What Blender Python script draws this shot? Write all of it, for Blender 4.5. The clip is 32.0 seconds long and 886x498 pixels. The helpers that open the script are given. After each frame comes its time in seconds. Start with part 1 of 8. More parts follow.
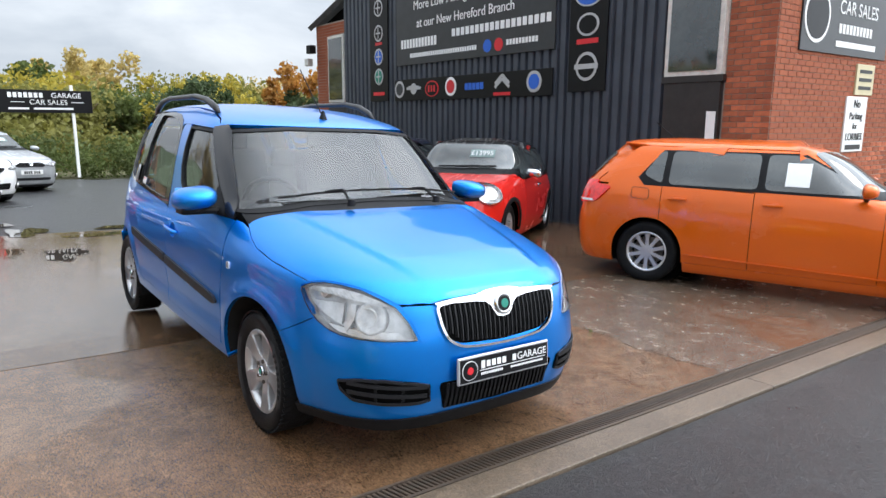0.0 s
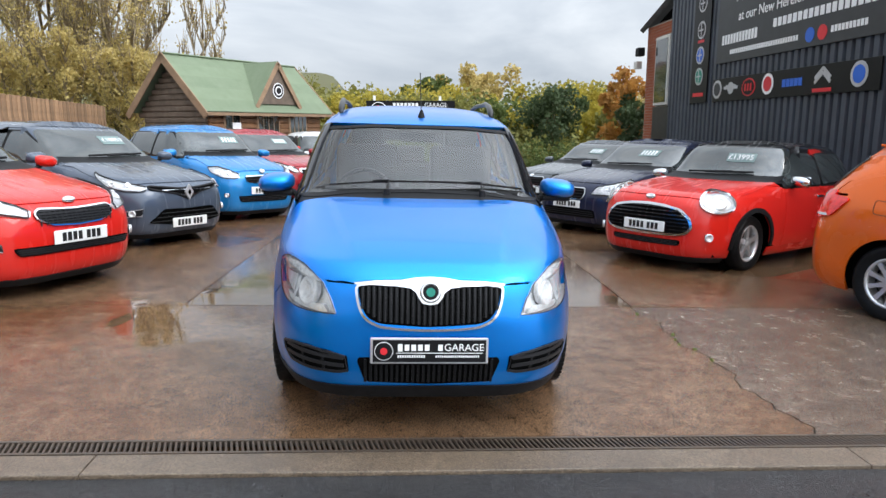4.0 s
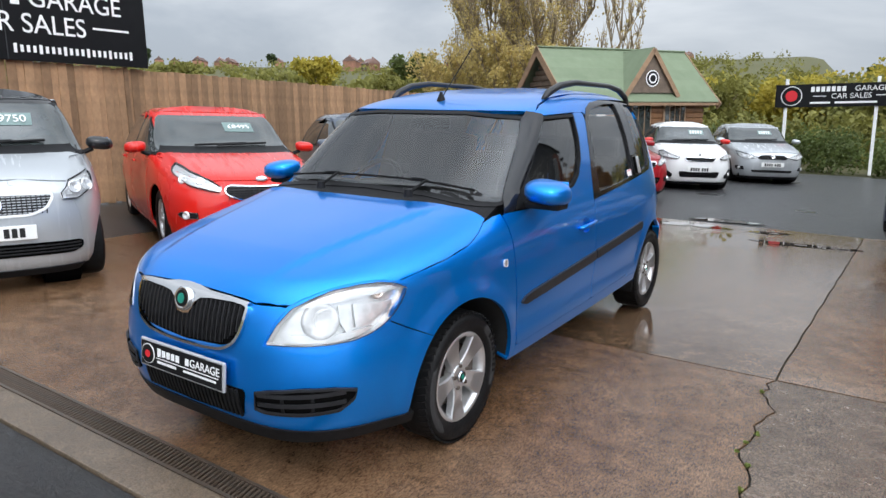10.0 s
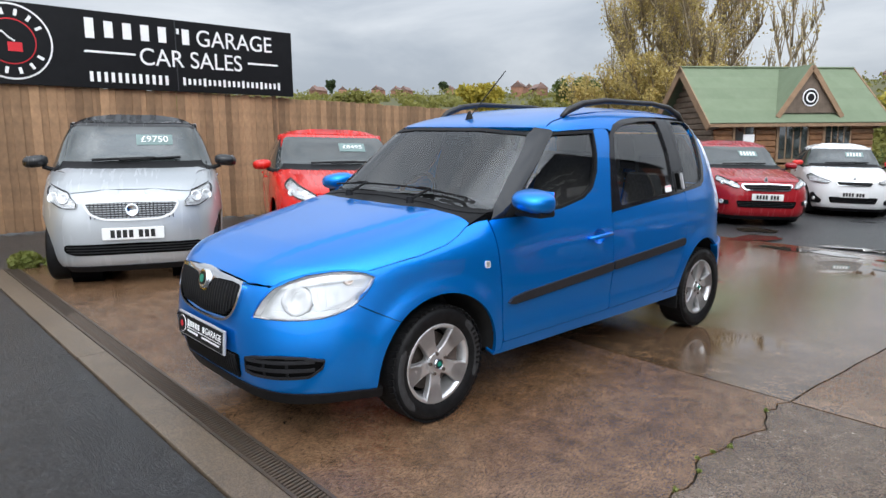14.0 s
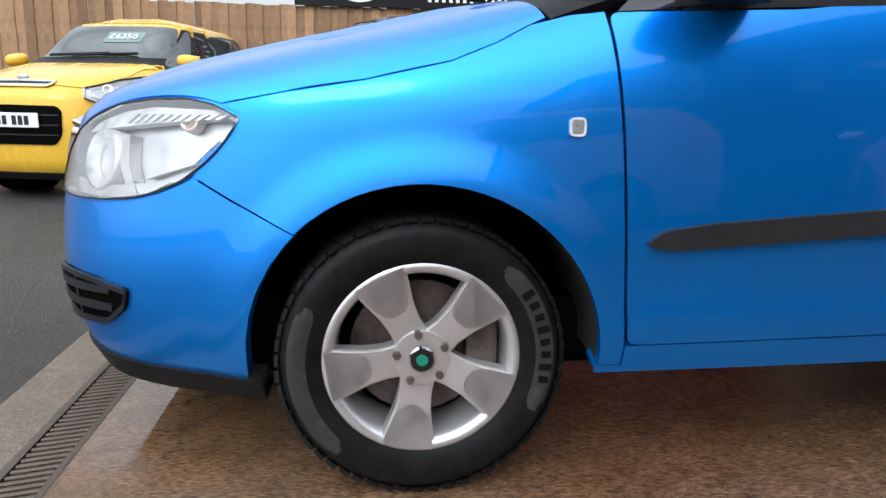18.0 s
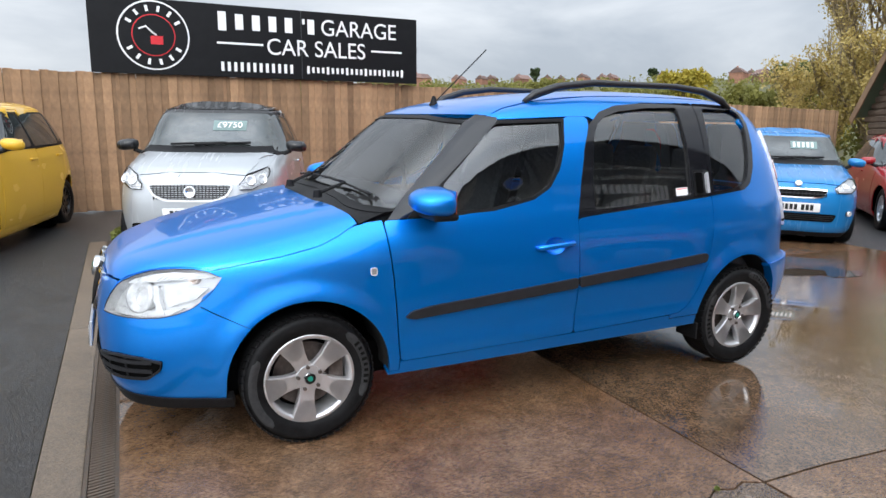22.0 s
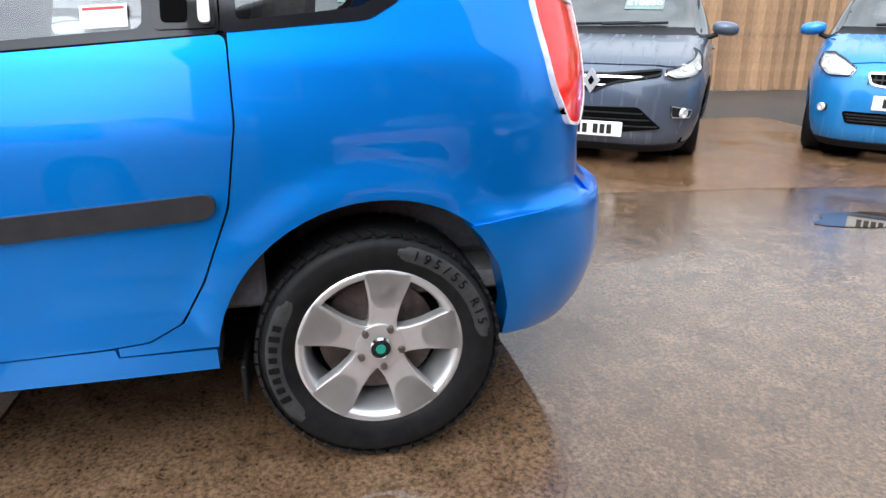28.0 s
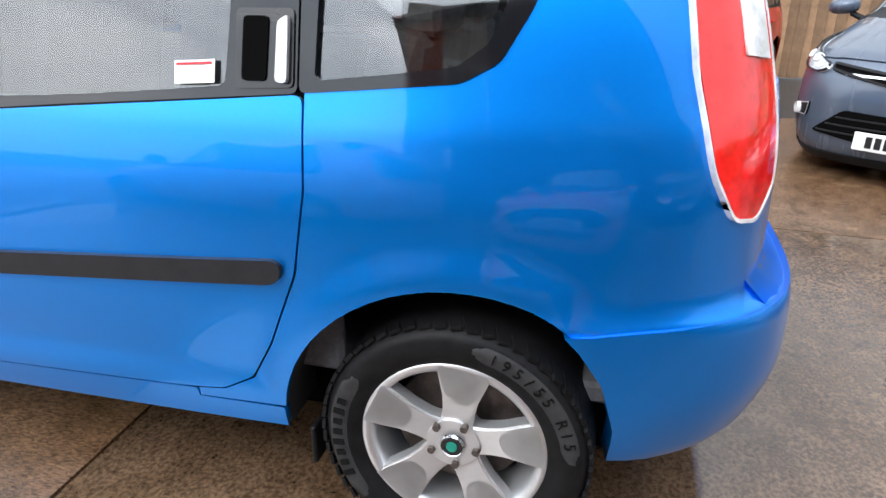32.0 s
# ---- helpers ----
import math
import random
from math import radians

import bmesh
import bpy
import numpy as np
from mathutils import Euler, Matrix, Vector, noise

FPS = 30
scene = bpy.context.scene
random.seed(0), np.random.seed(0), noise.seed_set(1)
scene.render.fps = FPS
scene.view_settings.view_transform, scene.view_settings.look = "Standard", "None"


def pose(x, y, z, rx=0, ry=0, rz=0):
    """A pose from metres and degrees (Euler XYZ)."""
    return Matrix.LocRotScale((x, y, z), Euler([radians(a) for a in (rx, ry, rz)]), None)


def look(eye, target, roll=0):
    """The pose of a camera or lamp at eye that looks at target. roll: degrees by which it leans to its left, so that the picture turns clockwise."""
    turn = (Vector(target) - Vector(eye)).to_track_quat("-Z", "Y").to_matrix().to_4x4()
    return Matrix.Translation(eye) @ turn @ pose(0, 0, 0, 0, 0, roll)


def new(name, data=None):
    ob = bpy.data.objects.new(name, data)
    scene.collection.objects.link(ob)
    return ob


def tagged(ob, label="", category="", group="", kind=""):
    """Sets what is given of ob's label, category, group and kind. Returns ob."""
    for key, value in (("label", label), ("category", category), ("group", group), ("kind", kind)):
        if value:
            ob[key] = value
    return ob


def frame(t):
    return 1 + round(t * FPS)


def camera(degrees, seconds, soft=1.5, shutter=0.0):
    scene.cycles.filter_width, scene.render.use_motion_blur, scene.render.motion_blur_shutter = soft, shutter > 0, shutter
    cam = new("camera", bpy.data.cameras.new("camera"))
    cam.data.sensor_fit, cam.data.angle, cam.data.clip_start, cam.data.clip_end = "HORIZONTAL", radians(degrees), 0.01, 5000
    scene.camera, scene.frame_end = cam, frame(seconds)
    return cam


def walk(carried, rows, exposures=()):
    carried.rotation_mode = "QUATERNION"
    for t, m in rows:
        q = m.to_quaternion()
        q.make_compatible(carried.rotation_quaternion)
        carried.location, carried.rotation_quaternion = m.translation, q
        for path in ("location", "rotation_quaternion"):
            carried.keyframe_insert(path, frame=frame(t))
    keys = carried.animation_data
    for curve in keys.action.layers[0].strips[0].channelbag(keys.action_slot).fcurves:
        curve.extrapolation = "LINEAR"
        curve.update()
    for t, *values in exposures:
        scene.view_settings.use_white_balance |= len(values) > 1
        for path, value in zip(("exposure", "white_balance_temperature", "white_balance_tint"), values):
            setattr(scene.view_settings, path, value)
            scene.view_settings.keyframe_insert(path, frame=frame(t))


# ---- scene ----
cam = camera(66.9, 32.0)
PATH = [
    (0, (-1.889, -2.963, 1.524), (-0.716, -1.388, 1.148), 0.3),
    (0.5, (-1.591, -3.052, 1.51), (-0.562, -1.379, 1.131), 0.0),
    (1, (-1.296, -3.06, 1.486), (-0.397, -1.315, 1.106), 0.4),
    (1.5, (-1.037, -3.121, 1.506), (-0.258, -1.319, 1.123), 0.3),
    (2, (-0.743, -3.213, 1.509), (-0.178, -1.333, 1.128), 0.1),
    (2.5, (-0.568, -3.401, 1.517), (-0.134, -1.485, 1.143), -0.0),
    (3, (-0.348, -3.55, 1.524), (-0.068, -1.605, 1.154), -0.1),
    (3.5, (-0.184, -3.665, 1.515), (-0.021, -1.706, 1.15), -0.1),
    (4, (-0.145, -3.743, 1.471), (0.005, -1.782, 1.11), -0.1),
    (4.5, (-0.083, -3.747, 1.438), (0.064, -1.784, 1.085), -0.1),
    (6.5, (0.356, -3.512, 1.509), (0.386, -1.545, 1.153), -0.2),
    (7, (0.709, -3.361, 1.494), (0.529, -1.407, 1.107), -0.4),
    (7.5, (1.008, -3.182, 1.485), (0.614, -1.26, 1.095), -0.5),
    (8, (1.351, -3.052, 1.468), (0.792, -1.172, 1.078), -0.7),
    (8.5, (1.646, -2.895, 1.473), (0.923, -1.071, 1.084), -0.5),
    (9, (1.829, -2.682, 1.469), (0.991, -0.908, 1.083), -0.5),
    (9.5, (2.03, -2.469, 1.429), (1.057, -0.765, 1.045), -0.6),
    (10, (2.292, -2.395, 1.417), (1.2, -0.763, 1.04), -0.6),
    (10.5, (2.559, -2.366, 1.422), (1.368, -0.802, 1.05), -0.6),
    (11, (2.804, -2.282, 1.409), (1.524, -0.788, 1.043), -0.6),
    (11.5, (3.016, -2.323, 1.409), (1.695, -0.866, 1.047), -0.5),
    (12, (3.129, -2.329, 1.406), (1.791, -0.887, 1.048), -0.4),
    (12.5, (3.184, -2.302, 1.386), (1.822, -0.877, 1.047), -0.4),
    (13, (3.193, -2.277, 1.371), (1.808, -0.871, 1.048), -0.3),
    (13.5, (3.184, -2.257, 1.362), (1.764, -0.884, 1.045), -0.4),
    (15.5, (2.939, -1.152, 1.285), (1.297, -0.066, 0.932), -0.4),
    (16, (2.582, -0.722, 1.173), (0.858, 0.194, 0.74), 0.2),
    (16.5, (2.37, -0.361, 1.071), (0.516, 0.265, 0.66), -0.1),
    (17, (2.161, -0.18, 0.899), (0.247, 0.241, 0.498), 0.2),
    (17.5, (2.098, -0.087, 0.793), (0.15, 0.143, 0.402), 0.3),
    (18, (2.083, -0.115, 0.777), (0.133, 0.118, 0.397), 0.7),
    (18.5, (2.102, -0.113, 0.793), (0.151, 0.103, 0.412), 0.7),
    (19, (2.124, -0.119, 0.811), (0.172, 0.088, 0.428), 0.6),
    (19.5, (2.179, -0.101, 0.878), (0.228, 0.1, 0.486), 0.5),
    (20, (2.385, -0.105, 1.109), (0.441, 0.1, 0.687), 0.2),
    (20.5, (2.725, -0.208, 1.308), (0.807, 0.145, 0.866), 0.0),
    (21, (3.036, -0.316, 1.339), (1.158, 0.223, 0.911), 0.1),
    (21.5, (3.342, -0.518, 1.349), (1.511, 0.192, 0.969), 0.3),
    (22, (3.6, -0.682, 1.354), (1.818, 0.161, 1.023), 0.1),
    (22.5, (3.801, -0.779, 1.347), (2.036, 0.118, 1.058), 0.2),
    (23, (3.825, -0.793, 1.336), (2.075, 0.136, 1.062), 0.2),
    (23.5, (3.826, -0.79, 1.334), (2.082, 0.153, 1.067), 0.1),
    (24, (3.79, -0.697, 1.313), (2.047, 0.249, 1.05), 0.1),
    (24.5, (3.595, -0.404, 1.272), (1.853, 0.543, 1.008), 0.0),
    (25, (3.377, 0.043, 1.254), (1.64, 0.998, 0.987), -0.1),
    (25.5, (3.134, 0.53, 1.251), (1.406, 1.493, 0.959), 0.1),
    (26, (2.931, 1.015, 1.243), (1.227, 1.992, 0.866), 0.1),
    (26.5, (2.787, 1.499, 1.244), (1.093, 2.459, 0.783), -0.9),
    (28.5, (2.197, 2.603, 0.932), (0.303, 2.752, 0.307), -0.1),
    (29, (2.184, 2.636, 0.902), (0.286, 2.672, 0.272), 0.1),
    (29.5, (2.177, 2.647, 0.9), (0.277, 2.654, 0.275), -0.0),
    (30, (2.183, 2.65, 0.914), (0.282, 2.645, 0.293), -0.1),
    (30.5, (2.209, 2.668, 1.008), (0.306, 2.657, 0.393), -0.1),
    (31, (2.265, 2.713, 1.14), (0.363, 2.669, 0.521), -0.1),
    (31.5, (2.175, 2.771, 1.178), (0.296, 2.578, 0.522), 0.0),
    (32, (1.961, 2.882, 1.199), (0.152, 2.418, 0.484), 0.4),
]
walk(cam, [(t, look(eye, target, roll)) for t, eye, target, roll in PATH], [(0, 0.52), (2, 0.38), (4, 0.38), (7, 0.28), (11, 0.10), (13, 0.08), (16, 0.20), (18, 0.25), (20, 0.25), (23, 0.24), (26, 0.42), (28.5, 0.86), (30, 0.86), (32, 0.72)])

# ---- world, sun ----
from mathutils.geometry import delaunay_2d_cdt

world = bpy.data.worlds.new("overcast_sky")
scene.world = world
world.use_nodes = True
wn, wl = world.node_tree.nodes, world.node_tree.links
wn.clear()
w_out = wn.new("ShaderNodeOutputWorld")
w_bg = wn.new("ShaderNodeBackground")
w_sky = wn.new("ShaderNodeTexSky")
w_sky.sky_type = "NISHITA"
w_sky.sun_disc = False
w_sky.sun_elevation = radians(32)
w_sky.sun_rotation = radians(150)
w_sky.dust_density = 4.0
w_geo = wn.new("ShaderNodeTexCoord")
w_map = wn.new("ShaderNodeMapping")
w_map.inputs["Scale"].default_value = (1.0, 1.0, 3.2)
w_noise = wn.new("ShaderNodeTexNoise")
w_noise.inputs["Scale"].default_value = 2.3
w_noise.inputs["Detail"].default_value = 6
w_noise.inputs["Roughness"].default_value = 0.55
w_noise.inputs["Distortion"].default_value = 0.4
w_ramp = wn.new("ShaderNodeValToRGB")
w_ramp.color_ramp.elements[0].position = 0.36
w_ramp.color_ramp.elements[0].color = (4.9, 5.5, 6.3, 1)
w_ramp.color_ramp.elements[1].position = 0.66
w_ramp.color_ramp.elements[1].color = (8.0, 8.5, 9.1, 1)
w_mix = wn.new("ShaderNodeMixRGB")
w_mix.inputs[0].default_value = 0.94
wl.new(w_geo.outputs["Generated"], w_map.inputs[0])
wl.new(w_map.outputs[0], w_noise.inputs["Vector"])
wl.new(w_noise.outputs["Fac"], w_ramp.inputs[0])
# an overcast sky is brightest overhead
w_sep = wn.new("ShaderNodeSeparateXYZ")
wl.new(w_geo.outputs["Generated"], w_sep.inputs[0])
w_gain = wn.new("ShaderNodeMapRange")
w_gain.inputs[1].default_value, w_gain.inputs[2].default_value = 0.05, 0.9
w_gain.inputs[3].default_value, w_gain.inputs[4].default_value = 0.84, 1.7
wl.new(w_sep.outputs["Z"], w_gain.inputs[0])
w_mul = wn.new("ShaderNodeMixRGB")
w_mul.blend_type = "MULTIPLY"
w_mul.inputs[0].default_value = 1.0
wl.new(w_ramp.outputs[0], w_mul.inputs[1])
wl.new(w_gain.outputs[0], w_mul.inputs[2])
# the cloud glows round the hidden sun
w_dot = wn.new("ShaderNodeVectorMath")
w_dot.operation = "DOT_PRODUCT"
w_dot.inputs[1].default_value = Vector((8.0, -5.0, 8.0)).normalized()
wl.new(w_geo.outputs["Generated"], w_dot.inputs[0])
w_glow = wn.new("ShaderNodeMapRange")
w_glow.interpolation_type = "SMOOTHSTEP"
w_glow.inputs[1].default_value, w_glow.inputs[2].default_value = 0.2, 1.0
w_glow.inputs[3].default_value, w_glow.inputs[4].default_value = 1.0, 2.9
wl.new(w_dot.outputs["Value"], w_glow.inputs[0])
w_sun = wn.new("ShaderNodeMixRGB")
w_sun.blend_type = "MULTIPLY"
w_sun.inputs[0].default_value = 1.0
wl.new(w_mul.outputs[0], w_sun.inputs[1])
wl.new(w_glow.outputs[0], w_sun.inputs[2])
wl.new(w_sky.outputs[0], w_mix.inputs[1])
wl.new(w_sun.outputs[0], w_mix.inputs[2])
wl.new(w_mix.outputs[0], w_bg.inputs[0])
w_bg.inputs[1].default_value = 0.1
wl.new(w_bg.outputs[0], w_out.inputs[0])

sun_data = bpy.data.lights.new("sun", "SUN")
sun_data.energy = 0.8
sun_data.angle = radians(25)
sun_data.color = (1.0, 0.96, 0.9)
sun = new("sun", sun_data)
sun.matrix_world = look((8.0, -5.0, 8.0), (0, 0, 0))


# ---- materials ----
def mat(name, color, rough=0.5, metal=0.0, coat=0.0, vary=0.0, scale=8.0, bump=0.0, bscale=60.0, color2=None, trans=0.0, ior=1.45, emit=0.0, spec=0.5, rnd=0.0):
    """A surface with colour change at two scales and fine relief."""
    m = bpy.data.materials.new(name)
    m.use_nodes = True
    n, l = m.node_tree.nodes, m.node_tree.links
    b = n["Principled BSDF"]
    b.inputs["Base Color"].default_value = (*color, 1)
    b.inputs["Roughness"].default_value = rough
    b.inputs["Metallic"].default_value = metal
    b.inputs["Coat Weight"].default_value = coat
    b.inputs["Coat Roughness"].default_value = 0.03
    b.inputs["Transmission Weight"].default_value = trans
    b.inputs["IOR"].default_value = ior
    b.inputs["Specular IOR Level"].default_value = spec
    if emit:
        b.inputs["Emission Color"].default_value = (*color, 1)
        b.inputs["Emission Strength"].default_value = emit
    if vary or bump or rnd:
        tc = n.new("ShaderNodeTexCoord")
    if vary or rnd:
        a = n.new("ShaderNodeTexNoise")
        a.inputs["Scale"].default_value = scale
        a.inputs["Detail"].default_value = 8
        a.inputs["Roughness"].default_value = 0.65
        l.new(tc.outputs["Object"], a.inputs["Vector"])
        mx = n.new("ShaderNodeMixRGB")
        c2 = color2 or tuple(max(0.0, c * (1 - vary)) for c in color)
        c1 = color if color2 else tuple(min(1.0, c * (1 + vary)) for c in color)
        mx.inputs[1].default_value = (*c1, 1)
        mx.inputs[2].default_value = (*c2, 1)
        mr = n.new("ShaderNodeMapRange")
        mr.inputs[1].default_value = 0.32
        mr.inputs[2].default_value = 0.68
        l.new(a.outputs["Fac"], mr.inputs[0])
        l.new(mr.outputs[0], mx.inputs[0])
        last = mx.outputs[0]
        if rnd:
            oi = n.new("ShaderNodeObjectInfo")
            hs = n.new("ShaderNodeHueSaturation")
            rr = n.new("ShaderNodeMapRange")
            rr.inputs[3].default_value = 1 - rnd
            rr.inputs[4].default_value = 1 + rnd
            l.new(oi.outputs["Random"], rr.inputs[0])
            l.new(rr.outputs[0], hs.inputs["Value"])
            l.new(last, hs.inputs["Color"])
            last = hs.outputs[0]
        l.new(last, b.inputs["Base Color"])
    if bump:
        t = n.new("ShaderNodeTexNoise")
        t.inputs["Scale"].default_value = bscale
        t.inputs["Detail"].default_value = 5
        l.new(tc.outputs["Object"], t.inputs["Vector"])
        bp = n.new("ShaderNodeBump")
        bp.inputs["Strength"].default_value = bump
        bp.inputs["Distance"].default_value = 0.01
        l.new(t.outputs["Fac"], bp.inputs["Height"])
        l.new(bp.outputs[0], b.inputs["Normal"])
    return m


def paint(name, color, metal=0.0, rough=0.35):
    """Car lacquer: base coat, clear coat, fine flake."""
    m = mat(name, color, rough, metal, 0.85, 0.06, 900, 0.0, spec=0.12)
    # rain running down the panels breaks up the shine
    n, l = m.node_tree.nodes, m.node_tree.links
    tc, mp, nz, mr = n.new("ShaderNodeTexCoord"), n.new("ShaderNodeMapping"), n.new("ShaderNodeTexNoise"), n.new("ShaderNodeMapRange")
    mp.inputs["Scale"].default_value = (20.0, 1.8, 2.5)
    nz.inputs["Scale"].default_value = 1.0
    nz.inputs["Detail"].default_value = 4
    mr.inputs[1].default_value, mr.inputs[2].default_value = 0.48, 0.66
    mr.inputs[3].default_value, mr.inputs[4].default_value = 0.03, 0.38
    l.new(tc.outputs["Object"], mp.inputs[0])
    l.new(mp.outputs[0], nz.inputs["Vector"])
    l.new(nz.outputs["Fac"], mr.inputs[0])
    l.new(mr.outputs[0], n["Principled BSDF"].inputs["Coat Roughness"])
    return m


def thin_glass(name, tint, ior=1.5):
    """A thin pane: clear, with a mirror-like sheen that grows towards grazing."""
    m = bpy.data.materials.new(name)
    m.use_nodes = True
    n, l = m.node_tree.nodes, m.node_tree.links
    n.clear()
    o = n.new("ShaderNodeOutputMaterial")
    t = n.new("ShaderNodeBsdfTransparent")
    t.inputs[0].default_value = (*tint, 1)
    g = n.new("ShaderNodeBsdfGlossy")
    g.inputs["Roughness"].default_value = 0.02
    f = n.new("ShaderNodeFresnel")
    f.inputs[0].default_value = ior
    x = n.new("ShaderNodeMixShader")
    l.new(f.outputs[0], x.inputs[0])
    l.new(t.outputs[0], x.inputs[1])
    l.new(g.outputs[0], x.inputs[2])
    l.new(x.outputs[0], o.inputs[0])
    return m


P_BLUE = mat("blue_lacquer", (0.0, 0.222, 0.76), 0.33, 0.76, 0.7, 0.05, 900, spec=0.2)
P_BLUE.node_tree.nodes["Principled BSDF"].inputs["Coat IOR"].default_value = 1.45
P_RED = paint("red_lacquer", (0.60, 0.016, 0.010))
P_DKRED = paint("dark_red_lacquer", (0.30, 0.012, 0.018))
P_ORANGE = paint("orange_lacquer", (0.70, 0.118, 0.006), 0.3)
P_YELLOW = paint("yellow_lacquer", (0.72, 0.42, 0.035))
P_SILVER = paint("silver_lacquer", (0.47, 0.49, 0.51), 0.55)
P_GREYBLUE = paint("slate_lacquer", (0.075, 0.095, 0.13), 0.3)
P_NAVY = paint("navy_lacquer", (0.012, 0.017, 0.045), 0.2)
P_CHAR = paint("charcoal_lacquer", (0.09, 0.10, 0.11), 0.4)
P_SKY = paint("mid_blue_lacquer", (0.015, 0.20, 0.50), 0.3)
P_WHITE = paint("white_lacquer", (0.78, 0.78, 0.78))
P_BLACK = paint("black_lacquer", (0.008, 0.008, 0.009))
PLASTIC = mat("black_plastic", (0.010, 0.010, 0.011), 0.5, spec=0.16, vary=0.25, scale=30, bump=0.05, bscale=700)
TRIM = mat("dark_grey_trim", (0.019, 0.019, 0.021), 0.45, spec=0.25, vary=0.2, scale=20, bump=0.05, bscale=500)
# sheenless near-black: paints the shade inside arches, grilles, slots and hollow bodies
VOID = mat("cavity_shade", (0.004, 0.004, 0.004), 0.9, spec=0.0)
TYRE = mat("tyre_rubber", (0.009, 0.009, 0.0095), 0.45, spec=0.12, vary=0.35, scale=25, bump=0.1, bscale=250)
ALLOY = mat("silver_alloy", (0.62, 0.62, 0.63), 0.32, 0.75, vary=0.08, scale=12)
STEEL = mat("worn_brake_steel", (0.11, 0.09, 0.08), 0.55, 0.6, vary=0.4, scale=25)
CHROME = mat("chrome", (0.72, 0.73, 0.75), 0.10, 1.0)
LENS_W = mat("clear_lamp_lens", (0.74, 0.75, 0.77), 0.2, 0.05, 1.0, vary=0.4, scale=14)
LENS_IN = mat("lamp_reflector", (0.76, 0.765, 0.77), 0.22, 0.4, vary=0.2, scale=26)
REPEATER = mat("clear_repeater_lens", (0.30, 0.31, 0.32), 0.12, 0.3, 1.0, vary=0.4, scale=90)
LENS_R = mat("red_lamp_lens", (0.78, 0.014, 0.012), 0.12, 0.0, 1.0, vary=0.3, scale=22)
GLASS = thin_glass("window_glass", (0.90, 0.93, 0.92), 2.25)
GLASS_D = mat("tinted_glass", (0.035, 0.042, 0.042), 0.04, 0.0, 0.0, vary=0.5, scale=2.2, ior=1.95)
SEAT = mat("grey_seat_cloth", (0.10, 0.10, 0.105), 0.9, vary=0.25, scale=60, bump=0.2, bscale=300)
PLATE_W = mat("white_plate", (0.78, 0.78, 0.76), 0.35, vary=0.04, scale=20)
INK = mat("black_ink", (0.01, 0.01, 0.01), 0.5)
WHITE = mat("white_vinyl", (0.82, 0.82, 0.82), 0.4, vary=0.03, scale=10)
SIGN_K = mat("black_sign_panel", (0.008, 0.008, 0.009), 0.35, spec=0.2, vary=0.2, scale=4)
SIGN_G = mat("charcoal_sign_panel", (0.030, 0.032, 0.035), 0.4, vary=0.15, scale=4)
RED_V = mat("red_vinyl", (0.6, 0.02, 0.03), 0.4, vary=0.05, scale=8)
BLUE_V = mat("blue_vinyl", (0.02, 0.12, 0.55), 0.4, vary=0.05, scale=8)
GREEN_V = mat("green_enamel", (0.01, 0.22, 0.16), 0.3, vary=0.1, scale=40)
SILVER_V = mat("silver_vinyl", (0.5, 0.5, 0.52), 0.35, 0.4, vary=0.1, scale=10)
CARD = mat("price_card", (0.16, 0.23, 0.22), 0.4, vary=0.05, scale=10)


# ---- building helpers ----
def part(name, bm, material, parent=None, label="", smooth=False):
    """Links a bmesh as one mesh object under a thing."""
    me = bpy.data.meshes.new(name)
    bm.to_mesh(me)
    bm.free()
    if "smooth_normal" in me.attributes:
        me.normals_split_custom_set_from_vertices([tuple(d.vector) for d in me.attributes["smooth_normal"].data])
        me.attributes.remove(me.attributes["smooth_normal"])
    if smooth:
        me.shade_smooth()
    for m_ in (material if isinstance(material, (list, tuple)) else [material]):
        me.materials.append(m_)
    ob = new(name, me)
    ob.parent = parent
    if label:
        ob["label"] = label
    return ob


def thing(name, m, label, category, group="", kind=""):
    ob = new(name)
    ob.empty_display_size = 0.1
    ob.matrix_world = m
    return tagged(ob, label, category, group, kind)


def box(sx, sy, sz, c=(0, 0, 0), bevel=0.0, seg=2, bm=None, rot=None):
    b = bm or bmesh.new()
    r = bmesh.ops.create_cube(b, size=1.0)
    vs = r["verts"]
    for v in vs:
        v.co = Vector((v.co.x * sx, v.co.y * sy, v.co.z * sz))
    if bevel:
        es = list({e for v in vs for e in v.link_edges})
        r = bmesh.ops.bevel(b, geom=es, offset=bevel, segments=seg, affect="EDGES", profile=0.6)
        vs = list({v for f in r["faces"] for v in f.verts} | {v for v in vs if v.is_valid})
    for v in vs:
        p = v.co
        if rot is not None:
            p = rot @ p
        v.co = p + Vector(c)
    return b


def cyl(r1, r2, h, c=(0, 0, 0), axis="z", seg=20, bm=None):
    b = bm or bmesh.new()
    r = bmesh.ops.create_cone(b, cap_ends=True, segments=seg, radius1=r1, radius2=r2, depth=h)
    for v in r["verts"]:
        p = v.co
        if axis == "x":
            p = Vector((p.z, p.y, -p.x))
        elif axis == "y":
            p = Vector((p.x, p.z, -p.y))
        v.co = p + Vector(c)
    return b


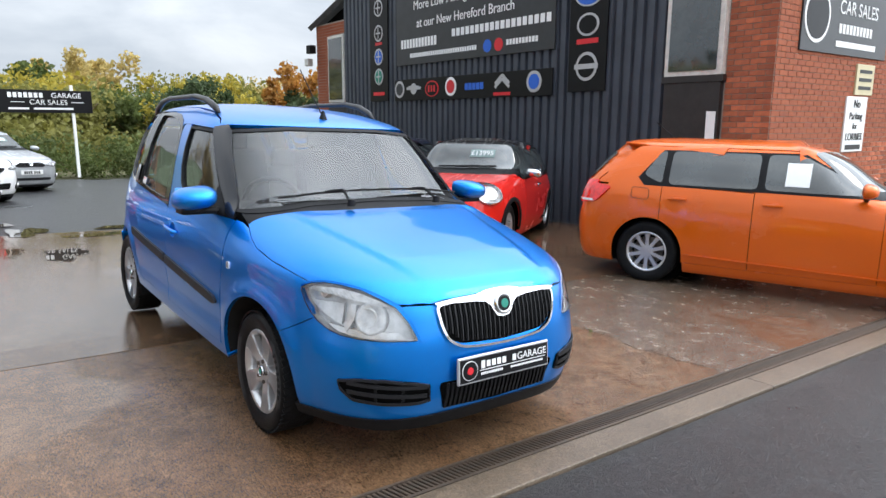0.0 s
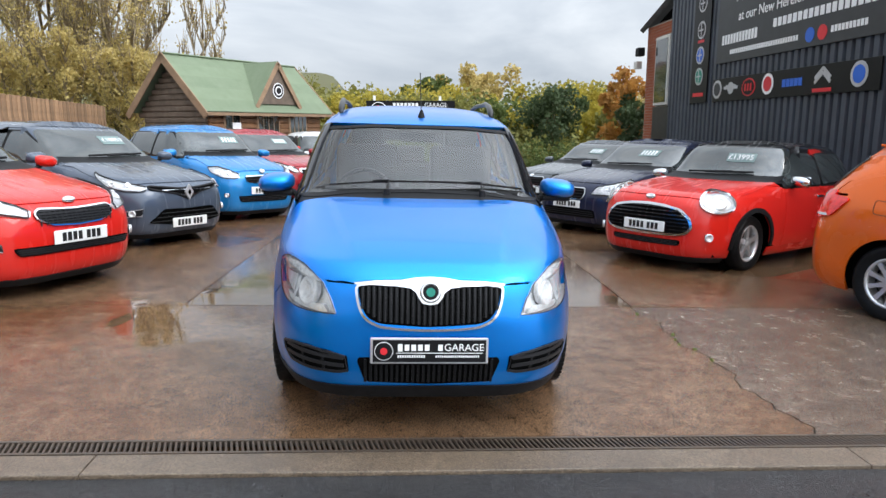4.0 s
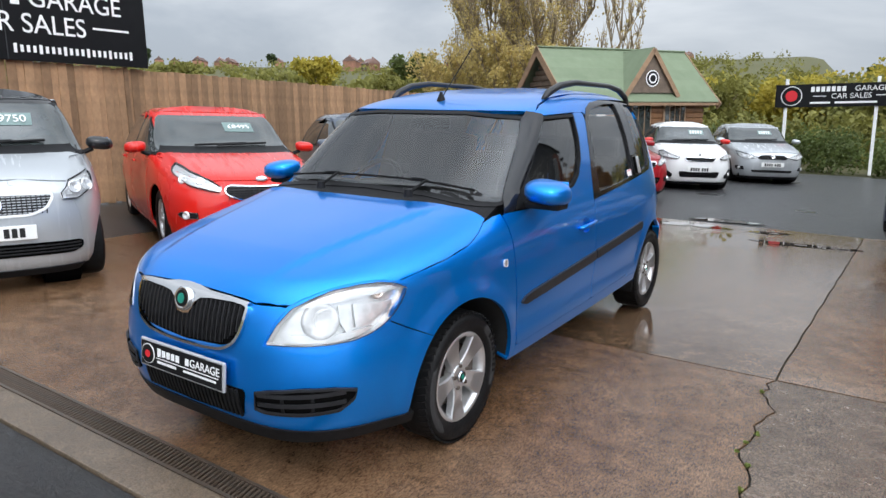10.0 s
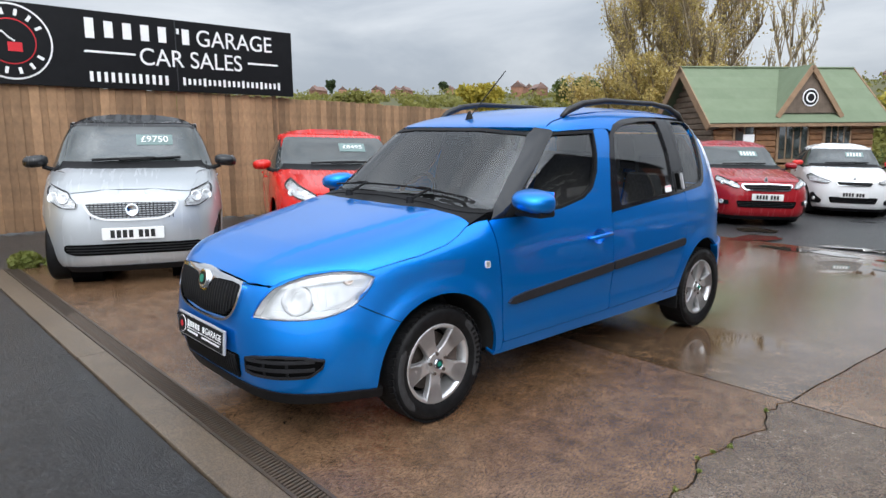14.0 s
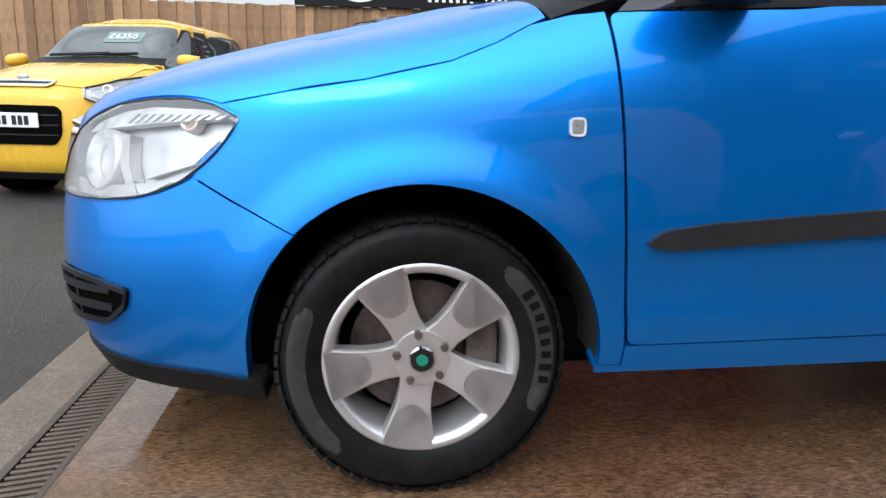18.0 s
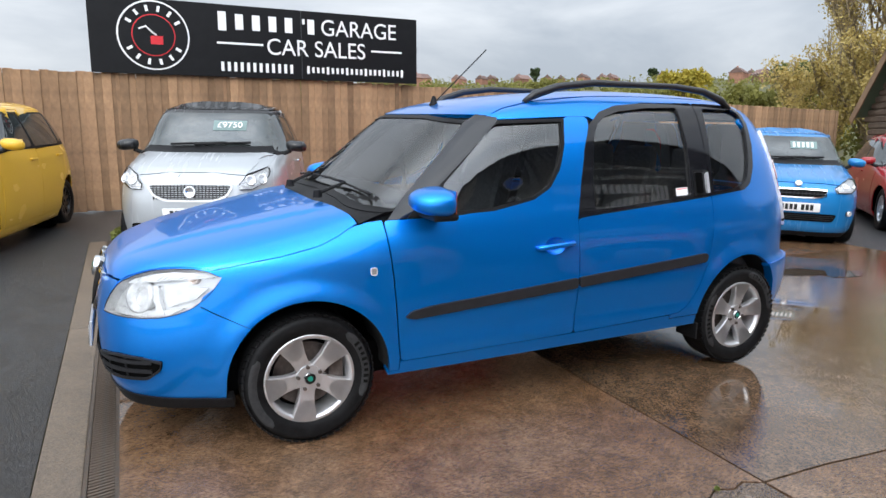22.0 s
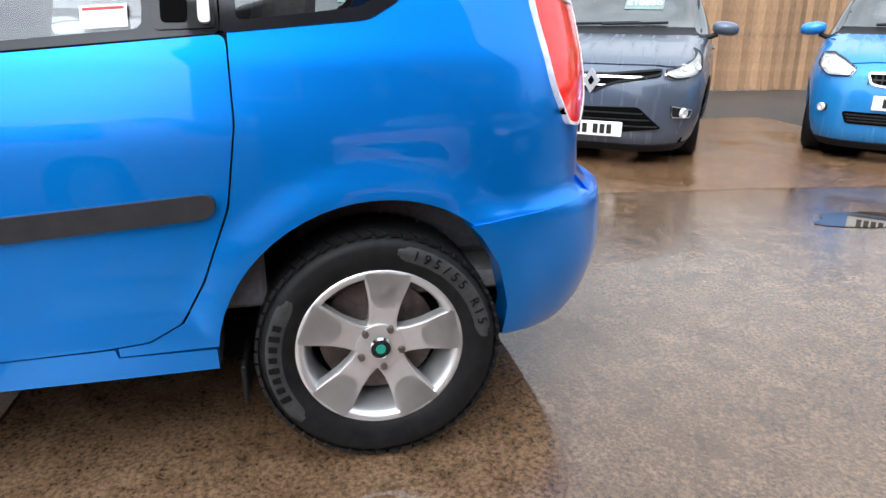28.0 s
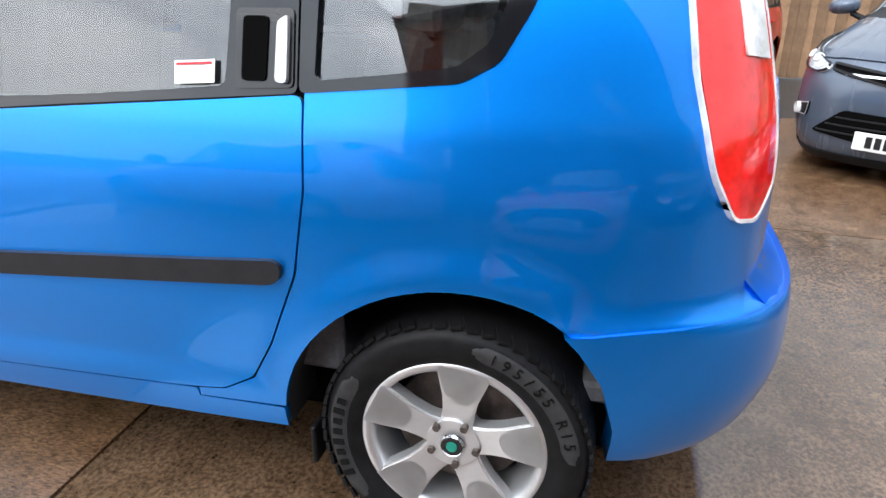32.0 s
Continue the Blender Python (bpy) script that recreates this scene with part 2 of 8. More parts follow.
def tube(pts, r, seg=8, bm=None, radii=None):
    """A round bar along points."""
    b = bm or bmesh.new()
    rings = []
    for i, p in enumerate(pts):
        p = Vector(p)
        d = Vector(pts[min(i + 1, len(pts) - 1)]) - Vector(pts[max(i - 1, 0)])
        d.normalize()
        u = d.cross(Vector((0, 0, 1)) if abs(d.z) < 0.9 else Vector((1, 0, 0))).normalized()
        w = d.cross(u)
        rr = radii[i] if radii else r
        rings.append([b.verts.new(p + rr * (math.cos(a) * u + math.sin(a) * w)) for a in [2 * math.pi * k / seg for k in range(seg)]])
    for q0, q1 in zip(rings, rings[1:]):
        for k in range(seg):
            b.faces.new((q0[k], q0[(k + 1) % seg], q1[(k + 1) % seg], q1[k]))
    b.faces.new(rings[0][::-1])
    b.faces.new(rings[-1])
    bmesh.ops.recalc_face_normals(b, faces=b.faces)
    return b


def lathe(profile, axis="x", seg=40, bm=None, sweep=1.0):
    """Turns (radius, along) points round an axis."""
    b = bm or bmesh.new()
    rings = []
    for k in range(seg):
        a = 2 * math.pi * k / seg
        ring = []
        for r, h in profile:
            p = (h, r * math.cos(a), r * math.sin(a)) if axis == "x" else ((r * math.cos(a), h, r * math.sin(a)) if axis == "y" else (r * math.cos(a), r * math.sin(a), h))
            ring.append(b.verts.new(p))
        rings.append(ring)
    for k in range(seg):
        q0, q1 = rings[k], rings[(k + 1) % seg]
        for i in range(len(profile) - 1):
            b.faces.new((q0[i], q0[i + 1], q1[i + 1], q1[i]))
    bmesh.ops.recalc_face_normals(b, faces=b.faces)
    return b


def prism(outline, depth, bm=None, m=None):
    """A flat outline (x, z) pushed along y by depth."""
    b = bm or bmesh.new()
    a = [b.verts.new((x, 0, z)) for x, z in outline]
    c = [b.verts.new((x, depth, z)) for x, z in outline]
    b.faces.new(a)
    b.faces.new(c[::-1])
    k = len(a)
    for i in range(k):
        b.faces.new((a[i], c[i], c[(i + 1) % k], a[(i + 1) % k]))
    bmesh.ops.recalc_face_normals(b, faces=b.faces)
    if m is not None:
        for v in a + c:
            v.co = m @ v.co
    return b


def rounded(pts, r, k=4):
    """Rounds an outline's corners."""
    out = []
    n = len(pts)
    for i in range(n):
        p0, p, p1 = (Vector(pts[(i + j) % n][:2]) for j in (-1, 0, 1))
        rr = pts[i][2] if len(pts[i]) > 2 else r
        a, c = p0 - p, p1 - p
        d = min(rr, a.length * 0.48, c.length * 0.48)
        if d < 1e-4:
            out.append(tuple(p))
            continue
        s, e = p + a.normalized() * d, p + c.normalized() * d
        for j in range(k + 1):
            t = j / k
            out.append(tuple((1 - t) ** 2 * s + 2 * t * (1 - t) * p + t * t * e))
    return out


def text_mesh(words, size, m, material, parent, name="lettering", depth=0.004, align="CENTER", stretch=1.0):
    """Letters as a mesh, in the x-z plane of m, facing -y."""
    cu = bpy.data.curves.new(name, "FONT")
    cu.body, cu.size, cu.align_x, cu.align_y, cu.extrude = words, size, align, "CENTER", depth
    tmp = bpy.data.objects.new(name, cu)
    scene.collection.objects.link(tmp)
    bpy.context.view_layer.update()
    me = bpy.data.meshes.new_from_object(tmp.evaluated_get(bpy.context.evaluated_depsgraph_get()))
    bpy.data.objects.remove(tmp)
    bpy.data.curves.remove(cu)
    me.transform(m @ pose(0, 0, 0, 90) @ Matrix.Diagonal((stretch, 1, 1, 1)))
    me.materials.clear()
    me.materials.append(material)
    ob = new(name, me)
    ob.parent = parent
    return ob


def curve(pairs):
    """A smooth curve through pairs, without overshoot."""
    xs = [float(p[0]) for p in pairs]
    ys = [float(p[1]) for p in pairs]
    n = len(xs)
    d = [(ys[i + 1] - ys[i]) / (xs[i + 1] - xs[i]) for i in range(n - 1)]
    g = [d[0]] + [0 if d[i - 1] * d[i] <= 0 else 2 * d[i - 1] * d[i] / (d[i - 1] + d[i]) for i in range(1, n - 1)] + [d[-1]]

    def f(x):
        if x <= xs[0]:
            return ys[0]
        if x >= xs[-1]:
            return ys[-1]
        i = 0
        while x > xs[i + 1]:
            i += 1
        h = xs[i + 1] - xs[i]
        t = (x - xs[i]) / h
        return (2 * t ** 3 - 3 * t * t + 1) * ys[i] + (t ** 3 - 2 * t * t + t) * h * g[i] + (3 * t * t - 2 * t ** 3) * ys[i + 1] + (t ** 3 - t * t) * h * g[i + 1]
    return f


class Shell:
    """A car's outer form: level outlines with a given width, front and rear at each height. Front towards -y, front axle at y = 0."""

    def __init__(self, width, front, rear, nf, nr, top, mid):
        self.w, self.f, self.r = curve(width), curve(front), curve(rear)
        self.nf, self.nr = curve(nf), curve(nr)
        self.top_z = top
        self.bulge = None
        self.crown = None
        self.m = curve(mid if isinstance(mid, list) else [(0.0, mid), (2.0, mid)])

    def level(self, x, y, z):
        w, c = max(self.w(z), 1e-3), self.m(z)
        if y < c:
            l, n = max(c - self.f(z), 1e-3), self.nf(z)
        else:
            l, n = max(self.r(z) - c, 1e-3), self.nr(z)
        return (abs(x) / w) ** n + (abs(y - c) / l) ** n

    def normal(self, p):
        e = 0.004
        a = [self.level(p.x + e, p.y, p.z) - self.level(p.x - e, p.y, p.z), self.level(p.x, p.y + e, p.z) - self.level(p.x, p.y - e, p.z), self.level(p.x, p.y, p.z + e) - self.level(p.x, p.y, p.z - e)]
        v = Vector(a)
        return v.normalized() if v.length > 1e-9 else Vector((0, 0, 1))

    def side(self, y, z, s=1):
        c = self.m(z)
        l, n = (c - self.f(z), self.nf(z)) if y < c else (self.r(z) - c, self.nr(z))
        q = min(0.9999, abs(y - c) / max(l, 1e-3))
        return Vector((s * (self.w(z) * (1 - q ** n) ** (1 / n) + (self.bulge(y, z) if self.bulge else 0.0)), y, z))

    def end(self, x, z, back=False):
        n = self.nr(z) if back else self.nf(z)
        c = self.m(z)
        l = self.r(z) - c if back else self.f(z) - c
        q = min(0.9999, abs(x) / max(self.w(z), 1e-3))
        return Vector((x, c + l * (1 - q ** n) ** (1 / n), z))

    def above(self, x, y):
        a, b = 0.55, self.top_z
        for _ in range(26):
            c = (a + b) / 2
            if self.level(x, y, c) < 1:
                a = c
            else:
                b = c
        return Vector((x, y, a))

    def wrap(self, phi, z, y0):
        d = Vector((math.sin(radians(phi)), -math.cos(radians(phi))))
        a, b = 0.0, 3.0
        for _ in range(26):
            c = (a + b) / 2
            if self.level(d.x * c, y0 + d.y * c, z) < 1:
                a = c
            else:
                b = c
        p = Vector((d.x * a, y0 + d.y * a, z))
        if self.bulge:
            p.x += math.copysign(self.bulge(p.y, z), p.x)
        return p


def inside(p, poly):
    c, n = False, len(poly)
    for k in range(n):
        x0, y0 = poly[k]
        x1, y1 = poly[k - 1]
        if (y0 > p[1]) != (y1 > p[1]) and p[0] < (x1 - x0) * (p[1] - y0) / (y1 - y0) + x0:
            c = not c
    return c


def skin(sh, way, outline, step, lift=0.0, thick=0.012, s=1, y0=0.0, hole=None):
    """A panel with that outline on the shell. way: side (y, z), front or rear (x, z), top (x, y), wrap (degrees, z)."""
    sx, sy = step if isinstance(step, tuple) else (step, step)
    loops = [[(a / sx, b / sy) for a, b in q] for q in ([outline] if hole is None else [outline, hole])]
    vs, es = [], []
    for lp in loops:
        first = len(vs)
        for k, p in enumerate(lp):
            q = lp[(k + 1) % len(lp)]
            m_ = max(1, int(math.hypot(q[0] - p[0], q[1] - p[1]) + 0.4))
            for i in range(m_):
                vs.append(Vector((p[0] + (q[0] - p[0]) * i / m_, p[1] + (q[1] - p[1]) * i / m_)))
        es += [(k, k + 1 if k + 1 < len(vs) else first) for k in range(first, len(vs))]
    lo = [min(v[i] for v in vs) for i in (0, 1)]
    hi = [max(v[i] for v in vs) for i in (0, 1)]
    for i in range(1, int(hi[0] - lo[0]) + 1):
        for j in range(1, int(hi[1] - lo[1]) + 1):
            p = (lo[0] + i * (hi[0] - lo[0]) / (int(hi[0] - lo[0]) + 1), lo[1] + j * (hi[1] - lo[1]) / (int(hi[1] - lo[1]) + 1))
            if inside(p, loops[0]) and (hole is None or not inside(p, loops[1])):
                vs.append(Vector(p))
    ov, oe, of = delaunay_2d_cdt(vs, es, [], 0, 1e-5)[:3]

    def at(a, b):
        if way == "side":
            return sh.side(a, b, s)
        if way in ("front", "rear"):
            return sh.end(a, b, way == "rear")
        if way == "top":
            p = sh.above(a, b)
            return p + Vector((0, 0, sh.crown(a, b))) if sh.crown else p
        return sh.wrap(a, b, y0)

    bm = bmesh.new()
    lay = bm.verts.layers.float_vector.new("smooth_normal")
    norms, made = {}, []
    for q in ov:
        a, b = q[0] * sx, q[1] * sy
        p = at(a, b)
        n = sh.normal(p)
        if (sh.bulge is not None and way in ("side", "wrap")) or (sh.crown is not None and way == "top"):
            ea, eb = (0.35 if way == "wrap" else 0.004), 0.004
            c = (at(a + ea, b) - at(a - ea, b)).cross(at(a, b + eb) - at(a, b - eb))
            if c.length > 1e-9:
                c.normalize()
                c = c if c.dot(n) > 0 else -c
                n = c if c.dot(n) > 0.6 else n
        v = bm.verts.new(p + n * lift)
        norms[v] = n
        v[lay] = n
        made.append(v)
    for f in of:
        c = (sum(ov[k][0] for k in f) / len(f), sum(ov[k][1] for k in f) / len(f))
        if inside(c, loops[0]) and (hole is None or not inside(c, loops[1])):
            bm.faces.new([made[k] for k in f])
    for v in [v for v in bm.verts if not v.link_faces]:
        bm.verts.remove(v)
    return finish(bm, norms, thick)


def finish(bm, norms, thick):
    bm.normal_update()
    tot = 0.0
    for f in bm.faces:
        tot += f.normal.dot(norms[f.verts[0]]) * f.calc_area()
    if tot < 0:
        bmesh.ops.reverse_faces(bm, faces=bm.faces[:])
    for f in bm.faces:
        f.smooth = True
    if thick:
        edges = [e for e in bm.edges if len(e.link_faces) == 1]
        outer, inner = {}, {}
        for e in edges:
            for v in e.verts:
                if v not in inner:
                    outer[v] = bm.verts.new(v.co)
                    inner[v] = bm.verts.new(v.co - norms[v] * thick)
        for e in edges:
            f0 = e.link_faces[0]
            a, b = e.verts
            lp = [l for l in f0.loops if l.edge == e][0]
            if lp.vert == a:
                a, b = b, a
            bm.faces.new((outer[a], outer[b], inner[b], inner[a]))
    return bm


def resample(pts, n):
    ps = [Vector(p[:2]) for p in pts] + [Vector(pts[0][:2])]
    ln = [0.0]
    for a, b in zip(ps, ps[1:]):
        ln.append(ln[-1] + (b - a).length)
    out, i = [], 0
    for k in range(n):
        d = ln[-1] * k / n
        while ln[i + 1] < d:
            i += 1
        t = (d - ln[i]) / max(ln[i + 1] - ln[i], 1e-9)
        out.append(ps[i].lerp(ps[i + 1], t))
    return out


def ring_skin(sh, way, outer, grow, n=64, lift=0.0, thick=0.012, s=1, y0=0.0, sx=1.0):
    """A frame of that breadth inside an outline."""
    o = resample(outer, n)
    c = sum(o, Vector((0, 0))) / n
    area = sum(o[k].x * o[(k + 1) % n].y - o[(k + 1) % n].x * o[k].y for k in range(n))
    inner = []
    for k in range(n):
        t = o[(k + 1) % n] - o[k - 1]
        nn = Vector((-t.y, t.x)).normalized() * (1 if area > 0 else -1)
        inner.append(o[k] + Vector((nn.x * grow * sx, nn.y * grow)))
    st = max((o[k] - o[k - 1]).length for k in range(n)) * 1.3
    if sx != 1.0:
        st = (max(1.0, st), 0.03)
    return skin(sh, way, [tuple(p) for p in o], st, lift, thick, s, y0, [tuple(p) for p in inner])


def arc(cy, cz, r, a0, a1, n=14):
    return [(cy + r * math.cos(radians(a0 + (a1 - a0) * k / n)), cz + r * math.sin(radians(a0 + (a1 - a0) * k / n))) for k in range(n + 1)]


# ---- cars ----
def wheel(parent, x, y, r, rim_r, width, s, spokes=7, rim_mat=None, fine=False, cap=None, turn=0.0):
    """A wheel with its outer face towards s on the x axis: tyre, rim, spokes, hub, disc."""
    rim_mat = rim_mat or ALLOY
    w = thing_part("wheel", parent, (x, y, r))
    seg = 72 if fine else 32
    h = width / 2
    prof = [(rim_r - 0.004, -h * 0.8), (rim_r + 0.012, -h * 0.92), (r * 0.62 + rim_r * 0.38, -h * 1.02), (r - 0.02, -h * 0.93), (r - 0.004, -h * 0.72), (r, -h * 0.3),
            (r, h * 0.3), (r - 0.004, h * 0.72), (r - 0.02, h * 0.93), (r * 0.62 + rim_r * 0.38, h * 1.02), (rim_r + 0.012, h * 0.92), (rim_r - 0.004, h * 0.8)]
    t = part("tyre", lathe([(a, s * b) for a, b in prof], seg=seg), TYRE, w, smooth=True)
    if fine:
        bm = bmesh.new()
        for k in range(56):
            a = 2 * math.pi * k / 56
            for sgn in (-1, 1):
                q = Matrix.Rotation(a, 4, "X") @ Matrix.Translation((s * sgn * h * 0.60, 0, r - 0.0056)) @ Matrix.Rotation(radians(sgn * 18), 4, "Z")
                b2 = bmesh.ops.create_cube(bm, size=1.0, matrix=q @ Matrix.Diagonal((h * 0.62, 0.024, 0.008, 1)))
        part("tread", bm, TYRE, t)["kind"] = "stuff"
    rp = [(rim_r, h * 0.80), (rim_r - 0.006, h * 0.86), (rim_r - 0.020, h * 0.82), (rim_r - 0.028, h * 0.55), (rim_r - 0.035, -h * 0.7)]
    part("rim", lathe([(a, s * b) for a, b in rp], seg=seg), rim_mat, w, smooth=True)
    face = h * 0.66
    for k in range(spokes):
        a = 2 * math.pi * (k + turn) / spokes
        if fine:
            out = [(-0.040, 0.030), (-0.036, 0.085), (-0.052, rim_r * 0.66), (-0.092, rim_r - 0.034), (-0.05, rim_r - 0.014), (0.05, rim_r - 0.014), (0.092, rim_r - 0.034), (0.052, rim_r * 0.66), (0.036, 0.085), (0.040, 0.030)]
        else:
            b0 = min(0.032, 0.16 / spokes + 0.006)
            out = [(-b0, 0.03), (-b0 * 0.75, rim_r * 0.6), (-b0 * 1.1, rim_r - 0.014), (b0 * 1.1, rim_r - 0.014), (b0 * 0.75, rim_r * 0.6), (b0, 0.03)]
        m = Matrix.Rotation(a, 4, "X") @ Matrix.Translation((s * face, 0, 0)) @ (Matrix.Rotation(radians(90), 4, "Z") if s > 0 else Matrix.Rotation(radians(-90), 4, "Z"))
        pieces = [("spoke", out, 0.03, 0.0, rim_mat)]
        if fine:
            # a raised fork round a sunken paddle
            fork = [(-0.038, 0.03), (-0.034, 0.075), (-0.038, rim_r * 0.55), (-0.052, rim_r - 0.040), (-0.060, rim_r - 0.007), (-0.051, rim_r - 0.006), (-0.040, rim_r * 0.78), (-0.031, rim_r * 0.63), (-0.018, rim_r * 0.545), (0.0, rim_r * 0.525)]
            fork = fork + [(-x_, z_) for x_, z_ in fork[-2::-1]]
            pieces = [("spoke", rounded(fork, 0.006, 2), 0.034, -0.002, rim_mat), ("spoke_panel", [(-0.053, rim_r - 0.007), (-0.038, rim_r * 0.62), (-0.02, rim_r * 0.46), (0.02, rim_r * 0.46), (0.038, rim_r * 0.62), (0.053, rim_r - 0.007), (0.0, rim_r - 0.001)], 0.02, 0.009, ALLOY_D)]
        for nm, outl, dp, off, mt in pieces:
            bm = prism(outl, dp)
            if nm == "spoke" and fine:
                bmesh.ops.bevel(bm, geom=[e for e in bm.edges if abs(e.verts[0].co.y) < 1e-5 and abs(e.verts[1].co.y) < 1e-5], offset=0.0045, segments=2, affect="EDGES")
            for v in bm.verts:
                # spokes dish outwards near the hub
                v.co.y += off + (0.026 * (1 - v.co.z / rim_r) - 0.019 if fine else 0.012 * (1 - v.co.z / rim_r) - 0.004)
                v.co = m @ v.co
            part(nm, bm, mt, w)
    part("hub", cyl(0.062, 0.058, 0.05, (s * (face - 0.018), 0, 0), "x", 28), rim_mat, w)
    hc = part("hub_cap", cyl(0.025, 0.023, 0.012, (s * (face + 0.012), 0, 0), "x", 24), P_BLACK if fine else (cap or rim_mat), w)
    if fine:
        part("cap_ring", lathe([(0.022, s * (face + 0.016)), (0.0245, s * (face + 0.0195)), (0.028, s * (face + 0.013))], seg=24), CHROME, w)
        part("cap_disc", cyl(0.0125, 0.0118, 0.004, (s * (face + 0.019), 0, 0), "x", 20), cap, hc)
        for k in range(5):
            a = 2 * math.pi * (k + 0.5 - turn) / 5 + math.pi / 2
            part("wheel_nut", cyl(0.0105, 0.0085, 0.022, (s * (face + 0.005), 0.052 * math.cos(a), 0.052 * math.sin(a)), "x", 6), STEEL, w)
        part("valve", cyl(0.005, 0.004, 0.03, (s * face, 0.10, -(rim_r - 0.045)), "x", 8), PLASTIC, w)
    part("brake_disc", cyl(rim_r * 0.72, rim_r * 0.72, 0.02, (s * (-0.01), 0, 0), "x", 32), STEEL, w)
    # a black disc paints the shade seen between the spokes
    part("wheel_back_shade", cyl(rim_r - 0.01, rim_r - 0.01, 0.02, (s * (-0.05), 0, 0), "x", 24), VOID, w)
    return w


def thing_part(name, parent, at):
    ob = new(name)
    ob.empty_display_size = 0.05
    ob.parent = parent
    ob.location = at
    return ob


# the silver of ALLOY, its colour darkened for shade on the sunken paddles
ALLOY_D = mat("shaded_silver_alloy", (0.45, 0.45, 0.46), 0.4, 0.6, vary=0.08, scale=14)


def plate(parent, m, white=True, bars=7):
    """A number plate with its characters as plain bars."""
    bm = box(0.52, 0.012, 0.111, bevel=0.004, seg=1)
    for v in bm.verts:
        v.co = m @ v.co
    p = part("number_plate", bm, PLATE_W, parent, "white number plate with black bars")
    x = -0.19
    for k in range(bars):
        if k == bars - 3:
            x += 0.03
        b = box(0.036, 0.004, 0.07, (x + 0.018, -0.007, 0))
        for v in b.verts:
            v.co = m @ v.co
        part("bar", b, INK, p)
        x += 0.051
    return p


def mirror_cup(parent, x, y, z, s, body, deep=0.095):
    bm = bmesh.new()
    bmesh.ops.create_uvsphere(bm, u_segments=20, v_segments=14, radius=1)
    for v in bm.verts:
        p = v.co
        k = 1 if p.y < 0 else 0.35
        q = Vector((math.copysign(abs(p.x) ** 0.75, p.x), p.y, math.copysign(abs(p.z) ** 0.75, p.z)))
        v.co = Vector((x + q.x * 0.112, y + q.y * deep * k, z + q.z * 0.060 - 0.010 * s * q.x))
    bmesh.ops.recalc_face_normals(bm, faces=bm.faces)
    mi = part("wing_mirror", bm, body, parent, smooth=True)
    part("mirror_glass", box(0.16, 0.004, 0.10, (x, y + 0.038, z), 0.0), CHROME, mi)
    part("mirror_arm", tube([(x - s * 0.06, y + 0.0, z - 0.05), (x - s * 0.15, y - 0.01, z - 0.085)], 0.022), PLASTIC, mi)
    return mi


def generic_shell(L, W, H, wb, fo, hood, cowl, screen, tail=0.30, belt=0.95, square=5.0):
    """cowl: y, z of the screen's foot; screen: y, z of its head; tail: how far the hatch leans."""
    R = L - fo
    w = W / 2
    mid = wb * 0.5
    width = [(0.10, w - 0.12), (0.2, w - 0.05), (0.4, w - 0.008), (0.62, w), (belt - 0.12, w - 0.02), (belt, w - 0.05), (H - 0.16, w - 0.20), (H - 0.08, w - 0.27), (H - 0.03, w - 0.40), (H, w * 0.25)]
    front = [(0.10, -fo + 0.12), (0.25, -fo + 0.02), (0.5, -fo), (hood - 0.12, -fo + 0.03), (hood, -fo + 0.15), ((hood + cowl[1]) / 2 + 0.01, (-fo + 0.15 + cowl[0]) / 2), (cowl[1], cowl[0]), (screen[1], screen[0]), (H - 0.02, screen[0] + 0.55), (H, mid - 0.05)]
    rear = [(0.10, R - 0.14), (0.3, R - 0.02), (0.55, R), (0.8, R - 0.03), (belt, R - 0.08), (H - 0.18, R - 0.08 - tail), (H - 0.06, R - 0.2 - tail), (H - 0.01, R - 0.55 - tail), (H, mid + 0.05)]
    return Shell(width, front, rear, [(0.2, 4.8), (0.6, 4.5), (hood, 3.8), (cowl[1], 3.2), (H, 2.8)], [(0.2, square), (0.8, square), (H, square * 0.84)], H, mid)


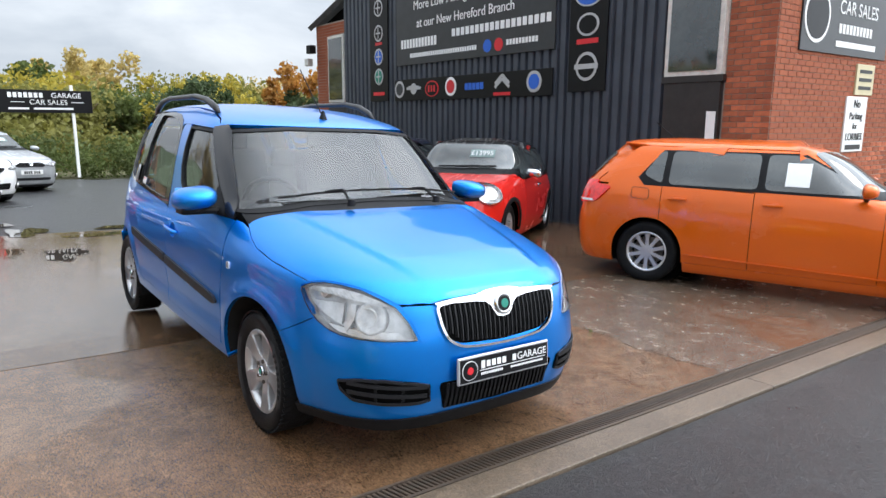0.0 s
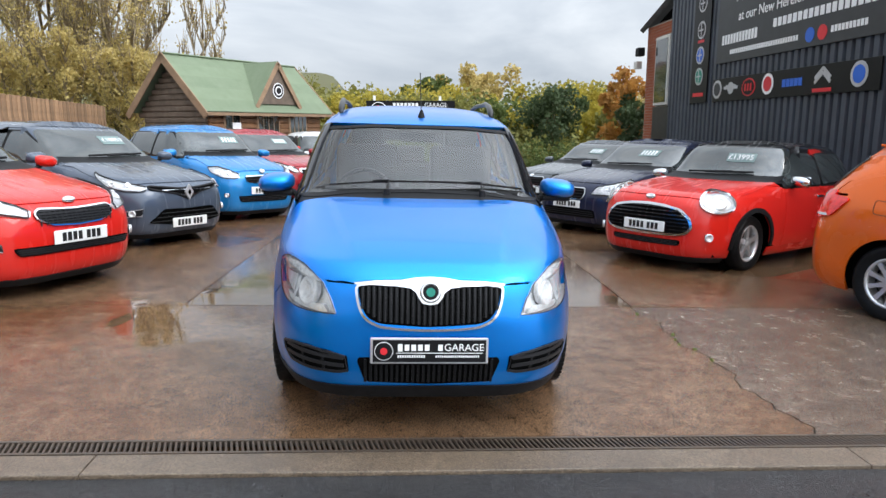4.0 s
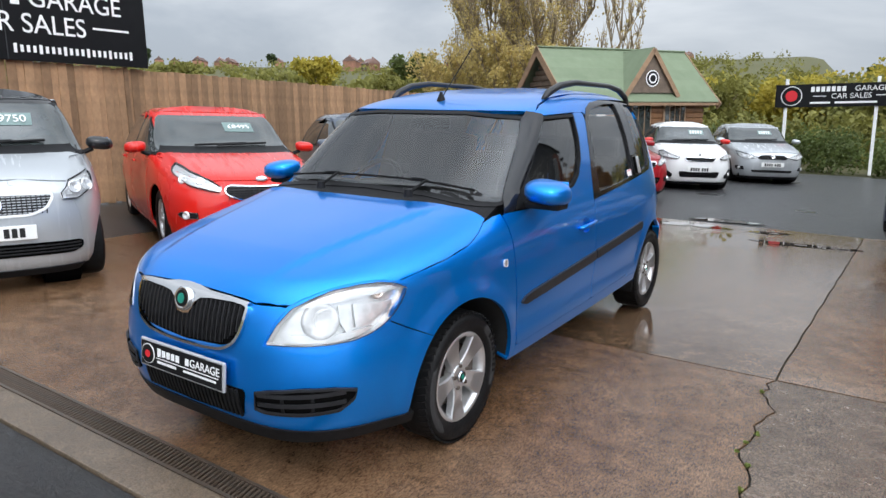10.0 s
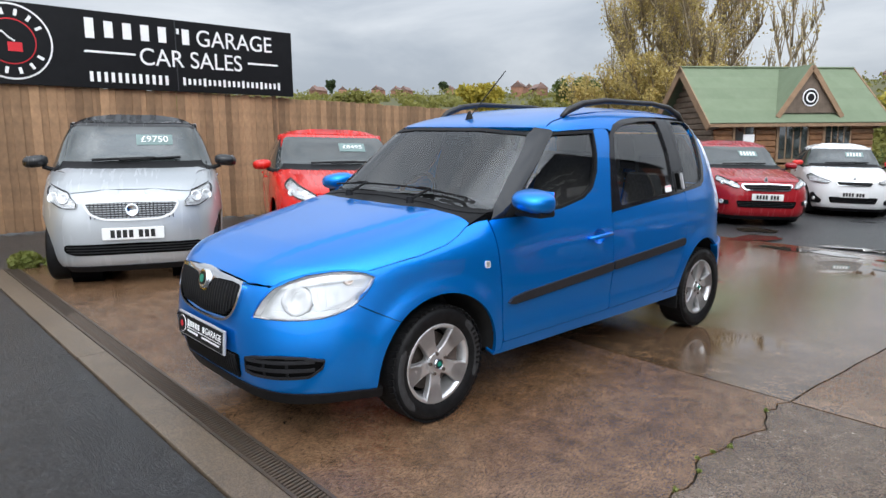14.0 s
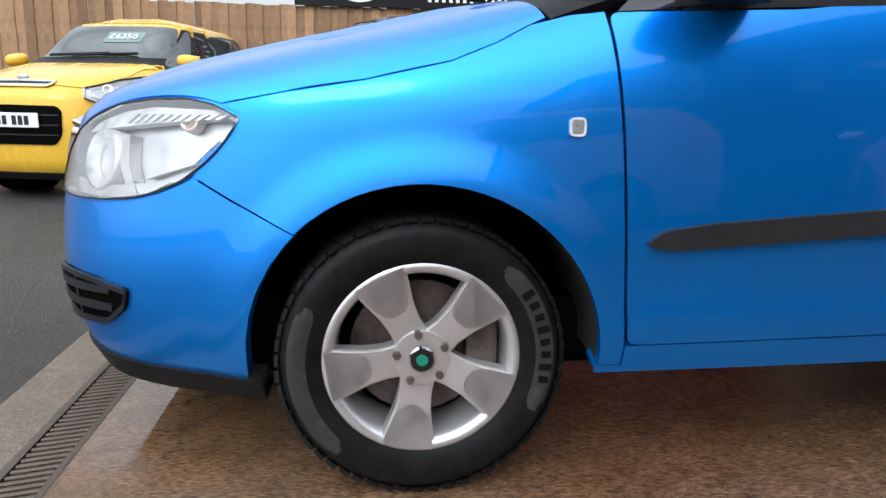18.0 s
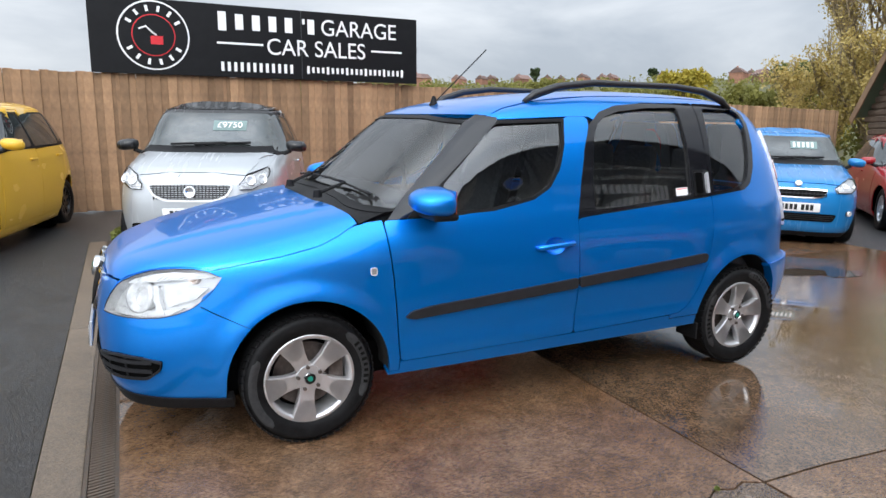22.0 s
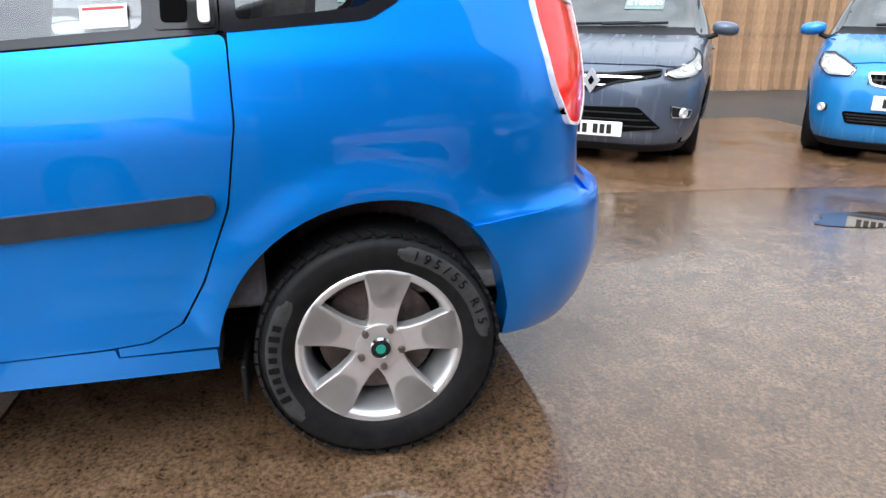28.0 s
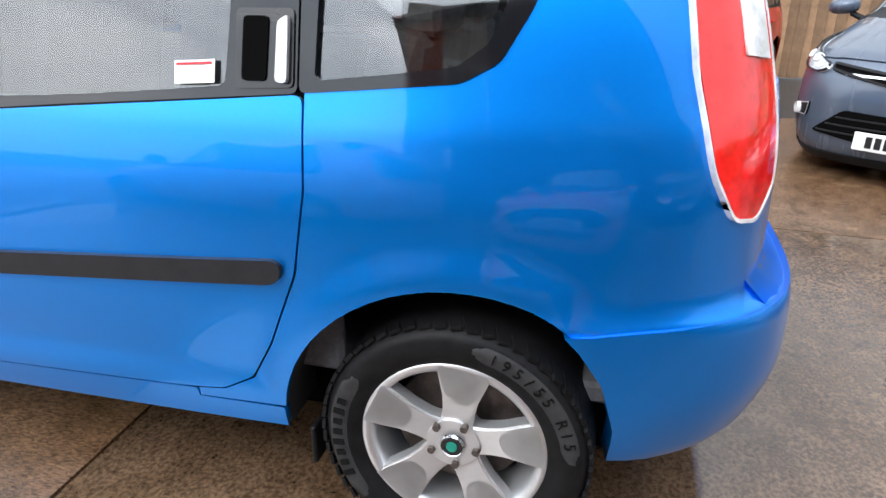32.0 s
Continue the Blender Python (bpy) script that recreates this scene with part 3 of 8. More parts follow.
def parked_car(name, m, label, group, body, L, W, H, wb, fo, hood, cowl, screen, tail, belt, wheel_r=0.31, roof=None, doors=2, lamp=((26, 0.66), (66, 0.78)),
               grille=(0.34, 0.52, 0.70), intake=(0.5, 0.26, 0.38), grille_mat=None, spokes=10, rim_mat=None, badge=True, price="", round_lamp=False, mirror=None, pillar=None, plate_z=0.45, price_x=0.2, clad=False, face=None, square=5.0, hatch=False):
    """A parked car: body panels, glass, lamps, grille, wheels, plate, mirrors."""
    root = thing(name, m, label, "car", group)
    R = L - fo
    sh = generic_shell(L, W, H, wb, fo, hood, cowl, screen, tail, belt, square)
    face = face or {}
    st = 0.075
    roof = roof or body
    ar = wheel_r + 0.045
    sill = 0.20
    zb = belt - 0.02
    yA, yB = -ar - 0.09, wb + ar + 0.09
    d0, d1 = cowl[0] + 0.12, min(wb - ar * 0.72, cowl[0] + 0.12 + (1.02 if doors == 2 else 1.25))
    lo = 4
    for s in (1, -1):
        # wing, doors, rear quarter, with arches cut out
        cz = wheel_r
        arch_f = arc(0, cz, ar, 180 + lo * 4, -lo * 4)
        wing_top = [(d0 - 0.004, zb), (d0 - 0.03, zb + 0.015), (cowl[0] - 0.1, (hood + cowl[1]) / 2 + 0.04), (yA + 0.02, hood - 0.03)]
        outl = [(yA, sill + 0.06)] + [(yA, hood - 0.06)] + wing_top[::-1] + [(d0 - 0.004, sill)] + [p for p in arch_f[::-1] if p[1] > sill + 0.06 and p[0] < d0 - 0.02]
        part("wing", skin(sh, "side", outl, 0.05, -0.003, 0.015, s), body, root)
        cuts = [d0, d1] + ([wb - ar + 0.18] if doors == 4 else [])
        if doors == 4:
            cuts = [d0, d0 + (wb - ar * 0.3 - d0) * 0.55, wb - ar * 0.3]
        arch_r = arc(wb, cz, ar, 180 + lo * 4, -lo * 4)
        for a, b in zip(cuts, cuts[1:]):
            o = [(a, sill + 0.05), (a, zb), (b - 0.006, zb + 0.02)]
            cut = [p for p in arch_r if p[0] < b - 0.006 and p[1] > sill + 0.05]
            if cut:
                y0c = cut[0][0]
                zc = math.sqrt(max(ar ** 2 - (b - 0.006 - wb) ** 2, 0)) + cz
                o += [(b - 0.006, zc)] + cut[::-1] + [(y0c, sill + 0.05)]
            else:
                o += [(b - 0.006, sill + 0.05)]
            dr = part("door", skin(sh, "side", o, st, 0, 0.012, s), body, root)
            part("handle", box(0.03, 0.17, 0.028, sh.side(b - 0.17, zb - 0.1, s) + Vector((s * 0.012, 0, 0)), 0.01, 2), body if not mirror else CHROME, dr)
        e = cuts[-1]
        zc = math.sqrt(max(ar ** 2 - (e - wb) ** 2, 0)) + cz if abs(e - wb) < ar else sill
        o = [(e, zc), (e, zb + 0.02), (yB, zb + 0.03), (yB, sill + 0.1)] + [p for p in arch_r[::-1] if p[0] > e + 0.01 and p[1] > sill + 0.1]
        part("rear_quarter", skin(sh, "side", o[:4] + arc(wb, cz, ar, -8, math.degrees(math.acos(max(-1, min(1, (e - wb) / ar)))) if abs(e - wb) < ar else 172)[:-1], st, 0, 0.015, s), body, root)
        part("sill", skin(sh, "side", [(ar + 0.01, sill - 0.05), (ar + 0.01, sill + 0.046), (wb - ar - 0.01, sill + 0.046), (wb - ar - 0.01, sill - 0.05)], st, 0, 0.02, s), body, root)
        # greenhouse side and its panes
        zt = H - 0.13
        g = [(d0 - 0.02, zb + 0.004), (screen[0] + 0.02, zt + 0.03), (R - 0.42 - tail, zt + 0.04), (R - 0.16 - tail * 0.4, zb + 0.02)]
        part("window_surround", skin(sh, "side", g, 0.035, -0.001, 0.02, s), pillar or body, root)
        gl = [(d0 + 0.05, zb + 0.03), (screen[0] + 0.10, zt - 0.01), (R - 0.52 - tail, zt - 0.01), (R - 0.42 - tail * 0.4, zb + 0.10)]
        if hatch:
            gl[2:] = [(R - 0.93, zt - 0.02), (R - 0.74, zb + 0.12)]
        part("window_trim", skin(sh, "side", [(gl[0][0] - 0.05, gl[0][1] - 0.02), (gl[1][0] - 0.01, gl[1][1] + 0.02), (gl[2][0] + 0.03, gl[2][1] + 0.02), (gl[3][0] + 0.05, gl[3][1] - 0.03), (gl[3][0] - 0.02, gl[0][1] - 0.015)], 0.035, 0.0025, 0.004, s), PLASTIC, root)
        ys = [cuts[1] - 0.05] + ([cuts[2] - 0.03] if doors == 4 else [])
        ya, yc_ = gl[0], gl[3]
        prev = None
        tops = lambda y: zt - 0.01
        segs = []
        edges = [None] + ys + [None]
        for i in range(len(ys) + 1):
            l0, r0 = edges[i], edges[i + 1]
            bl = gl[0] if l0 is None else (l0 + 0.03, zb + 0.035)
            tl = gl[1] if l0 is None else (l0 + 0.03, tops(l0))
            br = gl[3] if r0 is None else (r0 - 0.03, zb + 0.035)
            tr = gl[2] if r0 is None else (r0 - 0.03, tops(r0))
            if tr[0] - tl[0] < 0.05:
                tr = (tl[0] + 0.06, tr[1])
            if br[0] - bl[0] < 0.05:
                continue
            part("side_window", skin(sh, "side", rounded([bl, tl, tr, br], 0.05, 3), 0.035, 0.006, 0.006, s), GLASS_D, root)
        # wheels
        for yw in (0, wb):
            xo = sh.side(yw, wheel_r, 1).x - 0.012
            # a solid black cylinder fills the arch as its painted shade
            part("wheel_well_shade", cyl(ar + 0.03, ar + 0.03, 0.26, (s * (xo - 0.335), yw, wheel_r + 0.02), "x", 24), VOID, root)
            wheel(root, s * (xo - 0.112), yw, wheel_r, wheel_r * 0.66, 0.20, s, spokes, rim_mat)
        mirror_cup(root, s * (W / 2 + 0.06), d0 + 0.16, belt + 0.07, s, mirror or body)
        # lamps: a dark housing with bright cups under a clear cover
        (p0, z0), (p1, z1) = lamp
        lo_ = [(p0, z0 - 0.05), (p0 + 4, z0 + 0.06), (p1, z1 + 0.055), (p1 + 2, z1 - 0.01), ((p0 + p1) / 2 + 8, z0 - 0.055)]
        if round_lamp:
            lo_ = [(52.5 + 13.5 * math.cos(k * math.pi / 12), 0.765 + 0.115 * math.sin(k * math.pi / 12)) for k in range(24)]
        else:
            lo_ = rounded(face.get("lamp", lo_), 1.5, 3)
        cx, cz_ = sum(p[0] for p in lo_) / len(lo_), sum(p[1] for p in lo_) / len(lo_)
        lo_ = [(s * a, b) for a, b in lo_]
        hl = part("headlight", skin(sh, "wrap", lo_, (3, 0.04), 0.004, 0.02), LENS_W if round_lamp else face.get("housing", LENS_W), root)
        inner = [(s * cx + (a - s * cx) * 0.84, cz_ + (b - cz_) * 0.78) for a, b in lo_]
        part("reflector", ring_skin(sh, "wrap", inner, 0.014, 48, 0.009, 0.006, sx=60), LENS_IN, hl)
        for k, fr in enumerate((0.0,) if round_lamp else (-0.30, 0.16)):
            far_ = min(lo_, key=lambda p: abs(p[0]))
            q = sh.wrap(s * (cx + fr * 1.3 * (cx - abs(far_[0]))), cz_ + (0.0 if round_lamp else 0.22 * fr * (cz_ - far_[1]) - 0.006), 0)
            nv = (sh.normal(q) + Vector((0, -0.5, 0))).normalized()
            part("lamp_unit", lathe_at(q + sh.normal(q) * 0.008, nv, 0.085 if round_lamp else face.get("unit", 0.042)), LENS_IN, hl)
        cov = part("lamp_cover", skin(sh, "wrap", lo_, (3, 0.04), 0.026 if round_lamp else 0.020, 0.016), LENS_C, hl)
        cov.visible_shadow = False
        part("lamp_bezel", ring_skin(sh, "wrap", lo_, 0.014 if round_lamp else 0.005, 48, 0.029 if round_lamp else 0.022, 0.02, sx=60), CHROME if round_lamp else TRIM, hl)
        if "fog" in face:
            fo_ = [(s * a, b) for a, b in rounded(face["fog"], 1.5, 3)]
            fp = part("fog_pod", skin(sh, "wrap", fo_, (3, 0.04), 0.006, 0.012), PLASTIC, root)
            part("pod_rim", ring_skin(sh, "wrap", fo_, 0.006, 40, 0.009, 0.01, sx=60), face.get("rim", TRIM), fp)
            q = sh.wrap(s * sum(p[0] for p in face["fog"]) / len(face["fog"]), sum(p[1] for p in face["fog"]) / len(face["fog"]), 0)
            part("fog_lamp", lathe_at(q + sh.normal(q) * 0.012, sh.normal(q), face.get("fog_r", 0.04)), LENS_IN, fp)
        if clad:
            for yw in (0, wb):
                part("arch_cladding", skin(sh, "side", arc(yw, cz, ar + 0.045, -6, 186, 20) + arc(yw, cz, ar - 0.005, 186, -6, 20), 0.05, 0.012, 0.02, s), PLASTIC, root)
        # tail lamps
        tl = [(s * a, b) for a, b in rounded([(128, belt - 0.22), (126, belt + 0.02), (150, belt + 0.0), (152, belt - 0.18)], 3, 3)]
        part("tail_lamp", skin(sh, "wrap", tl, (4, 0.05), 0.012, 0.03, y0=wb), LENS_R, root)
    # ends
    pA = math.degrees(math.atan2(W / 2 - 0.06, -yA)) + 3
    part("front_bumper", skin(sh, "wrap", [(-pA, 0.17), (pA, 0.17), (pA, hood - 0.07), (30, hood - 0.03), (-30, hood - 0.03), (-pA, hood - 0.07)], (6, 0.06), -0.004, 0.02), body, root)
    part("nose_panel", skin(sh, "wrap", [(-pA, hood - 0.12), (pA, hood - 0.12), (pA, hood + 0.02), (44, hood + 0.05), (30, hood + 0.055), (-30, hood + 0.055), (-44, hood + 0.05), (-pA, hood + 0.02)], (5, 0.04), -0.010, 0.0), body, root)
    part("front_lip", skin(sh, "wrap", [(-pA + 4, 0.12), (pA - 4, 0.12), (pA - 4, 0.175), (-pA + 4, 0.175)], (6, 0.06), 0.004, 0.03), PLASTIC, root)
    pB = 180 - math.degrees(math.atan2(W / 2 - 0.06, yB - wb)) - 3
    part("rear_bumper", skin(sh, "wrap", [(pB - 2, 0.18), (360 - pB + 2, 0.18), (360 - pB + 2, belt - 0.02), (pB - 2, belt - 0.02)], (6, 0.07), -0.004, 0.02, y0=wb), body, root)
    ks = [(yA + 0.02, hood - 0.05), (cowl[0] - 0.1, (hood + cowl[1]) / 2 + 0.02), (d0 - 0.004, zb)]

    def wl_(y):
        k = 0 if y < ks[1][0] else 1
        t = (y - ks[k][0]) / (ks[k + 1][0] - ks[k][0])
        return ks[k][1] + (ks[k + 1][1] - ks[k][1]) * max(0.0, min(1.0, t))
    hb = []
    for ph in (0, 8, 16, 24, 30, 38, 46, 54, 60):
        if ph < pA - 5:
            q = sh.wrap(ph, hood - 0.027 - 0.04 * max(0, ph - 30) / (pA - 30), 0)
            hb.append((q.x, q.y))
    hb += [(sh.side(y, wl_(y) + 0.004).x, y) for y in [yA + 0.05 + (cowl[0] + 0.06 - yA - 0.05) * k / 5 for k in range(6)] if y > hb[-1][1] + 0.01]
    hb += [(hb[-1][0] * 0.8, cowl[0] + 0.045), (0.3, cowl[0] - 0.01)]
    hb = [(x * 0.996, y + 0.003) for x, y in hb]
    part("bonnet", skin(sh, "top", hb + [(-x, y) for x, y in hb[:0:-1]], st, 0.002, 0.02), body, root)
    ws_o = rounded([(-W / 2 + 0.14, cowl[1] + 0.03), (-W / 2 + 0.25, screen[1] - 0.04), (W / 2 - 0.25, screen[1] - 0.04), (W / 2 - 0.14, cowl[1] + 0.03)], 0.06, 3)
    part("screen_surround", skin(sh, "front", [(-W / 2 + 0.09, cowl[1] - 0.04), (-W / 2 + 0.21, screen[1]), (W / 2 - 0.21, screen[1]), (W / 2 - 0.09, cowl[1] - 0.04)], 0.04, -0.002, 0.02), pillar or body, root)
    part("scuttle", skin(sh, "front", [(-W / 2 + 0.13, cowl[1] - 0.035), (-W / 2 + 0.14, cowl[1] + 0.05), (W / 2 - 0.14, cowl[1] + 0.05), (W / 2 - 0.13, cowl[1] - 0.035)], st, 0.001, 0.004), PLASTIC, root)
    ws = part("windscreen", skin(sh, "front", ws_o, 0.04, 0.004, 0.006), GLASS_D, root)
    if price is not None:
        px, pz = price_x, (cowl[1] * 0.42 + screen[1] * 0.58)
        c = part("price_card", skin(sh, "front", [(px - 0.17, pz - 0.05), (px + 0.17, pz - 0.05), (px + 0.17, pz + 0.05), (px - 0.17, pz + 0.05)], 0.1, 0.010, 0.003), CARD, ws, "pale green price card with white figures")
        q = sh.end(px, pz)
        if price:
            nv = sh.normal(q)
            text_mesh(price, 0.105, Matrix.Translation(q + nv * 0.016) @ nv.to_track_quat("-Y", "Z").to_matrix().to_4x4(), WHITE, c, "price_figure", 0.001)
        else:
            for k in range(5):
                bx = px - 0.14 + k * 0.058
                part("bar", skin(sh, "front", [(bx, pz - 0.032), (bx + 0.03, pz - 0.032), (bx + 0.03, pz + 0.032), (bx, pz + 0.032)], 0.1, 0.014, 0.003), WHITE, c)
    for sx in (-1, 1):
        a, b = sh.end(sx * 0.12 - 0.25, cowl[1] + 0.03), sh.end(sx * 0.12 + 0.32, cowl[1] + 0.05)
        part("wiper", tube([a + Vector((0, -0.02, 0.02)), (a + b) / 2 + Vector((0, -0.03, 0.02)), b + Vector((0, -0.02, 0.02))], 0.012), PLASTIC, ws)
    rt = W / 2 - 0.20
    zr = H - 0.095
    rf = [(x, sh.end(x, screen[1] + 0.002).y) for x in (0.0, 0.2, 0.35, rt - 0.16)]
    y1_ = R - 0.34 - tail
    rf += [(sh.side(y, zr).x, y) for y in [screen[0] + 0.14 + (y1_ - screen[0] - 0.14) * k / 8 for k in range(9)]]
    rf += [(x, sh.end(x, H - 0.085, True).y) for x in (rt - 0.2, 0.2, 0.0)]
    rf = [(x * 0.996, y) for x, y in rf]
    part("roof", skin(sh, "top", rf + [(-x, y) for x, y in rf[-2:0:-1]], 0.06, 0.003, 0.02), roof, root)
    part("rear_screen", skin(sh, "rear", rounded([(-W / 2 + 0.2, belt + 0.03), (-W / 2 + 0.3, H - 0.16), (W / 2 - 0.3, H - 0.16), (W / 2 - 0.2, belt + 0.03)], 0.06, 3), st, 0.006, 0.01), GLASS_D, root)
    part("tailgate", skin(sh, "rear", [(-W / 2 + 0.12, belt - 0.05), (-W / 2 + 0.2, H - 0.08), (W / 2 - 0.2, H - 0.08), (W / 2 - 0.12, belt - 0.05)], st, -0.004, 0.02), body, root)
    # front face
    gw, g0, g1 = grille
    go = [(0, g0), (gw * 0.86, g0), (gw, (g0 + g1) / 2), (gw * 0.94, g1), (0, g1)]
    iw, i0, i1 = intake
    io = [(0, i0), (iw, i0), (iw * 0.96, i1), (0, i1)]
    go, io = face.get("grille", go), face.get("intake", io)

    def whole(h):
        return rounded(h[1:-1] + [(-x, z) for x, z in h[-2:0:-1]] if abs(h[0][1] - h[1][1]) < 1e-6 and abs(h[-1][1] - h[-2][1]) < 1e-6 else h + [(-x, z) for x, z in h[-2:0:-1]], 0.03, 3)

    def reach(h, z):
        # how far out the half outline goes at that height
        best = 0.0
        for (xa, za), (xb, zb2) in zip(h, h[1:]):
            if min(za, zb2) - 1e-6 <= z <= max(za, zb2) + 1e-6 and abs(zb2 - za) > 1e-6:
                best = max(best, xa + (xb - xa) * (z - za) / (zb2 - za))
        return best

    gr = part("grille", skin(sh, "front", whole(go), 0.05, 0.006, 0.02), grille_mat or VOID, root)
    part("grille_frame", ring_skin(sh, "front", whole(go), face.get("frame_w", 0.014), 72, 0.014, 0.012), face.get("frame", CHROME if grille_mat is None else TRIM), gr)
    z_lo, z_hi = min(z for _, z in go), max(z for _, z in go)
    nb_ = face.get("bars", 4)
    for k in range(1, nb_):
        zz = z_lo + (z_hi - z_lo) * k / nb_
        w_ = reach(go, zz) - 0.02
        if w_ > 0.05:
            part("grille_bar", skin(sh, "front", [(-w_, zz - 0.006), (w_, zz - 0.006), (w_, zz + 0.006), (-w_, zz + 0.006)], 0.06, 0.012, 0.008), face.get("bar", TRIM), gr)
    for k in range(face.get("ribs", 0)):
        xx = -gw + 2 * gw * (k + 0.5) / face["ribs"]
        part("grille_rib", skin(sh, "front", [(xx - 0.004, z_lo + 0.02), (xx + 0.004, z_lo + 0.02), (xx + 0.004, z_hi - 0.015), (xx - 0.004, z_hi - 0.015)], 0.05, 0.011, 0.008), face.get("bar", TRIM), gr)
    it = part("intake", skin(sh, "front", whole(io), 0.06, 0.006, 0.015), VOID, root)
    z_lo, z_hi = min(z for _, z in io), max(z for _, z in io)
    for k in range(1, 4):
        zz = z_lo + (z_hi - z_lo) * k / 4
        w_ = reach(io, zz) - 0.02
        if w_ > 0.05:
            part("intake_bar", skin(sh, "front", [(-w_, zz - 0.005), (w_, zz - 0.005), (w_, zz + 0.005), (-w_, zz + 0.005)], 0.08, 0.010, 0.008), TRIM, it)
    if badge:
        bz, br, bk = face.get("badge", (g1 + 0.008, 0.042, "round"))
        q = sh.end(0, bz)
        nv = sh.normal(q)
        if bk == "round":
            part("badge", lathe_at(q + nv * 0.016, nv, br), CHROME, root)
        elif bk == "oval":
            bm = lathe_at(Vector((0, 0, 0)), Vector((0, -1, 0.02)).normalized(), br)
            rot = nv.to_track_quat("-Y", "Z").to_matrix()
            for v in bm.verts:
                v.co = q + nv * 0.012 + rot @ Vector((v.co.x * 1.0, v.co.y, v.co.z * 0.5))
            part("badge", bm, CHROME, root)
        else:
            bm = prism([(0, -br * 1.25), (br * 0.85, 0), (0, br * 1.25), (-br * 0.85, 0)], 0.02)
            for v in bm.verts:
                v.co = q + Vector((v.co.x, v.co.y - 0.036, v.co.z))
            bd = part("badge", bm, SILVER_V, root)
            bm = prism([(0, -br * 0.5), (br * 0.32, 0), (0, br * 0.5), (-br * 0.32, 0)], 0.006)
            for v in bm.verts:
                v.co = q + Vector((v.co.x, v.co.y - 0.041, v.co.z))
            part("badge_eye", bm, VOID, bd)
    if hatch:
        # roof spoiler, wrap-round tail lamps, fuel flap and chrome strips on the sills
        part("spoiler", box(W - 0.56, 0.26, 0.022, (0, R - 0.38 - tail, H - 0.078), 0.012, 2, None, Matrix.Rotation(radians(5), 3, "X")), body, root)
        for s in (1, -1):
            to = [(s * a, b) for a, b in rounded([(124.5, 0.80), (132, 0.77), (150, 0.77), (152, 0.99), (140, 1.00), (118, 0.965), (117, 0.945)], 1.0, 3)]
            tl = part("side_lamp", skin(sh, "wrap", to, (2, 0.03), 0.016, 0.03, y0=wb), LENS_R, root, "dark red wrap-round tail lamp")
            part("lamp_stripe", skin(sh, "wrap", [(s * a, b) for a, b in [(126, 0.795), (150, 0.79), (150, 0.81), (127, 0.815)]], (2, 0.03), 0.020, 0.006, y0=wb), LENS_IN, tl)
            part("sill_strip", skin(sh, "side", [(ar + 0.05, 0.30), (wb - ar - 0.03, 0.33), (wb - ar - 0.03, 0.342), (ar + 0.05, 0.312)], 0.08, 0.014, 0.014, s), body, root)
        part("fuel_flap", ring_skin(sh, "side", rounded([(2.56, 0.85), (2.56, 0.965), (2.74, 0.975), (2.74, 0.86)], 0.03, 3), 0.004, 48, 0.002, 0.004, -1), TRIM, root)
        part("window_notice", skin(sh, "side", [(1.14, 1.06), (1.14, 1.27), (1.34, 1.27), (1.34, 1.06)], 0.05, 0.010, 0.003, -1), WHITE, root, "white paper notice inside the window")
        part("roof_aerial", tube([(0, R - 0.62 - tail, H - 0.02), (0, R - 0.40 - tail, H + 0.16)], 0.006, 6), PLASTIC, root)
    q = sh.end(0, plate_z)
    plate(root, Matrix.Translation((0, q.y - 0.022, plate_z)))
    q = sh.end(0, belt - 0.2, True)
    plate(root, Matrix.Translation((0, q.y + 0.012, belt - 0.22)) @ Matrix.Rotation(math.pi, 4, "Z"))
    # dark inner floor and firewall close the body
    part("underbody", box(W - 0.34, L - 0.5, 0.45, (0, (R - fo) / 2, 0.40), 0.05, 2), VOID, root)
    part("cabin_floor", box(W - 0.42, wb * 0.85, 0.3, (0, wb * 0.55, belt - 0.22), 0.05, 2), VOID, root)
    return root


def lathe_at(p, n, r):
    """A shallow round cup facing n."""
    bm = lathe([(0.001, 0.0), (r * 0.55, 0.004), (r * 0.8, 0.016), (r * 0.95, 0.012), (r, -0.01)], axis="z", seg=20)
    q = n.to_track_quat("Z", "Y").to_matrix()
    for v in bm.verts:
        v.co = p + q @ v.co
    for f in bm.faces:
        f.smooth = True
    return bm


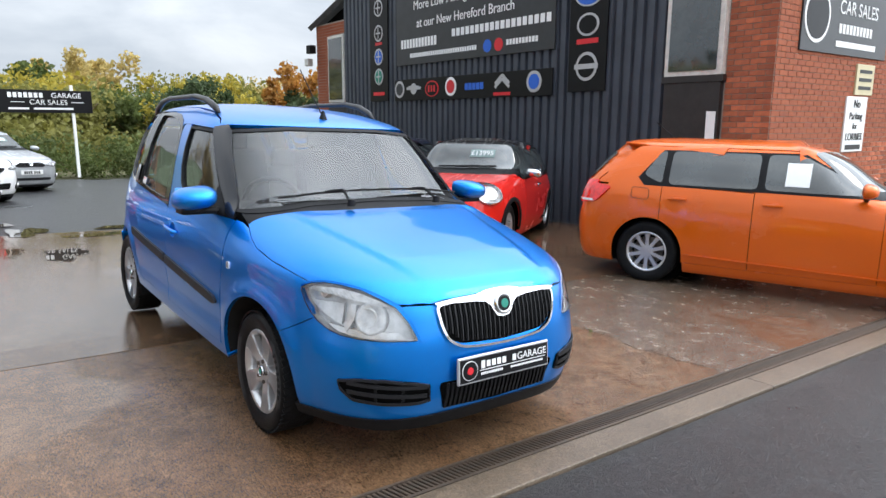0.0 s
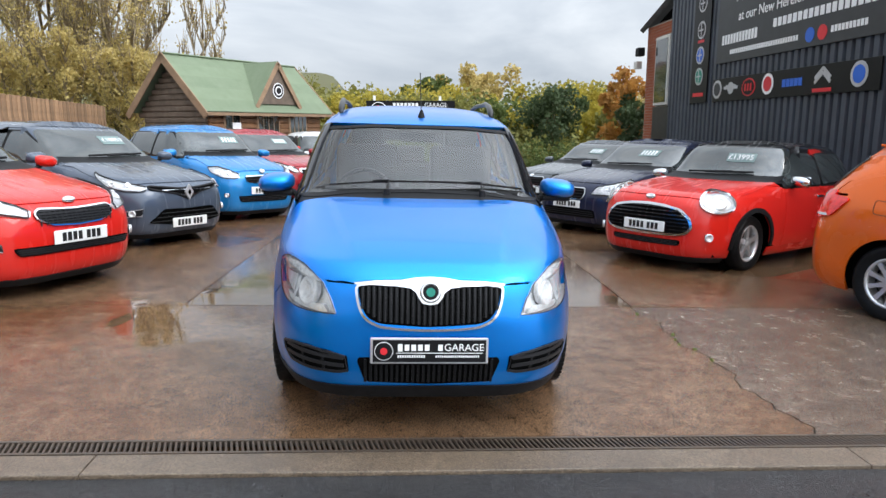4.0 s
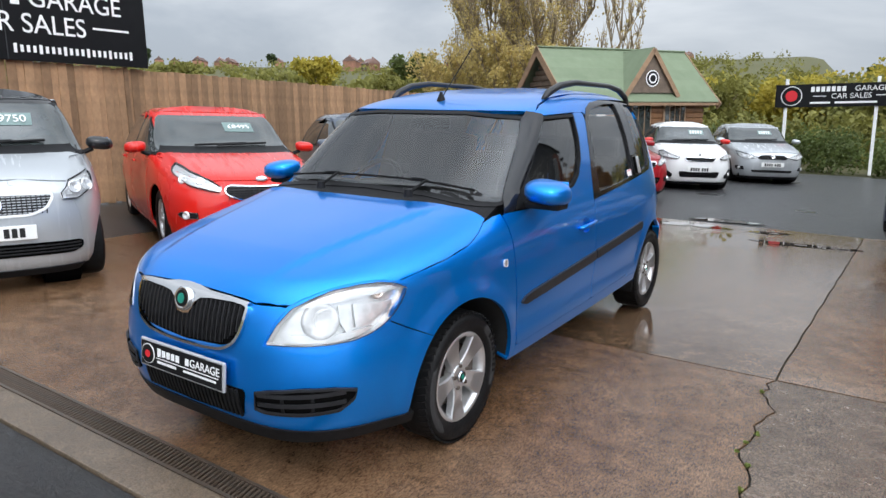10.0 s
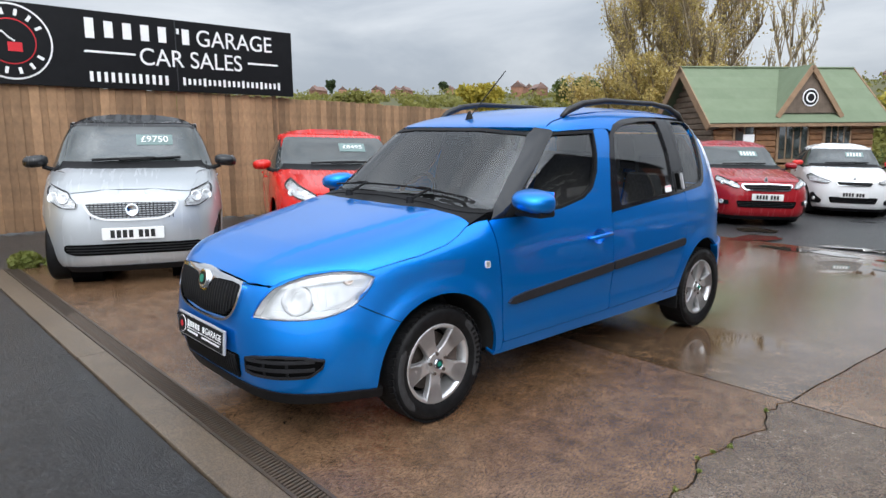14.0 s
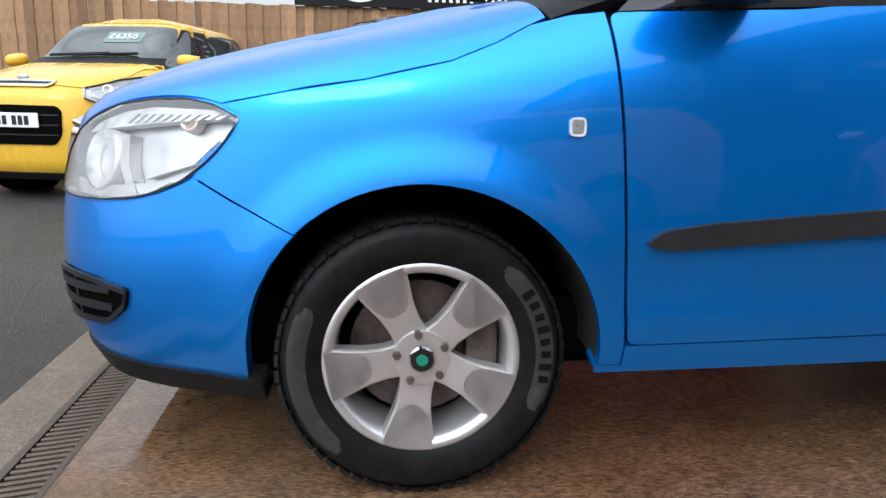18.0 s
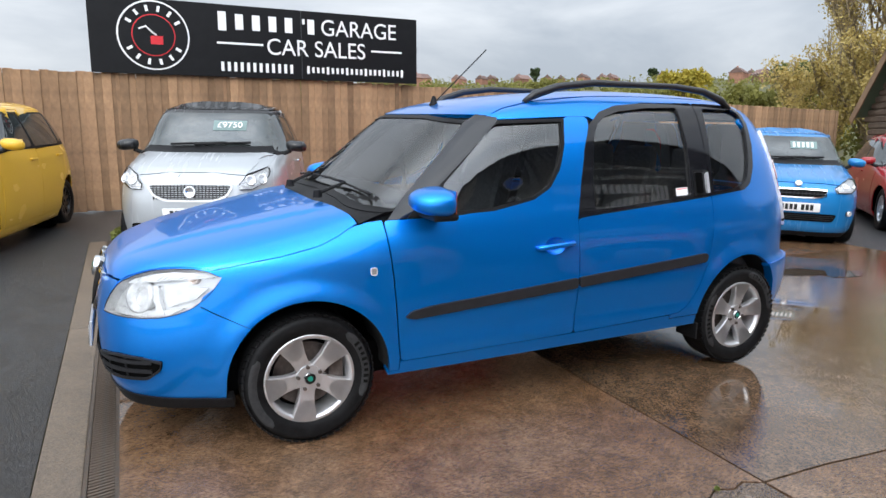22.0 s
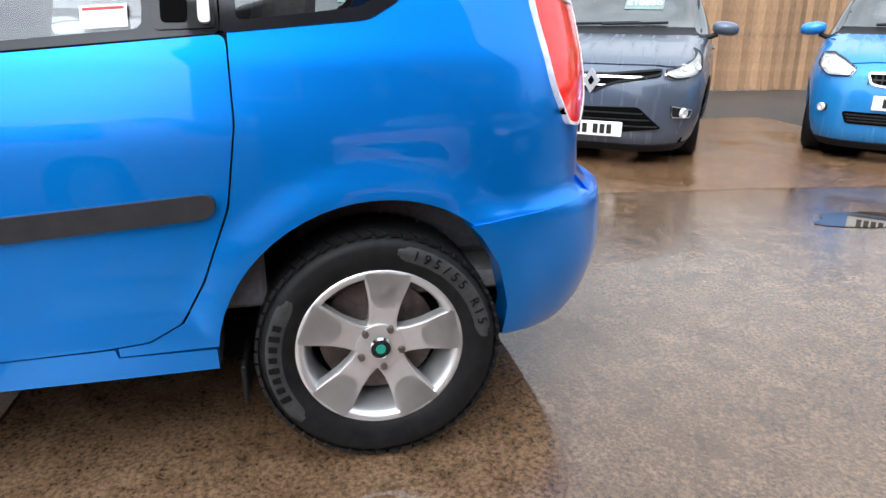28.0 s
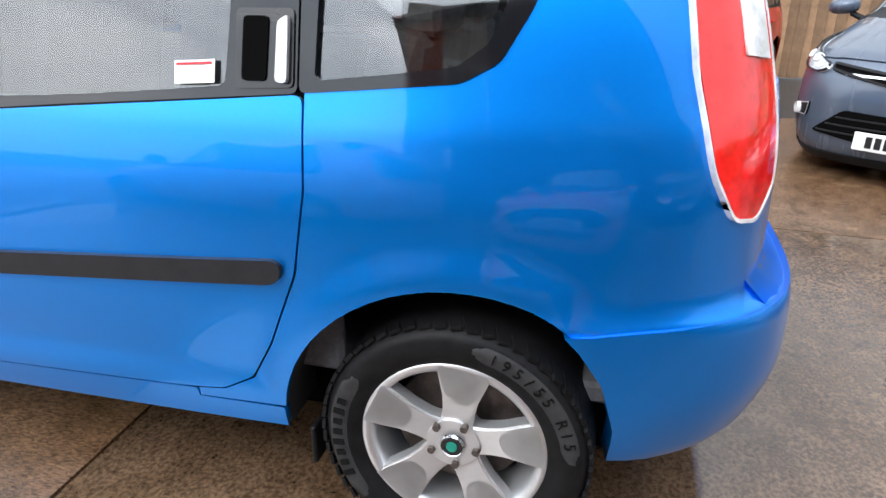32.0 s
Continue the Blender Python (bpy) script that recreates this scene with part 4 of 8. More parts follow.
def hero_car(m):
    """The blue estate car in the middle of the yard."""
    root = thing("estate_car", m, "bright metallic blue estate car with black rails on wet concrete", "car")
    wb, r = 2.608, 0.297
    sh = Shell([(0.10, 0.70), (0.2, 0.775), (0.30, 0.812), (0.42, 0.829), (0.60, 0.842), (0.80, 0.835), (0.95, 0.813), (1.03, 0.792), (1.25, 0.732), (1.42, 0.668), (1.50, 0.625), (1.55, 0.57), (1.585, 0.47), (1.605, 0.30), (1.615, 0.05)],
               [(0.10, -0.70), (0.2, -0.77), (0.3, -0.815), (0.42, -0.840), (0.56, -0.842), (0.68, -0.825), (0.76, -0.795), (0.82, -0.73), (0.86, -0.62), (0.92, -0.38), (0.99, -0.05), (1.045, 0.20), (1.09, 0.285), (1.40, 0.685), (1.44, 0.74), (1.475, 0.81), (1.51, 0.92), (1.55, 1.12), (1.585, 1.42), (1.605, 1.70), (1.615, 1.9)],
               [(0.10, 3.05), (0.2, 3.18), (0.3, 3.27), (0.45, 3.31), (0.60, 3.30), (0.64, 3.245), (0.9, 3.235), (1.1, 3.20), (1.4, 3.08), (1.5, 2.98), (1.56, 2.80), (1.6, 2.45), (1.615, 2.1)],
               [(0.2, 4.5), (0.45, 4.3), (0.62, 3.85), (0.75, 3.7), (0.95, 3.8), (1.05, 4.3), (1.44, 4.5), (1.52, 3.4), (1.6, 2.6)], [(0.2, 4.6), (0.8, 4.8), (1.1, 4.6), (1.5, 4.2), (1.6, 3.0)], 1.615, [(0.0, 1.25), (1.1, 1.25), (1.45, 1.40), (1.55, 1.75), (1.615, 2.0)])
    st = 0.035
    ar, cz = 0.358, 0.305
    ar2 = 0.370

    def bulge(y, z):
        # flared arches and the sill's ledge
        d = min(math.hypot(y, z - cz) - ar, math.hypot(y - wb, z - cz) - ar2)
        t = min(1.0, max(0.0, (0.10 - d) / 0.095))
        k = 0.012 * t * t * (3 - 2 * t)
        if 0.3 < y < 2.3:
            t = min(1.0, max(0.0, (0.46 - z) / 0.09))
            k = max(k, 0.012 * t * t * (3 - 2 * t))
        return k
    sh.bulge = bulge
    # the bonnet's shut line along the flank
    bl = [(-0.385, 0.803), (-0.33, 0.814), (-0.26, 0.828), (-0.11, 0.852), (0.05, 0.888), (0.14, 0.925), (0.205, 0.960)]
    CUP = [(1.235 + 0.062 * math.cos(2 * math.pi * k / 20), 0.822 + 0.044 * math.sin(2 * math.pi * k / 20)) for k in range(20)]
    for s in (1, -1):
        # front wing
        o = arc(0, cz, ar, -2, 134, 24) + [(-0.37, 0.624), (-0.442, 0.664), (-0.424, 0.70), (-0.378, 0.735), (-0.342, 0.784)] + [(y, z - 0.0015) for y, z in bl] + [(0.28, 0.978), (0.345, 0.985), (0.372, 0.75), (0.405, 0.335), (0.402, 0.292), (0.358, 0.292)]
        part("front_wing", skin(sh, "side", o, 0.022, 0, 0.02, s), P_BLUE, root)
        rep = part("side_repeater", skin(sh, "side", rounded([(0.270, 0.755), (0.270, 0.786), (0.297, 0.786), (0.297, 0.755)], 0.010, 3), 0.02, 0.007, 0.012, s), REPEATER, root, "small clear side repeater lamp")
        part("repeater_frame", ring_skin(sh, "side", rounded([(0.268, 0.753), (0.268, 0.788), (0.299, 0.788), (0.299, 0.753)], 0.010, 3), 0.004, 40, 0.008, 0.01, s), LENS_W, rep)
        # doors
        d1 = part("front_door", skin(sh, "side", rounded([(0.412, 0.337), (0.378, 0.75), (0.352, 0.983), (0.72, 0.995), (1.02, 1.03), (1.17, 1.075), (1.25, 1.14), (1.31, 1.24), (1.36, 1.435), (1.385, 1.455), (1.515, 1.455), (1.520, 1.415), (1.468, 1.29), (1.418, 1.11), (1.379, 0.95), (1.383, 0.66), (1.366, 0.354)], 0.02, 3), st, 0.001, 0.014, s, 0.0, CUP), P_BLUE, root)
        d2 = part("sliding_rear_door", skin(sh, "side", rounded([(1.372, 0.354), (1.389, 0.66), (1.381, 0.945), (1.42, 0.955), (1.8, 0.985), (2.319, 1.025), (2.321, 0.85), (2.293, 0.68), (2.228, 0.519), (2.171, 0.422, 0.012), (2.097, 0.384, 0.012), (2.0, 0.3755)], 0.02, 3), st, 0.001, 0.014, s), P_BLUE, root)
        # rear quarter
        o = [(2.034, 0.353), (2.034, 0.374), (2.10, 0.381), (2.175, 0.420), (2.232, 0.517), (2.297, 0.678), (2.325, 0.85), (2.323, 1.032), (2.60, 1.056), (2.667, 1.095), (2.719, 1.185), (2.751, 1.31), (2.762, 1.435), (2.745, 1.48), (2.70, 1.508), (2.80, 1.515), (2.93, 1.50), (2.985, 1.44), (3.03, 1.36), (3.055, 1.2), (3.075, 0.95), (3.12, 0.84), (3.16, 0.78), (3.165, 0.585), (2.862, 0.575)]
        o += [p for p in arc(wb, cz, ar2, 46, 172, 20)]
        part("rear_quarter", skin(sh, "side", o, 0.026, 0, 0.02, s), P_BLUE, root)
        part("sill", skin(sh, "side", [(0.352, 0.272), (0.352, 0.289), (0.408, 0.289), (0.41, 0.333), (1.37, 0.350), (2.026, 0.371), (2.03, 0.349), (2.236, 0.349), (2.236, 0.295)], 0.04, -0.001, 0.06, s), P_BLUE, root)
        # arch lips and wells
        for y0, a0, a1, aq in ((0.0, -2, 182, ar), (wb, -4, 182, ar2)):
            bm = bmesh.new()
            pa = [sh.side(y, z, s) for y, z in arc(y0, cz, aq + 0.001, a0, a1, 30)]
            ra = [bm.verts.new(p - Vector((s * 0.018, 0, 0))) for p in pa]
            rb = [bm.verts.new(Vector((p.x - s * 0.03, y0 + (p.y - y0) * 1.0, cz + (p.z - cz) * 1.0))) for p in pa]
            rc = [bm.verts.new(Vector((p.x - s * 0.36, y0 + (p.y - y0) * 1.05, cz + (p.z - cz) * 1.05))) for p in pa]
            for q0, q1 in ((ra, rb), (rb, rc)):
                for i in range(len(q0) - 1):
                    bm.faces.new((q0[i], q0[i + 1], q1[i + 1], q1[i]))
            bmesh.ops.recalc_face_normals(bm, faces=bm.faces)
            part("arch_liner", bm, LINER, root, smooth=True)
        # strips along the doors
        for nm, pts in (("rub_strip", [(0.425, 0.548), (0.46, 0.575), (0.56, 0.590), (1.372, 0.650), (1.372, 0.598), (0.47, 0.536)]), ("rub_strip", [(1.386, 0.600), (1.386, 0.652), (2.255, 0.712), (2.272, 0.70), (2.268, 0.672), (2.25, 0.660)])):
            part(nm, skin(sh, "side", rounded(pts, 0.014, 3), 0.05, 0.016, 0.022, s), TRIM, d1 if pts[0][0] < 1 else d2, "dark grey plastic rub strip")
        # door handle with its cup
        q = sh.side(1.235, 0.825, s)
        cup = bmesh.new()
        rows_ = []
        for k, dep in ((1.0, 0.0), (0.8, 0.014), (0.5, 0.022), (0.15, 0.025)):
            rows_.append([cup.verts.new(sh.side(1.235 + (y - 1.235) * k, 0.822 + (z - 0.822) * k, s) - Vector((s * dep, 0, 0))) for y, z in CUP])
        for r0, r1 in zip(rows_, rows_[1:]):
            for k in range(20):
                cup.faces.new((r0[k], r0[(k + 1) % 20], r1[(k + 1) % 20], r1[k]))
        cup.faces.new(rows_[-1])
        bmesh.ops.recalc_face_normals(cup, faces=cup.faces)
        part("handle_cup", cup, P_BLUE, d1, smooth=True)
        part("door_handle", tube([q + Vector((s * 0.000, -0.112, -0.006)), q + Vector((s * 0.020, -0.10, -0.004)), q + Vector((s * 0.024, -0.03, 0.0)), q + Vector((s * 0.024, 0.05, 0.004)), q + Vector((s * 0.020, 0.10, 0.007)), q + Vector((s * 0.000, 0.112, 0.007))], 0.012, 10, None, [0.009, 0.0125, 0.0125, 0.0125, 0.012, 0.009]), P_BLUE, d1, smooth=True)
        # front side window
        fw = rounded([(0.49, 0.998), (0.55, 1.048), (0.94, 1.402), (0.985, 1.424), (1.364, 1.438), (1.338, 1.31), (1.294, 1.198), (1.224, 1.110), (1.124, 1.058), (0.9, 1.014)], 0.03, 3)
        part("side_window", skin(sh, "side", fw, 0.07, -0.012, 0.004, s), GLASS, d1).visible_shadow = False
        part("window_seal", ring_skin(sh, "side", [(0.46, 0.988), (0.55, 1.06), (0.93, 1.405), (0.98, 1.432), (1.372, 1.446), (1.345, 1.31), (1.30, 1.195), (1.23, 1.105), (1.13, 1.052), (0.9, 1.008)], 0.016, 110, 0.002, 0.02, s), PLASTIC, d1)
        part("mirror_triangle", skin(sh, "side", [(0.46, 0.992), (0.66, 1.145), (0.66, 1.008)], 0.06, 0.004, 0.02, s), PLASTIC, d1)
        # screen pillar, black
        part("screen_pillar", skin(sh, "side", [(0.37, 0.985), (0.425, 1.035), (0.655, 1.255), (0.83, 1.42), (0.90, 1.458), (0.99, 1.444), (0.985, 1.428), (0.475, 0.990)], st, 0.003, 0.02, s), PILLAR, root)
        # rear door window
        rw = rounded([(1.490, 0.988), (1.497, 1.14), (1.530, 1.325), (1.572, 1.416), (1.635, 1.458), (1.723, 1.484), (1.93, 1.507), (2.165, 1.514), (2.180, 1.30), (2.165, 1.036), (1.85, 1.010)], 0.02, 3)
        part("side_window", skin(sh, "side", rw, 0.07, -0.012, 0.004, s), GLASS, d2).visible_shadow = False
        part("window_surround", skin(sh, "side", rounded([(1.386, 0.953), (1.416, 1.11), (1.466, 1.292), (1.521, 1.414), (1.605, 1.482), (1.722, 1.516), (1.94, 1.535), (2.304, 1.540), (2.309, 1.027), (1.8, 0.989)], 0.012, 3), 0.05, 0.003, 0.018, s, 0.0, rw), PILLAR, d2)
        hp = part("sliding_door_handle", skin(sh, "side", rounded([(2.186, 1.032), (2.188, 1.172), (2.301, 1.172), (2.303, 1.036)], 0.01, 2), 0.04, 0.008, 0.02, s), P_BLACK, d2, "gloss black upright handle recess")
        # silver colour paints the sky's reflection on the tilted glossy bar
        part("handle_bar_sky_sheen", skin(sh, "side", rounded([(2.272, 1.044), (2.274, 1.148), (2.294, 1.160), (2.295, 1.042)], 0.008, 2), 0.05, 0.02, 0.012, s), SILVER_V, hp)
        part("handle_slot", skin(sh, "side", rounded([(2.202, 1.046), (2.204, 1.158), (2.254, 1.158), (2.251, 1.046)], 0.008, 2), 0.05, 0.012, 0.004, s), VOID, hp)
        part("window_sticker", skin(sh, "side", [(2.055, 1.036), (2.055, 1.078), (2.14, 1.083), (2.14, 1.041)], 0.05, 0.000, 0.002, s), WHITE, d2, "small white window sticker with a red edge")
        part("sticker_band", skin(sh, "side", [(2.060, 1.070), (2.060, 1.074), (2.135, 1.0785), (2.135, 1.0745)], 0.05, 0.002, 0.002, s), RED_V, d2)
        # quarter window
        qw = rounded([(2.342, 1.050), (2.346, 1.25), (2.368, 1.512), (2.66, 1.510), (2.712, 1.488), (2.730, 1.44), (2.722, 1.364), (2.692, 1.215), (2.655, 1.118), (2.60, 1.078), (2.5, 1.066)], 0.015, 3)
        part("quarter_window", skin(sh, "side", qw, 0.07, -0.012, 0.004, s), GLASS, root).visible_shadow = False
        part("window_surround", skin(sh, "side", rounded([(2.313, 1.027), (2.310, 1.540), (2.60, 1.536), (2.70, 1.521), (2.755, 1.487), (2.773, 1.438), (2.761, 1.307), (2.729, 1.18), (2.677, 1.087), (2.61, 1.051)], 0.015, 3), 0.05, 0.003, 0.018, s, 0.0, qw), PILLAR, root)
        # roof edge over the doors
        part("roof_edge", skin(sh, "side", [(0.935, 1.450), (0.975, 1.437), (1.375, 1.456), (1.53, 1.458), (1.56, 1.440), (1.615, 1.475), (1.725, 1.508), (1.94, 1.530), (2.2, 1.534), (2.58, 1.532), (2.70, 1.508), (2.80, 1.52), (2.7, 1.545), (2.5, 1.562), (2.2, 1.570), (1.9, 1.570), (1.6, 1.563), (1.25, 1.530), (1.05, 1.490)], st, 0.0, 0.02, s), P_BLUE, root)
        # dark pillar linings and the pale cloth over the doors, inside
        for o in ([(1.31, 0.97), (1.34, 1.46), (1.56, 1.48), (1.49, 0.97)], [(2.17, 1.03), (2.19, 1.53), (2.35, 1.53), (2.335, 1.04)], [(2.76, 1.07), (2.81, 1.3), (2.78, 1.45), (2.95, 1.45), (3.02, 1.2), (3.05, 0.97)]):
            part("pillar_lining", skin(sh, "side", o, 0.05, -0.030, 0.0, s), SEAT, root)
        part("cant_rail_lining", skin(sh, "side", [(0.96, 1.445), (1.37, 1.455), (1.5, 1.50), (1.66, 1.535), (2.6, 1.542), (2.6, 1.566), (1.6, 1.561), (1.25, 1.531)], 0.05, -0.030, 0.0, s), HEADL, root)
        # rails
        rp = [(1.20, 0.0), (1.26, 0.03), (1.40, 0.062), (1.62, 0.078), (1.9, 0.080), (2.2, 0.080), (2.42, 0.068), (2.58, 0.035), (2.66, 0.0)]
        pts = []
        for yv_, hv_ in rp:
            xv_ = 0.565 - 0.03 * abs(yv_ - 1.95)
            pts.append((s * xv_, yv_, sh.above(xv_, yv_).z + hv_))
        part("roof_rail", tube(pts, 0.02, 10, None, [0.012, 0.022, 0.021, 0.019, 0.017, 0.017, 0.020, 0.022, 0.012]), RAIL, root, "black roof rail", smooth=True)
        # headlamp
        ho = [(s * a, b) for a, b in rounded([(27.6, 0.606), (30.2, 0.68), (33.6, 0.738), (38.3, 0.772), (43.5, 0.797), (50, 0.809), (56, 0.811), (60.5, 0.801), (64.6, 0.776), (62, 0.721), (59.8, 0.688), (56.5, 0.652), (52.5, 0.627), (48.5, 0.612), (43.5, 0.605), (37, 0.603)], 0.5, 2)]
        hl = part("headlamp", skin(sh, "wrap", ho, (2, 0.03), -0.045, -0.047), LENS_IN, root, "large clear almond-shaped headlamp")
        lens = part("headlamp_lens", skin(sh, "wrap", ho, (2, 0.03), 0.004, 0.008), LENS_C, hl)
        lens.visible_shadow = False
        part("lamp_seal", ring_skin(sh, "wrap", ho, 0.0025, 80, 0.0055, 0.004, sx=55), TRIM, hl)
        for ph, z, rr in ((42.0, 0.690, 0.052),):
            q = sh.wrap(s * ph, z, 0)
            nv = Vector((s * 0.35, -0.93, 0.05)).normalized()
            lu = part("lamp_unit", lathe_at(q - sh.normal(q) * 0.036, sh.normal(q).lerp(nv, 0.3).normalized(), rr), LENS_IN, hl)
            bm = bmesh.new()
            bmesh.ops.create_uvsphere(bm, u_segments=16, v_segments=10, radius=rr * 0.34, matrix=Matrix.Translation(q - sh.normal(q) * 0.046))
            part("bulb_lens", bm, LENS_IN, lu, smooth=True)
        hx = [(s * 47 + (a_ - s * 47) * 1.12, 0.712 + (b_ - 0.712) * 1.12) for a_, b_ in ho]
        part("lamp_surround", skin(sh, "wrap", hx, (2, 0.03), -0.005, 0.0, hole=ho), P_BLUE, root)
        # a tall reflector wall, a low chrome floor, a clear ribbed band under the top edge
        part("reflector_divider", skin(sh, "wrap", [(s * a_, b_) for a_, b_ in [(47.5, 0.622), (49.0, 0.622), (47.0, 0.68), (46.2, 0.742), (44.8, 0.742), (45.3, 0.68)]], (2, 0.03), -0.014, 0.03), LENS_IN, hl)
        part("lamp_floor", skin(sh, "wrap", [(s * a_, b_) for a_, b_ in [(31, 0.612), (33, 0.642), (44, 0.638), (54, 0.652), (50, 0.622), (43, 0.611)]], (2, 0.03), -0.018, 0.026), LENS_IN, hl)
        part("lamp_shelf", skin(sh, "wrap", [(s * a_, b_) for a_, b_ in [(35, 0.738), (38.5, 0.765), (44, 0.789), (50, 0.800), (60, 0.794), (62, 0.778), (50, 0.764), (42, 0.752)]], (2, 0.02), -0.012, 0.024), LENS_W, hl)
        for k in range(11):
            a0_ = 45.5 + 1.5 * k
            part("reflector_rib", skin(sh, "wrap", [(s * a, b) for a, b in [(a0_, 0.764 + 0.001 * k), (a0_ + 0.5, 0.764 + 0.001 * k), (a0_ + 2.0, 0.784), (a0_ + 1.5, 0.784)]], (2, 0.02), -0.008, 0.006), LENS_IN, hl)
        part("lamp_wing", skin(sh, "wrap", [(s * a_, b_) for a_, b_ in [(49.5, 0.655), (57.0, 0.688), (60.5, 0.735), (49, 0.742)]], (2, 0.03), -0.026, 0.012), LENS_IN, hl)
        q = sh.wrap(s * 40.5, 0.690, 0)
        part("inner_bezel", lathe_at(q - sh.normal(q) * 0.030, sh.normal(q), 0.072), LENS_W, hl)
        q = sh.wrap(s * 56, 0.775, 0)
        part("indicator", lathe_at(q - sh.normal(q) * 0.030, sh.normal(q), 0.024), LENS_O2, hl)
        # fog recess
        fo = [(s * a, b) for a, b in rounded([(24.0, 0.345), (24.2, 0.418), (28, 0.434), (36, 0.450), (43, 0.447), (49, 0.430), (48.3, 0.39), (44.5, 0.346), (36, 0.336), (27, 0.334)], 0.8, 3)]
        fg = part("fog_recess", skin(sh, "wrap", fo, (3, 0.03), 0.003, 0.006), VOID, root, "black lower air inlet")
        part("fog_frame", ring_skin(sh, "wrap", fo, 0.011, 70, 0.010, 0.012, sx=55), TRIM, fg)
        for za, zb_ in ((0.372, 0.384), (0.410, 0.422)):
            part("fog_bar", skin(sh, "wrap", [(s * a, b) for a, b in [(25.2, za - 0.008), (25.2, za + 0.008), (46, zb_ + 0.010), (46, zb_ - 0.006)]], (2, 0.03), 0.009, 0.008), TRIM, fg)
        for a0_ in (31, 38):
            part("fog_divider", skin(sh, "wrap", [(s * a, b) for a, b in [(a0_, 0.342), (a0_ + 0.8, 0.342), (a0_ + 0.8, 0.438), (a0_, 0.438)]], (2, 0.03), 0.006, 0.006), PLASTIC, fg)
        # tail lamp
        to = [(s * a, b) for a, b in rounded([(127.5, 0.80), (123.5, 0.90), (121.5, 1.10), (122, 1.30), (124.5, 1.385), (131, 1.385), (136, 1.30), (137, 1.10), (136, 0.86), (132, 0.79)], 1.0, 3)]
        ti = [(s * 129.5 + (a - s * 129.5) * 0.94, 1.09 + (b - 1.09) * 0.98) for a, b in to]
        tl = part("tail_lamp", skin(sh, "wrap", ti, (1.5, 0.03), 0.014, 0.03, y0=wb), LENS_R, root, "tall red tail lamp with a clear edge")
        part("tail_lamp_edge", ring_skin(sh, "wrap", to, 0.008, 90, 0.016, 0.02, y0=wb, sx=70), LENS_W, tl)
        part("reverse_lamp", skin(sh, "wrap", [(s * a, b) for a, b in [(130, 1.09), (130, 1.20), (135, 1.21), (135, 1.08)]], (1.5, 0.03), 0.019, 0.006, y0=wb), LENS_W, tl)
        # wheels and mirrors
        wheel(root, s * 0.696, 0, r, 0.205, 0.195, s, 5, ALLOY, True, GREEN_V, 0.375 if s > 0 else 0.3)
        wheel(root, s * 0.716, wb, r, 0.205, 0.195, s, 5, ALLOY, True, GREEN_V, -0.1 if s > 0 else 0.6)
        # scuffed panels on the tyre walls, with their moulded figures
        for yw, xw, words, a_mid in ((0, 0.696, "||||||||", 78), (0, 0.696, "", -100), (wb, 0.716, "195/55 R15", 48), (wb, 0.716, "||||||||", -92)):
            tt = thing_part("tyre_marking", root, (0, yw, r))
            bm, last = bmesh.new(), None
            for k in range(25):
                ang = radians(90 - s * (a_mid - 38 + 76 * k / 24))
                trim_ = 0.010 if k in (0, 24) else 0.004 if k in (1, 23) else 0.0
                row = [bm.verts.new((s * (xw + hx_ + 0.0012), math.cos(ang) * q_, math.sin(ang) * q_)) for q_, hx_ in ((0.234 + trim_, 0.0934), (0.250, 0.0968), (0.2620, 0.0995), (0.2715 - trim_, 0.0940))]
                if last:
                    for c_ in range(3):
                        bm.faces.new((last[c_], last[c_ + 1], row[c_ + 1], row[c_]))
                last = row
            bmesh.ops.recalc_face_normals(bm, faces=bm.faces)
            part("scuffed_panel", bm, RUB_G, tt, "grey scuffed panel on the tyre wall", smooth=True)
            rm = 0.2535
            for k, ch in enumerate(words):
                ang = radians(90 - s * (a_mid - (len(words) - 1) * 3.1 + k * 6.2))
                ou = Vector((0, math.cos(ang), math.sin(ang)))
                tg_ = Vector((-s, 0, 0)).cross(ou)
                mm = Matrix((tg_, Vector((-s, 0, 0)), ou)).transposed().to_4x4()
                mm.translation = Vector((s * (xw + 0.1008), ou.y * rm, ou.z * rm))
                if ch == "|":
                    bm = box(0.014, 0.003, 0.020 + 0.006 * (k % 3 == 0))
                    bm.transform(mm)
                    part("bar", bm, RUB_L, tt)
                elif ch != " ":
                    text_mesh(ch, 0.034, mm, RUB_L, tt, "figure", 0.0012)
        part("brake_caliper", box(0.07, 0.07, 0.15, (s * 0.70, 0.13 , r + 0.02), 0.012, 2), STEEL, root)
        mi = mirror_cup(root, s * 0.898, 0.57, 1.080, s, P_BLUE, 0.145)
        part("mirror_base", box(0.185, 0.12, 0.035, (s * 0.885, 0.565, 1.016), 0.015, 2), PLASTIC, mi)
        # mud flap behind the wheel
        part("mud_flap", box(0.16, 0.012, 0.10, (s * 0.72, 2.285, 0.235), 0.004, 1), PLASTIC, root)
    # bumper with its grille openings
    def ph_(y, z):
        return math.degrees(math.atan2(sh.side(y, z).x, -y))
    half = [(ph_(-0.359, z), z) for z in (0.245, 0.29)] + [(ph_(-math.sqrt(ar ** 2 - (z - cz) ** 2) - 0.001, z), z) for z in (0.34, 0.40, 0.45, 0.50, 0.54, 0.560)]
